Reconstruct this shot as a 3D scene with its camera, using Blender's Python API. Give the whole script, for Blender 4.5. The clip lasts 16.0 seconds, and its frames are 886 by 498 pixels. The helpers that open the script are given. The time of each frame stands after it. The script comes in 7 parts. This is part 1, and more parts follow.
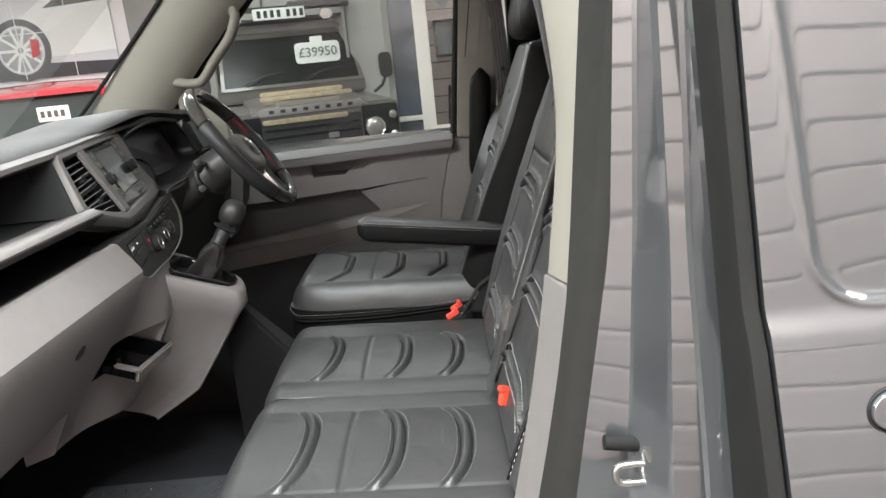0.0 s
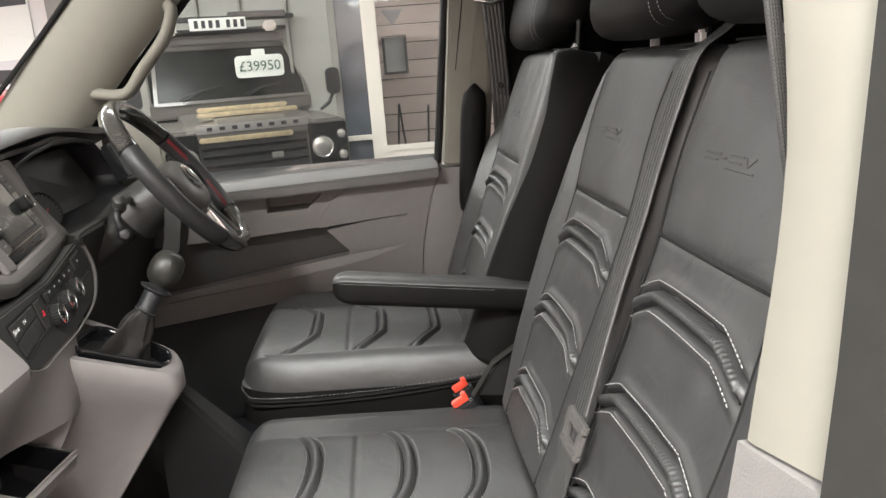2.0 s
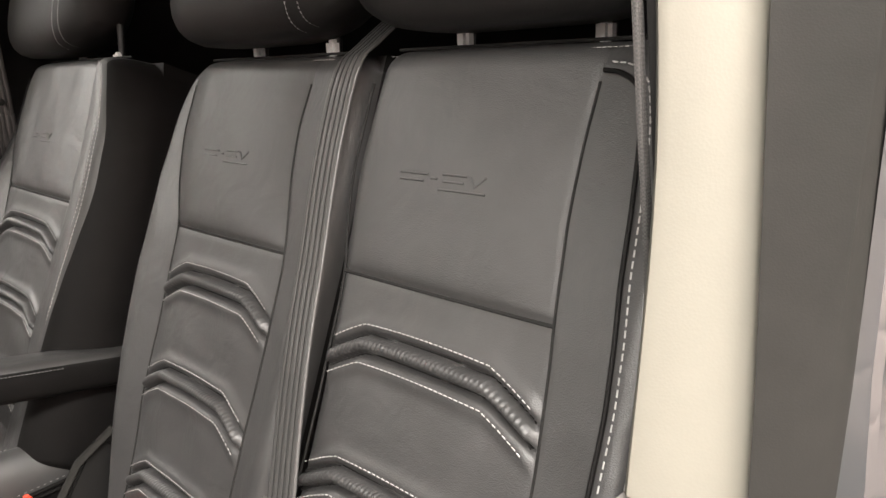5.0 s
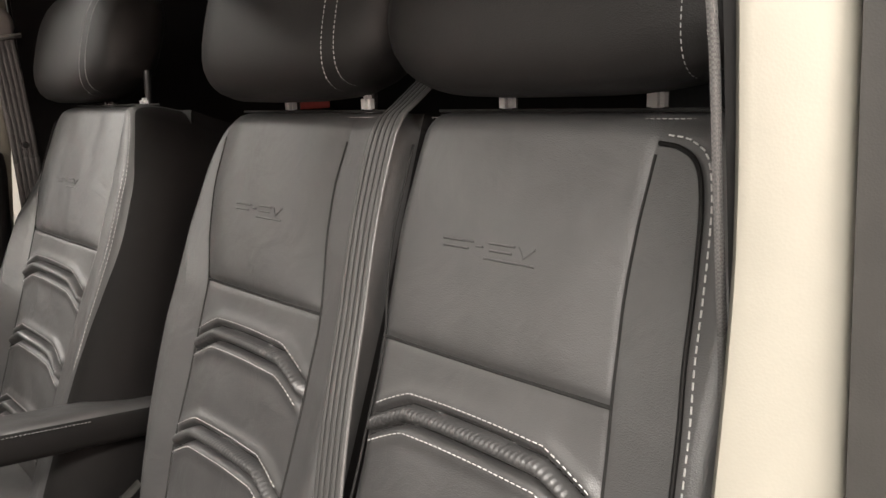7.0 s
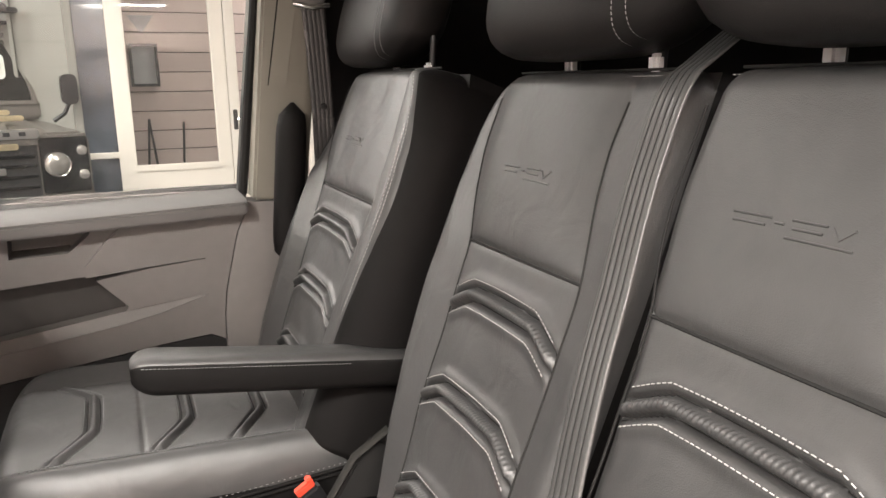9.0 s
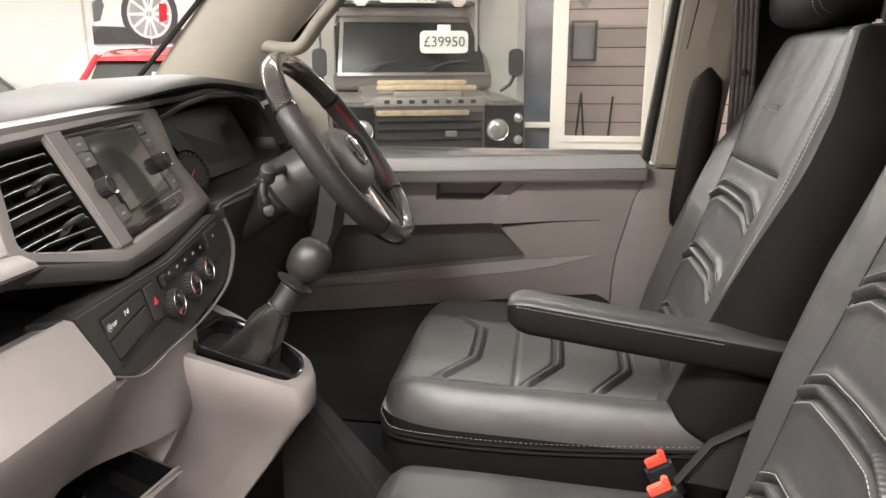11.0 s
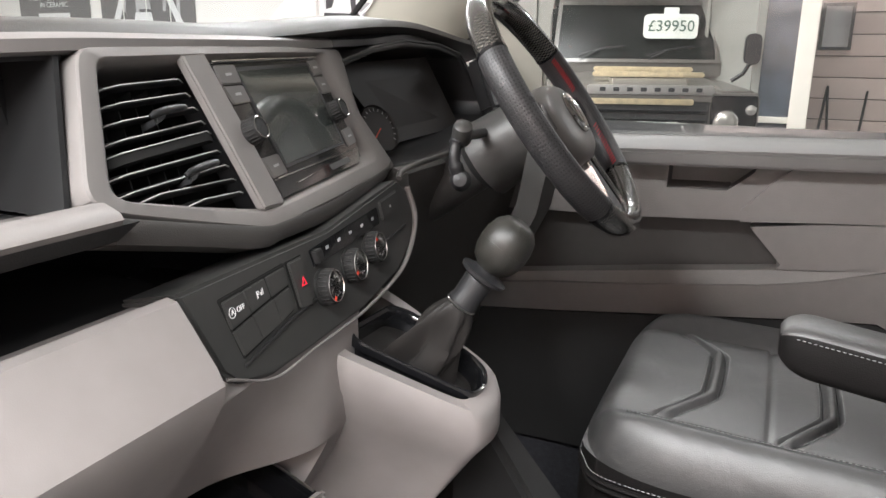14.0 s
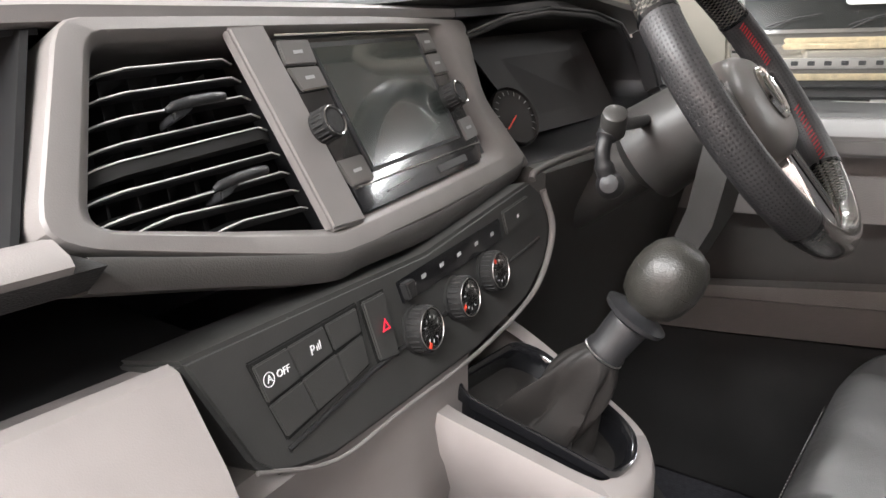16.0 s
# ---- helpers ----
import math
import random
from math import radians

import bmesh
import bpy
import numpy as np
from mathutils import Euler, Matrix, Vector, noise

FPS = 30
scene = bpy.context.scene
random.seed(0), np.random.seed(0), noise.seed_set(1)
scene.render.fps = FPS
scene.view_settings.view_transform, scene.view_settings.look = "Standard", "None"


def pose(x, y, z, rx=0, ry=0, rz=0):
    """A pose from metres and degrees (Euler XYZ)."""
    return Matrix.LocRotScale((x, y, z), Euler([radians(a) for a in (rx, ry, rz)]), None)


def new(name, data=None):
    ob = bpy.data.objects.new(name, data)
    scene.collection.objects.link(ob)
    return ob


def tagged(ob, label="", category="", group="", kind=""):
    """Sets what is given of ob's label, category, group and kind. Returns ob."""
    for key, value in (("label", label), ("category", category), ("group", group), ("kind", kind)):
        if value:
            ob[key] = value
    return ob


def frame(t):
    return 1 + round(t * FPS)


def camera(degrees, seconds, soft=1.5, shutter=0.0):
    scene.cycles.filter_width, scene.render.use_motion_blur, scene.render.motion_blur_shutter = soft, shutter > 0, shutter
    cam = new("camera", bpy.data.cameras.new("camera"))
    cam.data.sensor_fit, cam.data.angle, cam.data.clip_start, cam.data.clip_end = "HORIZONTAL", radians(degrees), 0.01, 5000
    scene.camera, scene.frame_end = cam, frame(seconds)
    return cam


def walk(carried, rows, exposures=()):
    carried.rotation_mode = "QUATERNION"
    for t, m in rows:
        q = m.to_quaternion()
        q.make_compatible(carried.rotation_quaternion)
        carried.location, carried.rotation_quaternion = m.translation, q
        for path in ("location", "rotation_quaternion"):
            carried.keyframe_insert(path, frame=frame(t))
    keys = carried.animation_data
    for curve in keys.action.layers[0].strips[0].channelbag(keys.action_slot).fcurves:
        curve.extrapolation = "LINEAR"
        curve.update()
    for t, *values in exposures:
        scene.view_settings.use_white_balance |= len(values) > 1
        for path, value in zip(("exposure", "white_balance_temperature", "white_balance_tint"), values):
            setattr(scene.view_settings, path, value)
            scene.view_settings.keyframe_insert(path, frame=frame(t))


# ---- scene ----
cam = camera(62.46, 16.0, soft=1.5)
PATH = [
    # seconds, x, y, z, yaw, pitch, roll
    (0, -0.0318, -1.4699, 1.4780, 0.79, -14.83, -5.79),
    (0.5, -0.1027, -1.4246, 1.4656, 0.39, -15.95, -5.51),
    (1, -0.1264, -1.2973, 1.4741, 2.83, -15.77, -4.50),
    (1.5, -0.0987, -1.1768, 1.4722, 3.83, -14.58, -4.46),
    (2, -0.1433, -1.0706, 1.4706, -4.28, -13.82, -4.45),
    (2.5, -0.2339, -0.9609, 1.4763, -17.84, -13.76, -4.14),
    (3, -0.2730, -0.8979, 1.4817, -28.72, -14.17, -3.44),
    (3.5, -0.2863, -0.8667, 1.4776, -35.82, -15.07, -2.81),
    (4, -0.2663, -0.8564, 1.4445, -40.70, -15.27, -1.95),
    (6.5, -0.2504, -0.8231, 1.4984, -46.39, -13.05, -2.13),
    (7, -0.2584, -0.8088, 1.5009, -44.48, -12.62, -2.24),
    (7.5, -0.2638, -0.7917, 1.5059, -42.10, -12.19, -2.14),
    (8, -0.2722, -0.7882, 1.4992, -38.58, -11.83, -1.61),
    (8.5, -0.2625, -0.7795, 1.4886, -31.79, -12.02, -1.13),
    (9, -0.2404, -0.7690, 1.4688, -24.00, -12.94, -0.71),
    (9.5, -0.2346, -0.7677, 1.4523, -15.23, -14.50, -0.92),
    (10, -0.2274, -0.7693, 1.4395, -6.94, -14.93, -0.52),
    (12.5, -0.1737, -0.7673, 1.4404, 22.56, -13.29, 0.19),
    (13, -0.2097, -0.6898, 1.4240, 23.56, -13.96, 0.31),
    (13.5, -0.2407, -0.6100, 1.3966, 23.08, -14.64, 0.64),
    (14, -0.2784, -0.5360, 1.3701, 24.25, -14.91, 0.64),
    (14.5, -0.3055, -0.4574, 1.3620, 27.15, -15.09, 0.08),
    (15, -0.3276, -0.4034, 1.3625, 30.89, -15.56, -0.52),
    (15.5, -0.3310, -0.3757, 1.3568, 34.12, -15.72, -1.13),
    (16, -0.3364, -0.3590, 1.3585, 37.48, -16.19, -1.37),
]
EXPOSURES = [(0, -0.24, 5900, 4), (0.5, -0.03, 6000, 5), (1.5, 0.05, 6100, 6), (2.5, 0.17, 6250, 8), (4.0, 0.19, 6500, 10), (8.0, 0.29, 6600, 10), (9.5, 0.52, 6600, 11), (10.5, 0.46, 6550, 11), (12.5, 0.24, 6250, 9), (14.5, 0.55, 6050, 9), (16.0, 0.78, 6100, 10)]
walk(cam, [(t, pose(x, y, z, 90 + pitch, 0, yaw) @ pose(0, 0, 0, 0, 0, roll)) for t, x, y, z, yaw, pitch, roll in PATH], EXPOSURES)

LAMPS = [(-2.4, -1.95, 3.0, 0.4, 300, 3.2), (0.3, -1.45, 1.8, 0.4, 110, 3.2), (0.2, -1.95, 1.4, 0.4, 145, 2.9), (-6.0, -2.2, 3.0, 0.4, 260, 2.9), (3.2, -2.0, 2.0, 0.3, 110, 3.3), (-0.6, 2.2, 3.0, 0.3, 75, 3.52), (-5.0, 5.6, 4.0, 0.4, 240, 3.52), (-9.5, 5.6, 4.0, 0.4, 240, 3.52), (-2.6, 4.2, 3.0, 0.3, 130, 3.52), (2.5, 6.9, 2.0, 0.3, 80, 3.52)]
# ---- world and lights ----
world = bpy.data.worlds.new("showroom_world")
scene.world = world
world.use_nodes = True
world.node_tree.nodes["Background"].inputs[0].default_value = (1.0, 0.95, 0.88, 1)
world.node_tree.nodes["Background"].inputs[1].default_value = 0.05


def ceiling_lamp(x, y, sx, sy, watts, z=3.52):
    """One strip light under the showroom ceiling."""
    lamp = bpy.data.lights.new("strip_light", "AREA")
    lamp.shape, lamp.size, lamp.size_y, lamp.energy, lamp.color = "RECTANGLE", sx, sy, watts, (1.0, 0.965, 0.91)
    ob = new("strip_light", lamp)
    ob.matrix_world = pose(x, y, z)
    return ob


for lx, ly, sx, sy, watts, lz in LAMPS:
    ceiling_lamp(lx, ly, sx, sy, watts, lz)

# ---- materials ----
def material(name, colour, rough=0.5, metal=0.0, coat=0.0, spread=0.12, scale=40.0, bump=0.0, bump_scale=400.0, stain=0.0, random_tint=0.0, spec=0.5):
    """A principled surface with fine grain, large soft stains and fine relief."""
    m = bpy.data.materials.new(name)
    m.use_nodes = True
    nt = m.node_tree
    n, link = nt.nodes, nt.links.new
    bsdf = n["Principled BSDF"]
    bsdf.inputs["Roughness"].default_value = rough
    bsdf.inputs["Metallic"].default_value = metal
    bsdf.inputs["Coat Weight"].default_value = coat
    bsdf.inputs["Coat Roughness"].default_value = 0.04
    bsdf.inputs["Specular IOR Level"].default_value = spec
    co = n.new("ShaderNodeTexCoord")
    fine = n.new("ShaderNodeTexNoise")
    fine.inputs["Scale"].default_value, fine.inputs["Detail"].default_value = scale, 4
    wide = n.new("ShaderNodeTexNoise")
    wide.inputs["Scale"].default_value, wide.inputs["Detail"].default_value = scale / 12, 3
    for t in (fine, wide):
        link(co.outputs["Object"], t.inputs["Vector"])
    blend = n.new("ShaderNodeMath")
    blend.operation = "MULTIPLY_ADD"
    link(wide.outputs["Fac"], blend.inputs[0])
    blend.inputs[1].default_value = 0.5 + stain
    link(fine.outputs["Fac"], blend.inputs[2])
    ramp = n.new("ShaderNodeMapRange")
    ramp.inputs["From Min"].default_value, ramp.inputs["From Max"].default_value = 0.4, 1.1 + stain
    ramp.inputs["To Min"].default_value, ramp.inputs["To Max"].default_value = 1 - spread, 1 + spread
    link(blend.outputs[0], ramp.inputs["Value"])
    mul = n.new("ShaderNodeVectorMath")
    mul.operation = "SCALE"
    mul.inputs[0].default_value = colour
    last = ramp.outputs[0]
    if random_tint:
        info = n.new("ShaderNodeObjectInfo")
        rr = n.new("ShaderNodeMapRange")
        rr.inputs["To Min"].default_value, rr.inputs["To Max"].default_value = 1 - random_tint, 1 + random_tint
        link(info.outputs["Random"], rr.inputs["Value"])
        both = n.new("ShaderNodeMath")
        both.operation = "MULTIPLY"
        link(last, both.inputs[0])
        link(rr.outputs[0], both.inputs[1])
        last = both.outputs[0]
    link(last, mul.inputs["Scale"])
    link(mul.outputs[0], bsdf.inputs["Base Color"])
    rough_range = n.new("ShaderNodeMapRange")
    rough_range.inputs["To Min"].default_value, rough_range.inputs["To Max"].default_value = rough * 0.85, min(1.0, rough * 1.15)
    link(wide.outputs["Fac"], rough_range.inputs["Value"])
    link(rough_range.outputs[0], bsdf.inputs["Roughness"])
    if bump:
        grain = n.new("ShaderNodeTexVoronoi")
        grain.inputs["Scale"].default_value = bump_scale
        link(co.outputs["Object"], grain.inputs["Vector"])
        b = n.new("ShaderNodeBump")
        b.inputs["Strength"].default_value, b.inputs["Distance"].default_value = bump, 0.0006
        link(grain.outputs["Distance"], b.inputs["Height"])
        link(b.outputs[0], bsdf.inputs["Normal"])
    return m


def weave(name, dark, light, size, rough, coat=0.0, relief=0.5):
    """A checked weave: carbon cloth, perforated leather, webbing."""
    m = material(name, dark, rough, coat=coat)
    nt = m.node_tree
    n, link = nt.nodes, nt.links.new
    co = n.new("ShaderNodeTexCoord")
    ch = n.new("ShaderNodeTexChecker")
    ch.inputs["Scale"].default_value = 1 / size
    ch.inputs["Color1"].default_value, ch.inputs["Color2"].default_value = (*dark, 1), (*light, 1)
    link(co.outputs["Object"], ch.inputs["Vector"])
    link(ch.outputs["Color"], n["Principled BSDF"].inputs["Base Color"])
    b = n.new("ShaderNodeBump")
    b.inputs["Strength"].default_value, b.inputs["Distance"].default_value = relief, 0.0008
    link(ch.outputs["Fac"], b.inputs["Height"])
    link(b.outputs[0], n["Principled BSDF"].inputs["Normal"])
    return m


def wrapped(name, base, mark, pitch, rough, coat, dots):
    """A pattern laid round a rim by its UV map in metres: punched dots in a slanting grid, or a twill of threads."""
    m = material(name, base, rough, coat=coat)
    nt = m.node_tree
    n, link = nt.nodes, nt.links.new
    uv, turn, split = n.new("ShaderNodeUVMap"), n.new("ShaderNodeMapping"), n.new("ShaderNodeSeparateXYZ")
    uv.uv_map = "rim"
    k = math.pi / pitch
    turn.inputs["Scale"].default_value = (k, k if dots else 0.5 * k, k)
    turn.inputs["Rotation"].default_value = (0, 0, radians(45) if dots else 0)
    link(uv.outputs[0], turn.inputs["Vector"])
    link(turn.outputs[0], split.inputs[0])
    waves = []
    for axis in ("X", "Y"):
        w = n.new("ShaderNodeMath")
        w.operation = "SINE"
        link(split.outputs[axis], w.inputs[0])
        waves.append(w)
    both, ramp, mix = n.new("ShaderNodeMath"), n.new("ShaderNodeMapRange"), n.new("ShaderNodeMix")
    both.operation = "MULTIPLY"
    link(waves[0].outputs[0], both.inputs[0])
    link(waves[1].outputs[0], both.inputs[1])
    ramp.inputs["From Min"].default_value, ramp.inputs["From Max"].default_value = (0.25, 0.6) if dots else (-0.3, 0.3)
    link(both.outputs[0], ramp.inputs["Value"])
    mix.data_type = "RGBA"
    mix.inputs[6].default_value, mix.inputs[7].default_value = (*base, 1), (*mark, 1)
    link(ramp.outputs[0], mix.inputs[0])
    link(mix.outputs[2], n["Principled BSDF"].inputs["Base Color"])
    b = n.new("ShaderNodeBump")
    b.invert = dots
    b.inputs["Strength"].default_value, b.inputs["Distance"].default_value = (0.7 if dots else 0.1), 0.0006
    link(ramp.outputs[0], b.inputs["Height"])
    link(b.outputs[0], n["Principled BSDF"].inputs["Normal"])
    return m


def glass(name, tint=(0.97, 0.98, 0.97), ior=1.45):
    """A thin clear pane: straight through, with a gloss that grows towards grazing."""
    m = bpy.data.materials.new(name)
    m.use_nodes = True
    nt = m.node_tree
    n, link = nt.nodes, nt.links.new
    n.remove(n["Principled BSDF"])
    clear, shine, mix, fr = n.new("ShaderNodeBsdfTransparent"), n.new("ShaderNodeBsdfGlossy"), n.new("ShaderNodeMixShader"), n.new("ShaderNodeFresnel")
    clear.inputs["Color"].default_value = (*tint, 1)
    shine.inputs["Roughness"].default_value = 0.02
    fr.inputs["IOR"].default_value = ior
    link(fr.outputs[0], mix.inputs[0])
    link(clear.outputs[0], mix.inputs[1])
    link(shine.outputs[0], mix.inputs[2])
    link(mix.outputs[0], n["Material Output"].inputs["Surface"])
    return m


def glow(name, colour, strength):
    m = bpy.data.materials.new(name)
    m.use_nodes = True
    b = m.node_tree.nodes["Principled BSDF"]
    b.inputs["Base Color"].default_value = (*colour, 1)
    b.inputs["Emission Color"].default_value, b.inputs["Emission Strength"].default_value = (*colour, 1), strength
    return m


LEATHER = material("black_leather", (0.046, 0.0448, 0.0445), 0.42, bump=0.3, bump_scale=900, spread=0.15, scale=30, spec=0.8)
# Black vinyl; the shade on seat sides is put into its colour.
LEATHER_SIDE = material("shade_dark_vinyl", (0.0075, 0.0068, 0.0066), 0.6, spec=0.14, bump=0.3, bump_scale=800)
# Seat leather with the roof's shade on the headrests put into its colour.
HEADREST = material("shaded_headrest_leather", (0.0115, 0.0103, 0.0098), 0.52, bump=0.3, bump_scale=900, spread=0.15, scale=30, spec=0.28)
_n, _l = LEATHER.node_tree.nodes, LEATHER.node_tree.links.new
_soft, _dent = _n.new("ShaderNodeTexNoise"), _n.new("ShaderNodeBump")
_soft.inputs["Scale"].default_value, _soft.inputs["Detail"].default_value, _soft.inputs["Distortion"].default_value = 16, 3, 0.8
_dent.inputs["Strength"].default_value, _dent.inputs["Distance"].default_value = 0.35, 0.006
_l(_n["Texture Coordinate"].outputs["Object"], _soft.inputs["Vector"])
_l(_soft.outputs["Fac"], _dent.inputs["Height"])
_l(_dent.outputs[0], _n["Bump"].inputs["Normal"])
THREAD = material("white_thread", (0.44, 0.43, 0.42), 0.7)
RED_THREAD = material("red_thread", (0.36, 0.012, 0.02), 0.6)
DASH_TOP = material("dark_soft_dash_pad", (0.046, 0.043, 0.040), 0.52, bump=0.3, bump_scale=900, spec=0.5)
DASH_DARK = material("dark_dash_plastic", (0.015, 0.0145, 0.0145), 0.6, bump=0.5, bump_scale=700)
DASH_BLACK = material("black_plastic", (0.017, 0.017, 0.018), 0.45, bump=0.2, bump_scale=900)
DASH_GREY = material("warm_grey_plastic", (0.25, 0.226, 0.218), 0.55, bump=0.12, bump_scale=1300, spread=0.06)
DASH_RAIL = material("satin_grey_rail", (0.188, 0.173, 0.166), 0.48, spread=0.06, spec=0.5, bump=0.12, bump_scale=1200)
ROLL = material("soft_dark_roll", (0.075, 0.070, 0.066), 0.5, spread=0.06, bump=0.2, bump_scale=900)
SLAT_GLINT = material("pale_slat_glint", (0.55, 0.54, 0.53), 0.3, spread=0.05)
DOOR_GREY = material("grey_door_trim", (0.18, 0.168, 0.16), 0.6, bump=0.5, bump_scale=500, spread=0.06)
DOOR_LIGHT = material("grey_door_cap", (0.115, 0.110, 0.105), 0.62, bump=0.3, bump_scale=500, spread=0.05)
CREAM = material("cream_pillar_trim", (0.215, 0.203, 0.170), 0.65, bump=0.07, bump_scale=600, spread=0.03)
PAINT = material("grey_gloss_paint", (0.085, 0.088, 0.092), 0.32, metal=0.35, coat=1.0, spread=0.03)
PAINT.node_tree.nodes["Principled BSDF"].inputs["Coat IOR"].default_value = 2.9
SEAL = material("grey_black_seal", (0.022, 0.021, 0.019), 0.8, bump=0.08, bump_scale=900, spec=0.2)
RUBBER = material("black_rubber", (0.014, 0.0135, 0.013), 0.75, spec=0.25)
MAT = material("dark_ribbed_mat", (0.085, 0.088, 0.092), 0.6, bump=0.3, bump_scale=300)
CARPET = material("dark_carpet", (0.026, 0.026, 0.031), 0.95, bump=1.0, bump_scale=300, spread=0.4, scale=120)
KNOB = material("worn_black_leather", (0.022, 0.021, 0.018), 0.40, bump=0.3, bump_scale=700)
BOOT_LEATHER = material("black_boot_leather", (0.016, 0.0145, 0.0135), 0.5, bump=0.2, bump_scale=900, spec=0.3)
RADIO_GREY = material("dark_radio_plastic", (0.105, 0.098, 0.092), 0.4, spread=0.05)
HEADLINER = material("grey_headliner", (0.42, 0.40, 0.37), 0.9, spread=0.06)
CHROME = material("chrome", (0.75, 0.74, 0.72), 0.12, metal=1.0, spread=0.02)
SATIN = material("satin_silver", (0.55, 0.54, 0.52), 0.3, metal=1.0, spread=0.03)
CARBON = wrapped("gloss_carbon_fibre", (0.010, 0.010, 0.010), (0.075, 0.070, 0.062), 0.0026, 0.2, 1.0, False)
PERFORATED = wrapped("perforated_black_leather", (0.034, 0.033, 0.034), (0.013, 0.013, 0.013), 0.0030, 0.45, 0.0, True)
GLOSS_BLACK = material("gloss_black", (0.008, 0.008, 0.009), 0.12, coat=0.6, spread=0.02)
SCREEN = material("dark_display_glass", (0.034, 0.040, 0.037), 0.16, coat=1.0, spread=0.02)
RED_PLASTIC = material("orange_red_plastic", (0.75, 0.075, 0.04), 0.4, spread=0.05)
RED_MARK = glow("lit_red_mark", (0.8, 0.02, 0.05), 0.35)
WHITE_MARK = material("white_print", (0.80, 0.80, 0.80), 0.6)
WEBBING = weave("black_webbing", (0.050, 0.049, 0.048), (0.078, 0.076, 0.074), 0.0012, 0.28, relief=0.12)
PANE = glass("clear_glass")


def glare_veiled(name, share):
    """Window glare put into a pane's shading as a pale translucent share."""
    m = glass(name)
    n, link = m.node_tree.nodes, m.node_tree.links.new
    glare, mix = n.new("ShaderNodeBsdfTranslucent"), n.new("ShaderNodeMixShader")
    glare.inputs["Color"].default_value = (0.8, 0.79, 0.74, 1)
    mix.inputs[0].default_value = share
    link(n["Material Output"].inputs["Surface"].links[0].from_socket, mix.inputs[1])
    link(glare.outputs[0], mix.inputs[2])
    link(mix.outputs[0], n["Material Output"].inputs["Surface"])
    return m


GLARE_PANE = glare_veiled("glare_veil_glass", 0.016)
GLARE_SCREEN = glare_veiled("glare_veil_windscreen", 0.05)



# ---- mesh helpers ----
def finish(ob, mat, parent, label="", angle=38):
    me = ob.data
    if mat:
        me.materials.append(mat)
    me.shade_smooth()
    me.set_sharp_from_angle(angle=radians(angle))
    if parent:
        ob.parent = parent
        ob.matrix_parent_inverse = parent.matrix_basis.inverted()
    if label:
        ob["label"] = label
    return ob


def part(name, bm, mat, parent=None, label="", angle=38):
    """Links a bmesh as one mesh object under a thing or a part."""
    me = bpy.data.meshes.new(name)
    bmesh.ops.recalc_face_normals(bm, faces=bm.faces)
    bm.to_mesh(me)
    bm.free()
    return finish(new(name, me), mat, parent, label, angle)


def raw(name, verts, faces, mat, parent=None, label="", angle=38):
    me = bpy.data.meshes.new(name)
    me.from_pydata([tuple(v) for v in verts], [], faces)
    me.update()
    return finish(new(name, me), mat, parent, label, angle)


def thing(name, label, category, at=(0, 0, 0), group="", kind=""):
    ob = new(name)
    ob.empty_display_size = 0.05
    ob.matrix_basis = Matrix.Translation(at)
    return tagged(ob, label, category, group, kind)


def bevel(bm, width, seg=2):
    if width > 0:
        bmesh.ops.bevel(bm, geom=list(bm.edges), offset=width, segments=seg, affect="EDGES", clamp_overlap=True)
    return bm


def box(cx, cy, cz, sx, sy, sz, bev=0.003, m=None, seg=2):
    bm = bmesh.new()
    bmesh.ops.create_cube(bm, size=1, matrix=Matrix.Diagonal((sx, sy, sz, 1)))
    bevel(bm, min(bev, min(sx, sy, sz) * 0.45), seg)
    bmesh.ops.transform(bm, verts=bm.verts, matrix=(m or Matrix()) @ Matrix.Translation((cx, cy, cz)))
    return bm


def join(*bms):
    out = bms[0]
    for b in bms[1:]:
        me = bpy.data.meshes.new("tmp")
        b.to_mesh(me)
        b.free()
        out.from_mesh(me)
        bpy.data.meshes.remove(me)
    return out


def solid(front, back, bev=0.0, seg=2):
    """A closed solid between two like-numbered outlines."""
    bm = bmesh.new()
    a, b = [bm.verts.new(p) for p in front], [bm.verts.new(p) for p in back]
    bm.faces.new(a)
    bm.faces.new(list(reversed(b)))
    for i in range(len(a)):
        j = (i + 1) % len(a)
        bm.faces.new((a[j], a[i], b[i], b[j]))
    bmesh.ops.recalc_face_normals(bm, faces=bm.faces)
    return bevel(bm, bev, seg)


def prism_y(pts, y0, y1, bev=0.0, seg=2):
    return solid([(x, y0, z) for x, z in pts], [(x, y1, z) for x, z in pts], bev, seg)


def ringed(outer_f, inner_f, outer_b, inner_b):
    """A frame with a hole: four like-numbered loops."""
    bm = bmesh.new()
    of, inf, ob, ib = [[bm.verts.new(p) for p in loop] for loop in (outer_f, inner_f, outer_b, inner_b)]
    k = len(of)
    for i in range(k):
        j = (i + 1) % k
        bm.faces.new((of[i], of[j], inf[j], inf[i]))
        bm.faces.new((ob[j], ob[i], ib[i], ib[j]))
        bm.faces.new((of[j], of[i], ob[i], ob[j]))
        bm.faces.new((inf[i], inf[j], ib[j], ib[i]))
    return bm


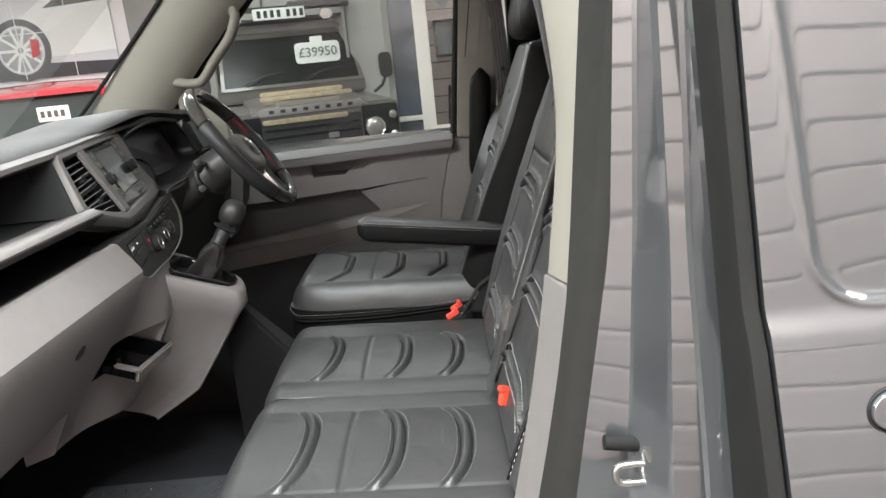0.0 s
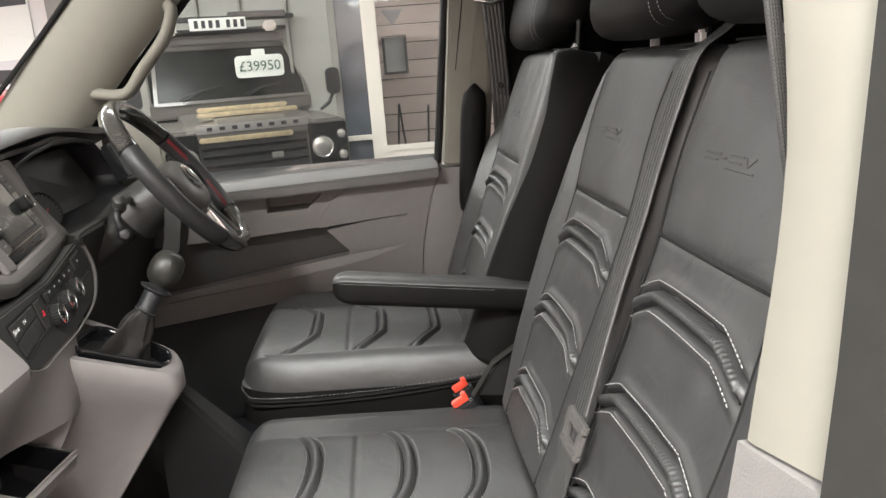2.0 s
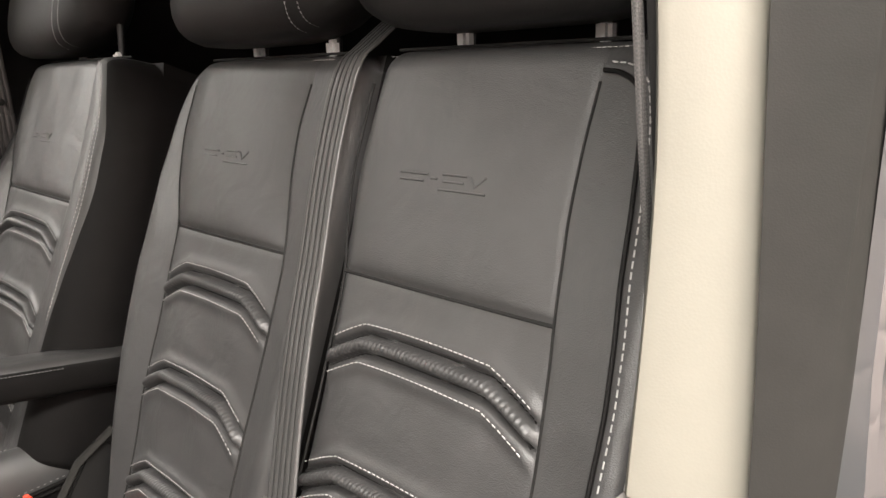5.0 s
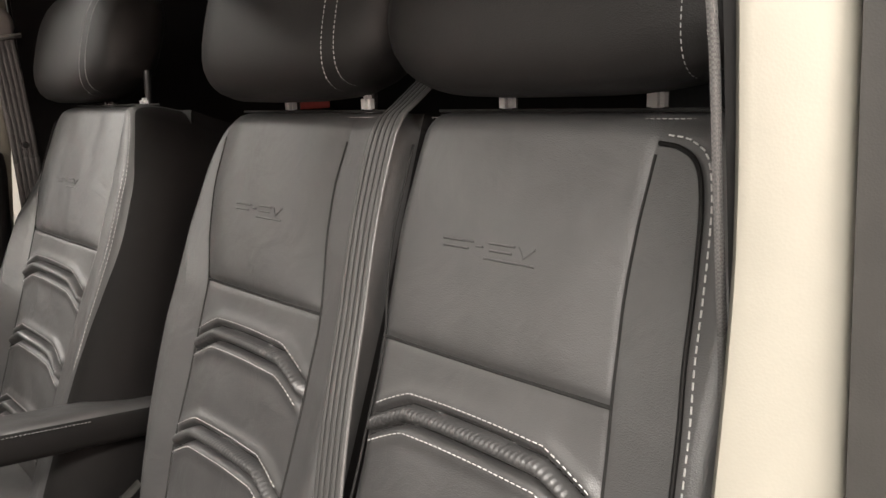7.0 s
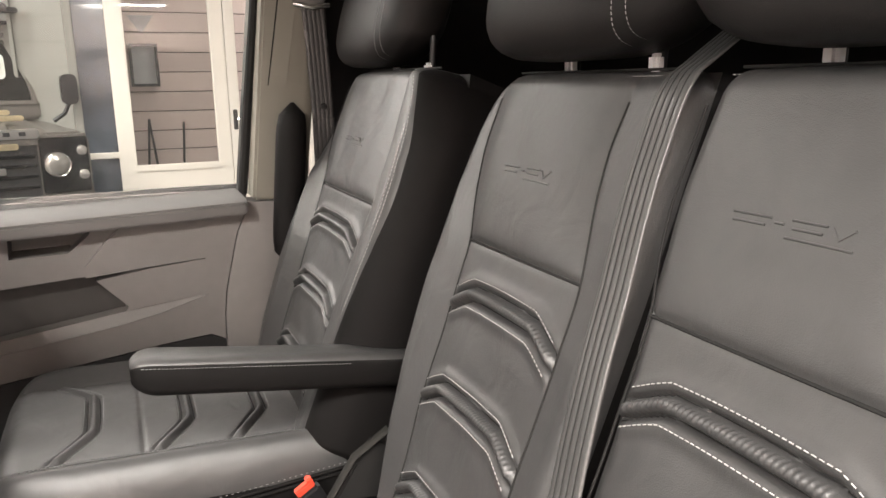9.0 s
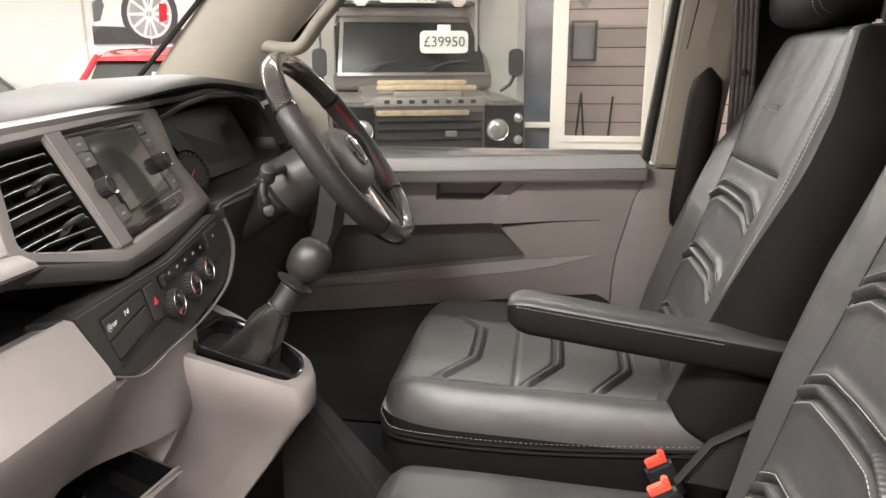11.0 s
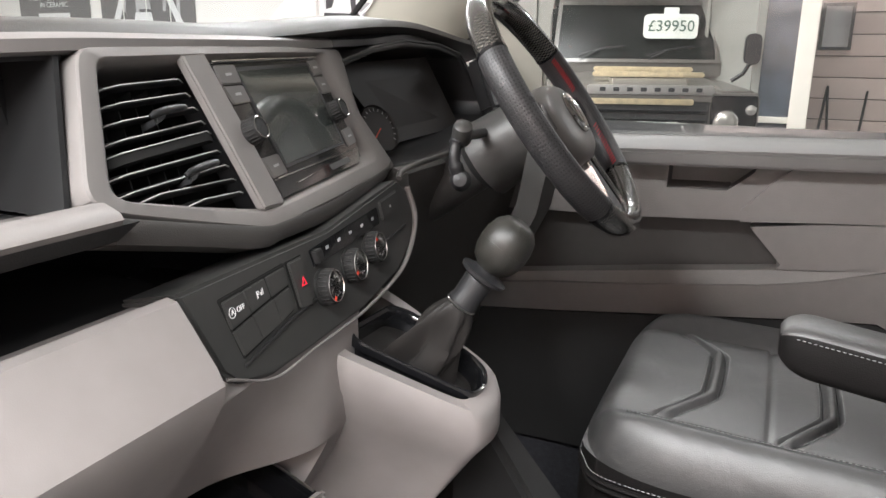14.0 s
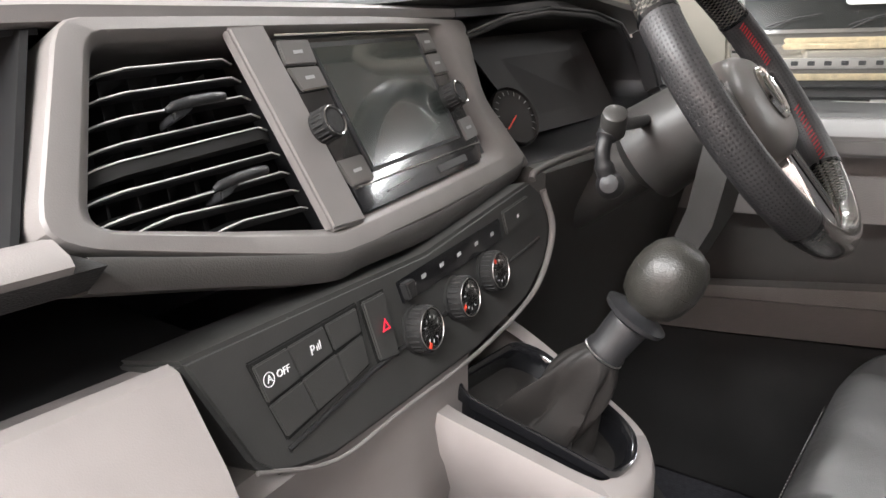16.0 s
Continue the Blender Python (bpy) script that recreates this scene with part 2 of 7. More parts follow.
def loft(sections, closed=True, caps=True):
    bm = bmesh.new()
    rows = [[bm.verts.new(p) for p in s] for s in sections]
    k = len(rows[0])
    for a, b in zip(rows, rows[1:]):
        for i in range(k if closed else k - 1):
            j = (i + 1) % k
            bm.faces.new((a[i], a[j], b[j], b[i]))
    if caps and closed:
        bm.faces.new(list(reversed(rows[0])))
        bm.faces.new(rows[-1])
    bmesh.ops.recalc_face_normals(bm, faces=bm.faces)
    return bm


def circle_pts(centre, ax, ay, r, seg):
    return [Vector(centre) + r * (math.cos(2 * math.pi * i / seg) * Vector(ax) + math.sin(2 * math.pi * i / seg) * Vector(ay)) for i in range(seg)]


def tube(points, r, seg=10, flat=1.0):
    """A round bar along a polyline; r may be one radius or a list."""
    pts = [Vector(p) for p in points]
    rs = r if isinstance(r, (list, tuple)) else [r] * len(pts)
    secs, up = [], None
    for i, p in enumerate(pts):
        d = (pts[min(i + 1, len(pts) - 1)] - pts[max(i - 1, 0)]).normalized()
        if up is None:
            up = Vector((0, 0, 1)) if abs(d.z) < 0.9 else Vector((1, 0, 0))
        ax = d.cross(up).normalized()
        up = ax.cross(d).normalized()
        secs.append(circle_pts(p, ax, up * flat, rs[i], seg))
    return loft(secs)


def smooth_line(points, n=8):
    """A Catmull-Rom curve through the points."""
    p = [Vector(q) for q in points]
    p = [2 * p[0] - p[1]] + p + [2 * p[-1] - p[-2]]
    out = []
    for i in range(1, len(p) - 2):
        for k in range(n):
            t = k / n
            out.append(0.5 * (2 * p[i] + (p[i + 1] - p[i - 1]) * t + (2 * p[i - 1] - 5 * p[i] + 4 * p[i + 1] - p[i + 2]) * t * t + (3 * p[i] - p[i - 1] - 3 * p[i + 1] + p[i + 2]) * t ** 3))
    out.append(p[-2])
    return out


def frame_at(origin, w, up=(0, 0, 1)):
    """A matrix whose z axis is w and whose y axis leans towards up."""
    w = Vector(w).normalized()
    u = Vector(up).cross(w).normalized()
    v = w.cross(u)
    m = Matrix((u, v, w)).transposed().to_4x4()
    m.translation = origin
    return m


def turned(profile, m, seg=24):
    """A turned body: (radius, height) rows about the z axis of m."""
    return loft([[m @ Vector((max(r, 1e-4) * math.cos(2 * math.pi * i / seg), max(r, 1e-4) * math.sin(2 * math.pi * i / seg), h)) for i in range(seg)] for r, h in profile])


def text(name, words, m, size, mat, parent=None, depth=0.0004, align="CENTER"):
    cu = bpy.data.curves.new(name, "FONT")
    cu.body, cu.size, cu.extrude, cu.align_x, cu.align_y, cu.resolution_u = words, size, depth, align, "CENTER", 3
    tmp = new("tmp_text", cu)
    dg = bpy.context.evaluated_depsgraph_get()
    me = bpy.data.meshes.new_from_object(tmp.evaluated_get(dg))
    bpy.data.objects.remove(tmp)
    me.transform(m)
    me.materials.clear()
    ob = new(name, me)
    return finish(ob, mat, parent)


# ---- seats ----
def groove(d, width):
    return np.exp(-(d / width) ** 2)


def curve(*rows):
    """A smooth function of height through (height, value) rows."""
    hs, vs = np.array([r[0] for r in rows], float), np.array([r[1] for r in rows], float)

    def value(h):
        h = np.asarray(h, float)
        out = np.zeros_like(h)
        for q in (-0.018, -0.009, 0.0, 0.009, 0.018):
            out = out + np.interp(h + q, hs, vs)
        return out / 5

    return value


def padded(name, parent, mat, place, lo, hi, length, relief, thick, edge, nu=120, nv=150, label="", dark_from=None, side_k=1.0, end_edge=None):
    """An upholstered pad: a fine relief over a rounded slab, between the side curves lo and hi. place(s, h, d) gives the point."""
    us = np.linspace(-1, 1, nu)
    vs = np.linspace(0, 1, nv)
    u, v = np.meshgrid(us, vs)
    h = v * length
    left, right = lo(h), hi(h)
    s = np.where(u < 0, -u * left, u * right)
    if dark_from is not None:
        fold = us[np.argmin(np.abs(us + 0.82))]
        seam_line = dark_from(h)
        s = np.where(u >= 0, s, np.where(u >= fold, u / fold * seam_line, seam_line + (u - fold) / (-1 - fold) * (left - seam_line)))
    to_side = np.where(u < 0, s - left, right - s)
    to_end = np.minimum(h, length - h)
    rx, ry = side_k * np.clip(1 - to_side / edge, 0, 1), np.clip(1 - to_end / (end_edge or edge), 0, 1)
    rr = np.clip(np.sqrt(rx ** 2 + ry ** 2), 0, 1)
    d = relief(s, h, 1.0) * (1 - rr ** 3) - edge * (1 - np.sqrt(1 - rr ** 2 * 0.999))
    pts = [place(a, b, c) for a, b, c in zip(s.ravel(), h.ravel(), d.ravel())]
    faces = [(j * nu + i, j * nu + i + 1, (j + 1) * nu + i + 1, (j + 1) * nu + i) for j in range(nv - 1) for i in range(nu - 1)]
    base_faces = len(faces)
    rim = [i for i in range(nu)] + [j * nu + nu - 1 for j in range(1, nv)] + [(nv - 1) * nu + i for i in range(nu - 2, -1, -1)] + [j * nu for j in range(nv - 2, 0, -1)]
    base = len(pts)
    sf, hf = s.ravel(), h.ravel()
    pts += [place(sf[i], hf[i], -edge - thick) for i in rim]
    m = len(rim)
    faces += [(rim[(i + 1) % m], rim[i], base + i, base + (i + 1) % m) for i in range(m)]
    faces.append([base + i for i in range(m)])
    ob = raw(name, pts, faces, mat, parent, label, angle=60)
    # Skirts and faces beyond the fold: side shade put into colour as darker vinyl.
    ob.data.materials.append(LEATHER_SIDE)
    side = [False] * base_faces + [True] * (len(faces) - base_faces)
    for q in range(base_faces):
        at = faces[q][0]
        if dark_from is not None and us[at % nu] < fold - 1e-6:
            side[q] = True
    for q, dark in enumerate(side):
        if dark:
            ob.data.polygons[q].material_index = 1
    bm = bmesh.new()
    bm.from_mesh(ob.data)
    bmesh.ops.recalc_face_normals(bm, faces=bm.faces)
    bm.to_mesh(ob.data)
    bm.free()
    ob.data.shade_smooth()
    return ob


def stitches(name, parent, curve, mat, length=0.0030, gap=0.0018, width=0.0008):
    """A run of separate thread stitches along a curve that gives (point, normal)."""
    verts, faces = [], []
    acc, prev = 0.0, None
    for p, nrm in curve:
        p, nrm = Vector(p), Vector(nrm).normalized()
        if prev is None:
            prev = p
            continue
        step = (p - prev).length
        acc += step
        if acc >= length + gap:
            d = (p - prev).normalized()
            side = d.cross(nrm).normalized() * width / 2
            a, b = p - d * length, p
            k = len(verts)
            lift = nrm * 0.0006
            verts += [a - side, a + side, b + side, b - side, a - side * 0.4 + lift, a + side * 0.4 + lift, b + side * 0.4 + lift, b - side * 0.4 + lift]
            faces += [(k + 4, k + 5, k + 6, k + 7), (k, k + 1, k + 5, k + 4), (k + 1, k + 2, k + 6, k + 5), (k + 2, k + 3, k + 7, k + 6), (k + 3, k, k + 4, k + 7)]
            acc = 0.0
        prev = p
    if not faces:
        return None
    ob = raw(name, verts, faces, mat, parent)
    ob["kind"] = "stuff"
    return ob


def arch(s, a, b, bend, flat):
    """Height of a bent rib over a panel from a to b: level in the middle, dropping at both ends."""
    c, half = (a + b) / 2, (b - a) / 2
    t = np.abs(s - c) / half
    return -bend * np.clip((t - flat) / (1 - flat), 0, 1.3) ** 1.15 - 0.006 * t ** 2


def bow(s, a, b, bend):
    """Depth of a curved rib over a cushion: a smooth bow that drops faster towards its ends."""
    t = np.abs(s - (a + b) / 2) / ((b - a) / 2)
    return -bend * (0.45 * t ** 2 + 0.55 * np.clip(t, 0, 1.2) ** 5)


def seat_relief(panel, ribs, seam_h, cross, crown, wing, seam_span, bend, flat, rib_w=0.014, seam=0.0006, puff=0.0):
    """The stitched relief of a pad: a panel between two seam curves, arched ribs, cross seams, raised wings."""
    fa_, fb_ = panel

    def relief(s, h, k):
        a, b = fa_(h), fb_(h)
        c, half = (a + b) / 2, (b - a) / 2
        inside = (s > a) & (s < b)
        fade = np.clip((half - np.abs(s - c)) / 0.010, 0, 1)
        t = np.clip((s - c) / half, -1, 1)
        d = crown * (1 - t ** 2) * inside
        out = np.maximum(a - s, s - b)
        d = d + wing * np.clip(out / 0.05, 0, 1) ** 1.2 * (out > 0)
        lo, hi = seam_span
        run = 1 / (1 + np.exp(-(h - lo) / 0.004)) / (1 + np.exp((h - hi) / 0.004))
        d = d - seam * (groove(s - a, 0.0038) + groove(s - b, 0.0038)) * run
        for q in seam_h:
            up = np.clip(h - q, 0, None)
            d = d - 0.0025 * groove(h - q, 0.0040) * inside + puff * (1 - np.exp(-up / 0.010)) * np.sin(np.clip((half - np.abs(s - c)) / 0.07, 0, 1) * np.pi / 2)
        for q in cross:
            d = d - 0.0035 * groove(h - q, 0.004) * inside
        for r in ribs:
            e = h - (r + arch(s, a, b, bend, flat))
            roll = np.clip(1 - (e / (rib_w * 0.5)) ** 2, 0, 1) ** 0.5
            d = d + (0.007 * roll - 0.008 * groove(e - rib_w * 0.62, 0.0026) - 0.008 * groove(e + rib_w * 0.62, 0.0026) + 0.003 * groove(e + rib_w * 1.35, 0.007) + 0.003 * groove(e - rib_w * 1.35, 0.007)) * fade
        d = d + 0.0009 * np.sin(37 * s + 11 * h) * np.sin(23 * h - 9 * s) + 0.0003 * np.sin(71 * s - 47 * h + 1.0) * np.sin(53 * h + 31 * s)
        return d

    return relief


def rib_strip(parent, place, relief, span, r, bend, flat, width, one):
    """The twisted roll set into an arch, with its own slanting fine ribs."""
    a, b = span
    ss = np.linspace(a + 0.004, b - 0.004, 300)
    rows = 6
    verts, faces = [], []
    for i, s in enumerate(ss):
        base = r + float(arch(np.array([s]), a, b, bend, flat)[0])
        for j in range(rows):
            e = (j / (rows - 1) - 0.5) * width
            h = base + e
            d = float(relief(np.array([s]), np.array([h]), one)[0]) + 0.0012 + 0.0007 * math.sin(s * 2 * math.pi / 0.0052 + j * 1.25) * (1 - (2 * e / width) ** 4)
            verts.append(place(s, h, d))
    for i in range(len(ss) - 1):
        for j in range(rows - 1):
            k = i * rows + j
            faces.append((k, k + 1, k + rows + 1, k + rows))
    return raw("ribbed_insert", verts, faces, LEATHER, parent, "twisted black leather roll between two stitched seams", 80)


def on_pad(place, relief, sh, off=0.0012):
    """Points and normals of a path (s, h) that lies on a pad."""
    one = np.ones(1)
    out = []
    nrm = Vector(place(0, 0, 1)) - Vector(place(0, 0, 0))
    for s, h in sh:
        d = float(relief(np.array([s]), np.array([h]), one)[0])
        out.append((place(s, h, d + off), nrm))
    return out


def path_sh(points, step=0.0008):
    out = []
    for (s0, h0), (s1, h1) in zip(points, points[1:]):
        n = max(2, int(math.hypot(s1 - s0, h1 - h0) / step))
        out += [(s0 + (s1 - s0) * i / n, h0 + (h1 - h0) * i / n) for i in range(n)]
    return out


def emblem(parent, place, relief, s0, h0, k=1.0):
    """The raised mark on a headrest panel: plain strokes."""
    strokes = [((-.052, .004), (-.016, .004)), ((-.050, -.002), (-.020, -.002)), ((-.012, .001), (-.004, .001)), ((.002, .005), (.030, .005)), ((.004, -.001), (.028, -.001)), ((.034, .005), (.040, -.003)), ((.040, -.003), (.050, .006)), ((.0, -.008), (.052, -.008))]
    bms = []
    one = np.ones(1)
    for p, q in strokes:
        pts = []
        for t in (0, 0.5, 1):
            s, h = s0 - k * (p[0] + (q[0] - p[0]) * t), h0 + k * (p[1] + (q[1] - p[1]) * t)
            pts.append(place(s, h, float(relief(np.array([s]), np.array([h]), one)[0]) + 0.0002))
        bms.append(tube(pts, 0.0010, 6))
    mark = part("embossed_mark", join(*bms), LEATHER, parent)
    mark["kind"] = "stuff"
    return mark


LEAN = radians(21)


def back_place(yc, x0=0.012, z0=0.905, lean=LEAN):
    S, H, N = Vector((0, 1, 0)), Vector((math.sin(lean), 0, math.cos(lean))), Vector((-math.cos(lean), 0, math.sin(lean)))
    o = Vector((x0, yc, z0))
    return lambda s, h, d: o + S * s + H * h + N * d


def flat_place(yc, x0, z0, tilt):
    """Cushions: h runs forward from the back edge."""
    S, H, N = Vector((0, 1, 0)), Vector((-math.cos(tilt), 0, math.sin(tilt))), Vector((math.sin(tilt), 0, math.cos(tilt)))
    o = Vector((x0, yc, z0))
    return lambda s, h, d: o + S * s + H * h + N * d


def backrest(parent, yc, lo, hi, panel, length, wing=0.018, mark=1.0, thick=0.085, x0=0.012, ribs=(0.341, 0.221, 0.101), dark_from=None, edge=0.03, end_edge=None):
    """A backrest pad with its ribs, seams, stitching and raised mark; lo, hi and panel are curves over the height."""
    place = back_place(yc, x0)
    bend, flat = 0.021, 0.58
    relief = seat_relief(panel, ribs, (0.398,), (), 0.004, wing, (0.0, length - 0.03), bend, flat, puff=0.006)
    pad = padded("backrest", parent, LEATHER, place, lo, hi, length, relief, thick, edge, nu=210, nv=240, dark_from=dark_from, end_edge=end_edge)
    one = np.ones(1)
    for r in ribs:
        span = (float(panel[0](r)), float(panel[1](r)))
        rib_strip(pad, place, relief, span, r, bend, flat, 0.0125, one)
        for off in (0.0088, -0.0088):
            sh = [(s, r + off + float(arch(np.array([s]), *span, bend, flat)[0])) for s in np.linspace(span[0] + 0.004, span[1] - 0.004, 50)]
            part("rib_seam", tube([p for p, n in on_pad(place, relief, sh, 0.0004)], 0.0015, 6), RUBBER, pad)
        for off in (0.0175, -0.0175):
            sh = [(s, r + off + float(arch(np.array([s]), *span, bend, flat)[0])) for s in np.linspace(span[0] + 0.006, span[1] - 0.006, 420)]
            stitches("stitching", pad, on_pad(place, relief, sh), THREAD, 0.0036, 0.0020, 0.0011)
    for q in panel:
        line = [p for p, n in on_pad(place, relief, [(float(q(h)), h) for h in [0.02 + (length - 0.06) * i / 80 for i in range(81)]], 0.0002)]
        part("panel_seam", tube(line, 0.0013, 6), RUBBER, pad)
    span = (float(panel[0](0.398)), float(panel[1](0.398)))
    line = [p for p, n in on_pad(place, relief, [(span[0] + (span[1] - span[0]) * i / 40, 0.397) for i in range(41)], 0.0002)]
    part("cross_seam", tube(line, 0.0018, 6), RUBBER, pad)
    emblem(pad, place, relief, (float(panel[0](0.49)) + float(panel[1](0.49))) / 2, 0.492, mark)
    drop = -0.0052 if edge < 0.04 else -0.016
    top = path_sh([(float(lo(length)) * 0.9, length - 0.012), (float(hi(length)) * 0.9, length - 0.012)])
    stitches("stitching", pad, on_pad(place, lambda s, h, k: np.full(1, drop), top), THREAD)
    line = [p for p, n in on_pad(place, lambda s, h, k: np.full(1, drop - 0.004), [(s, length - 0.004) for s, h in top[::12]])]
    part("top_seam", tube(line, 0.0016, 6), RUBBER, pad)
    return place, relief, pad


def headrest(parent, yc, z, x, w, h, posts):
    """A rounded headrest on two chromed posts, with stitched side seams."""
    prof = []
    secs = []
    n = 20
    for i in range(n + 1):
        t = i / n * 2 - 1
        shrink = (1 - abs(t) ** 4 * 0.5)
        y = yc + t * w / 2
        ring = []
        for k in range(28):
            a = 2 * math.pi * k / 28
            cx, cz = math.cos(a), math.sin(a)
            px = math.copysign(abs(cx) ** 0.6, cx) * 0.072 * shrink
            pz = math.copysign(abs(cz) ** 0.7, cz) * h / 2 * shrink
            ring.append((x + px + pz * 0.28, y, z + h / 2 + pz))
        secs.append(ring)
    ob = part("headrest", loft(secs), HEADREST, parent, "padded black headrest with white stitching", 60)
    for py in posts:
        part("headrest_post", tube([(0.264, py, z - 0.07), (0.272, py, z + 0.05)], 0.0055, 12), DASH_BLACK, ob)
        part("post_collar", box(0.262, py, z - 0.004, 0.014, 0.015, 0.019, 0.004), WHITE_MARK, ob, "pale square post collar")
    for t in (-0.74, -0.66):
        shrink = (1 - abs(t) ** 4 * 0.5)
        cur = []
        for k in range(0, 900):
            a = math.pi * (0.55 + 0.9 * k / 900)
            cx, cz = math.cos(a), math.sin(a)
            px = math.copysign(abs(cx) ** 0.6, cx) * 0.072 * shrink
            pz = math.copysign(abs(cz) ** 0.7, cz) * h / 2 * shrink
            cur.append(((x + px + pz * 0.28 - 0.001, yc + t * w / 2, z + h / 2 + pz), (-1, 0, 0)))
        stitches("stitching", ob, cur, THREAD)
    return ob


def cushion(parent, yc, lo, hi, panel, x0, z0, length, tilt, ribs, cross, wing, edge=0.045, thick=0.08, bend=0.036, corner=0.14, turn=0.16, side_k=1.0, bent=False):
    place = flat_place(yc, x0, z0, tilt)
    flat = 0.45
    line_of = (lambda s, a, b: arch(s, a, b, bend, flat)) if bent else (lambda s, a, b: bow(s, a, b, bend))
    level = (lambda h: np.full_like(np.asarray(h, float), panel[0]), lambda h: np.full_like(np.asarray(h, float), panel[1]))
    relief = seat_relief(level, (), (), cross, 0.010, wing, (0.05, length - 0.09), bend, flat, seam=0.002)
    narrow = lambda h: 1 - corner * (1 - np.sqrt(1 - np.clip((h / length - 1 + turn) / turn, 0, 1) ** 2 * 0.999))

    def with_ribs(s, h, k):
        d = relief(s, h, k)
        a, b = panel
        inside = np.clip(((b - a) / 2 - np.abs(s - (a + b) / 2)) / 0.012, 0, 1)
        for r in ribs:
            e = h - (r - line_of(s, a, b))
            roll = np.clip(1 - (e / 0.007) ** 2, 0, 1) ** 0.5
            d = d + (0.006 * roll - 0.008 * groove(e - 0.009, 0.0028) - 0.008 * groove(e + 0.009, 0.0028)) * inside
        return d

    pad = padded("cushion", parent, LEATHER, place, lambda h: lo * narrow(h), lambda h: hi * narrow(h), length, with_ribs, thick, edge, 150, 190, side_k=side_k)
    for r in ribs:
        for off in (0.009, -0.009):
            sh = [(s, r + off - float(line_of(np.array([s]), *panel)[0])) for s in np.linspace(panel[0] + 0.010, panel[1] - 0.010, 50)]
            part("rib_seam", tube([p for p, n in on_pad(place, with_ribs, sh, 0.0006)], 0.0014, 6), RUBBER, pad)
        for off in (0.014, -0.014):
            sh = [(s, r + off - float(line_of(np.array([s]), *panel)[0])) for s in np.linspace(panel[0] + 0.01, panel[1] - 0.01, 380)]
            stitches("stitching", pad, on_pad(place, with_ribs, sh), material_thread_dim())
    return place, with_ribs, pad


def material_thread_dim():
    m = bpy.data.materials.get("grey_thread")
    return m or material("grey_thread", (0.26, 0.26, 0.26), 0.7)


def seat_belt(name, label, points, width, axis):
    """A flat webbing strap through points; axis is its width direction."""
    t = thing(name, label, "seat belt", points[0])
    pts = smooth_line(points, 10)
    secs = []
    for i, p in enumerate(pts):
        d = (pts[min(i + 1, len(pts) - 1)] - pts[max(i - 1, 0)]).normalized()
        w = Vector(axis)
        w = (w - d * w.dot(d)).normalized()
        nrm = d.cross(w).normalized()
        if nrm.x + nrm.y > 0:
            nrm = -nrm
        row = []
        k = 41
        for j in range(k):
            e = j / (k - 1) * 2 - 1
            row.append(p + w * e * width / 2 + nrm * (0.0012 + 0.0010 * abs(math.cos(e * 2.5 * math.pi)) ** 0.5 - 0.0010 * e ** 6))
        for j in range(k - 1, -1, -1):
            e = j / (k - 1) * 2 - 1
            row.append(p + w * e * width / 2 - nrm * 0.0012)
        secs.append(row)
    part("webbing", loft(secs), WEBBING, t, angle=70)
    if width > 0.02:
        for e in (-0.6, -0.2, 0.2, 0.6):
            j = round((e + 1) / 2 * 40)
            part("woven_line", tube([(row[j] + row[81 - j]) / 2 + (row[j] - row[81 - j]).normalized() * 0.0012 for row in secs], 0.0009, 6), RUBBER, t)
    return t


# passenger bench
bench = thing("passenger_bench", "black leather double passenger bench with stitched ribbed panels", "seat", (-0.15, -0.27, 0.45))
mid_panel = (curve((0, -0.129), (0.395, -0.128), (0.43, -0.117), (0.48, -0.104), (0.53, -0.099), (0.62, -0.108)), curve((0, 0.088), (0.10, 0.090), (0.18, 0.103), (0.395, 0.109), (0.43, 0.127), (0.46, 0.141), (0.52, 0.153), (0.62, 0.150)))
mid_lo = curve((0, -0.186), (0.40, -0.187), (0.55, -0.182), (0.62, -0.180))
mid_hi = curve((0, 0.135), (0.06, 0.150), (0.13, 0.175), (0.22, 0.199), (0.33, 0.209), (0.45, 0.206), (0.545, 0.198), (0.59, 0.180), (0.62, 0.150))
backrest(bench, -0.08, mid_lo, mid_hi, mid_panel, 0.62, 0.006)
out_panel = (curve((0, -0.136), (0.28, -0.132), (0.36, -0.125), (0.42, -0.117), (0.48, -0.111), (0.53, -0.111), (0.62, -0.115)), curve((0, 0.121), (0.39, 0.120), (0.44, 0.135), (0.48, 0.143), (0.62, 0.143)))
out_lo = curve((0, -0.215), (0.50, -0.212), (0.58, -0.205), (0.62, -0.190))
out_hi = curve((0, 0.127), (0.30, 0.133), (0.40, 0.143), (0.50, 0.152), (0.62, 0.145))
out_place, out_relief, out_pad = backrest(bench, -0.43, out_lo, out_hi, out_panel, 0.62, 0.008)
# piping and stitching round the outer wing
wing_sh = [(-0.181, 0.02), (-0.181, 0.30), (-0.178, 0.378), (-0.171, 0.437), (-0.165, 0.50), (-0.159, 0.545), (-0.150, 0.572), (-0.134, 0.584), (-0.116, 0.588)]
wing = [(v.x, v.y) for v in smooth_line([(a, b, 0) for a, b in wing_sh], 60)]
piping = [p for p, n in on_pad(out_place, out_relief, wing[::6], 0.002)]
part("piping", tube(piping, 0.0019, 8), LEATHER_SIDE, out_pad)
stitches("stitching", out_pad, on_pad(out_place, out_relief, [(a - 0.006, b + 0.006) for a, b in wing], 0.0016), THREAD, 0.0050, 0.0022, 0.0014)
stitches("stitching", out_pad, on_pad(out_place, out_relief, path_sh([(-0.201, 0.05), (-0.201, 0.43)]), -0.006), THREAD, 0.0050, 0.0022, 0.0013)
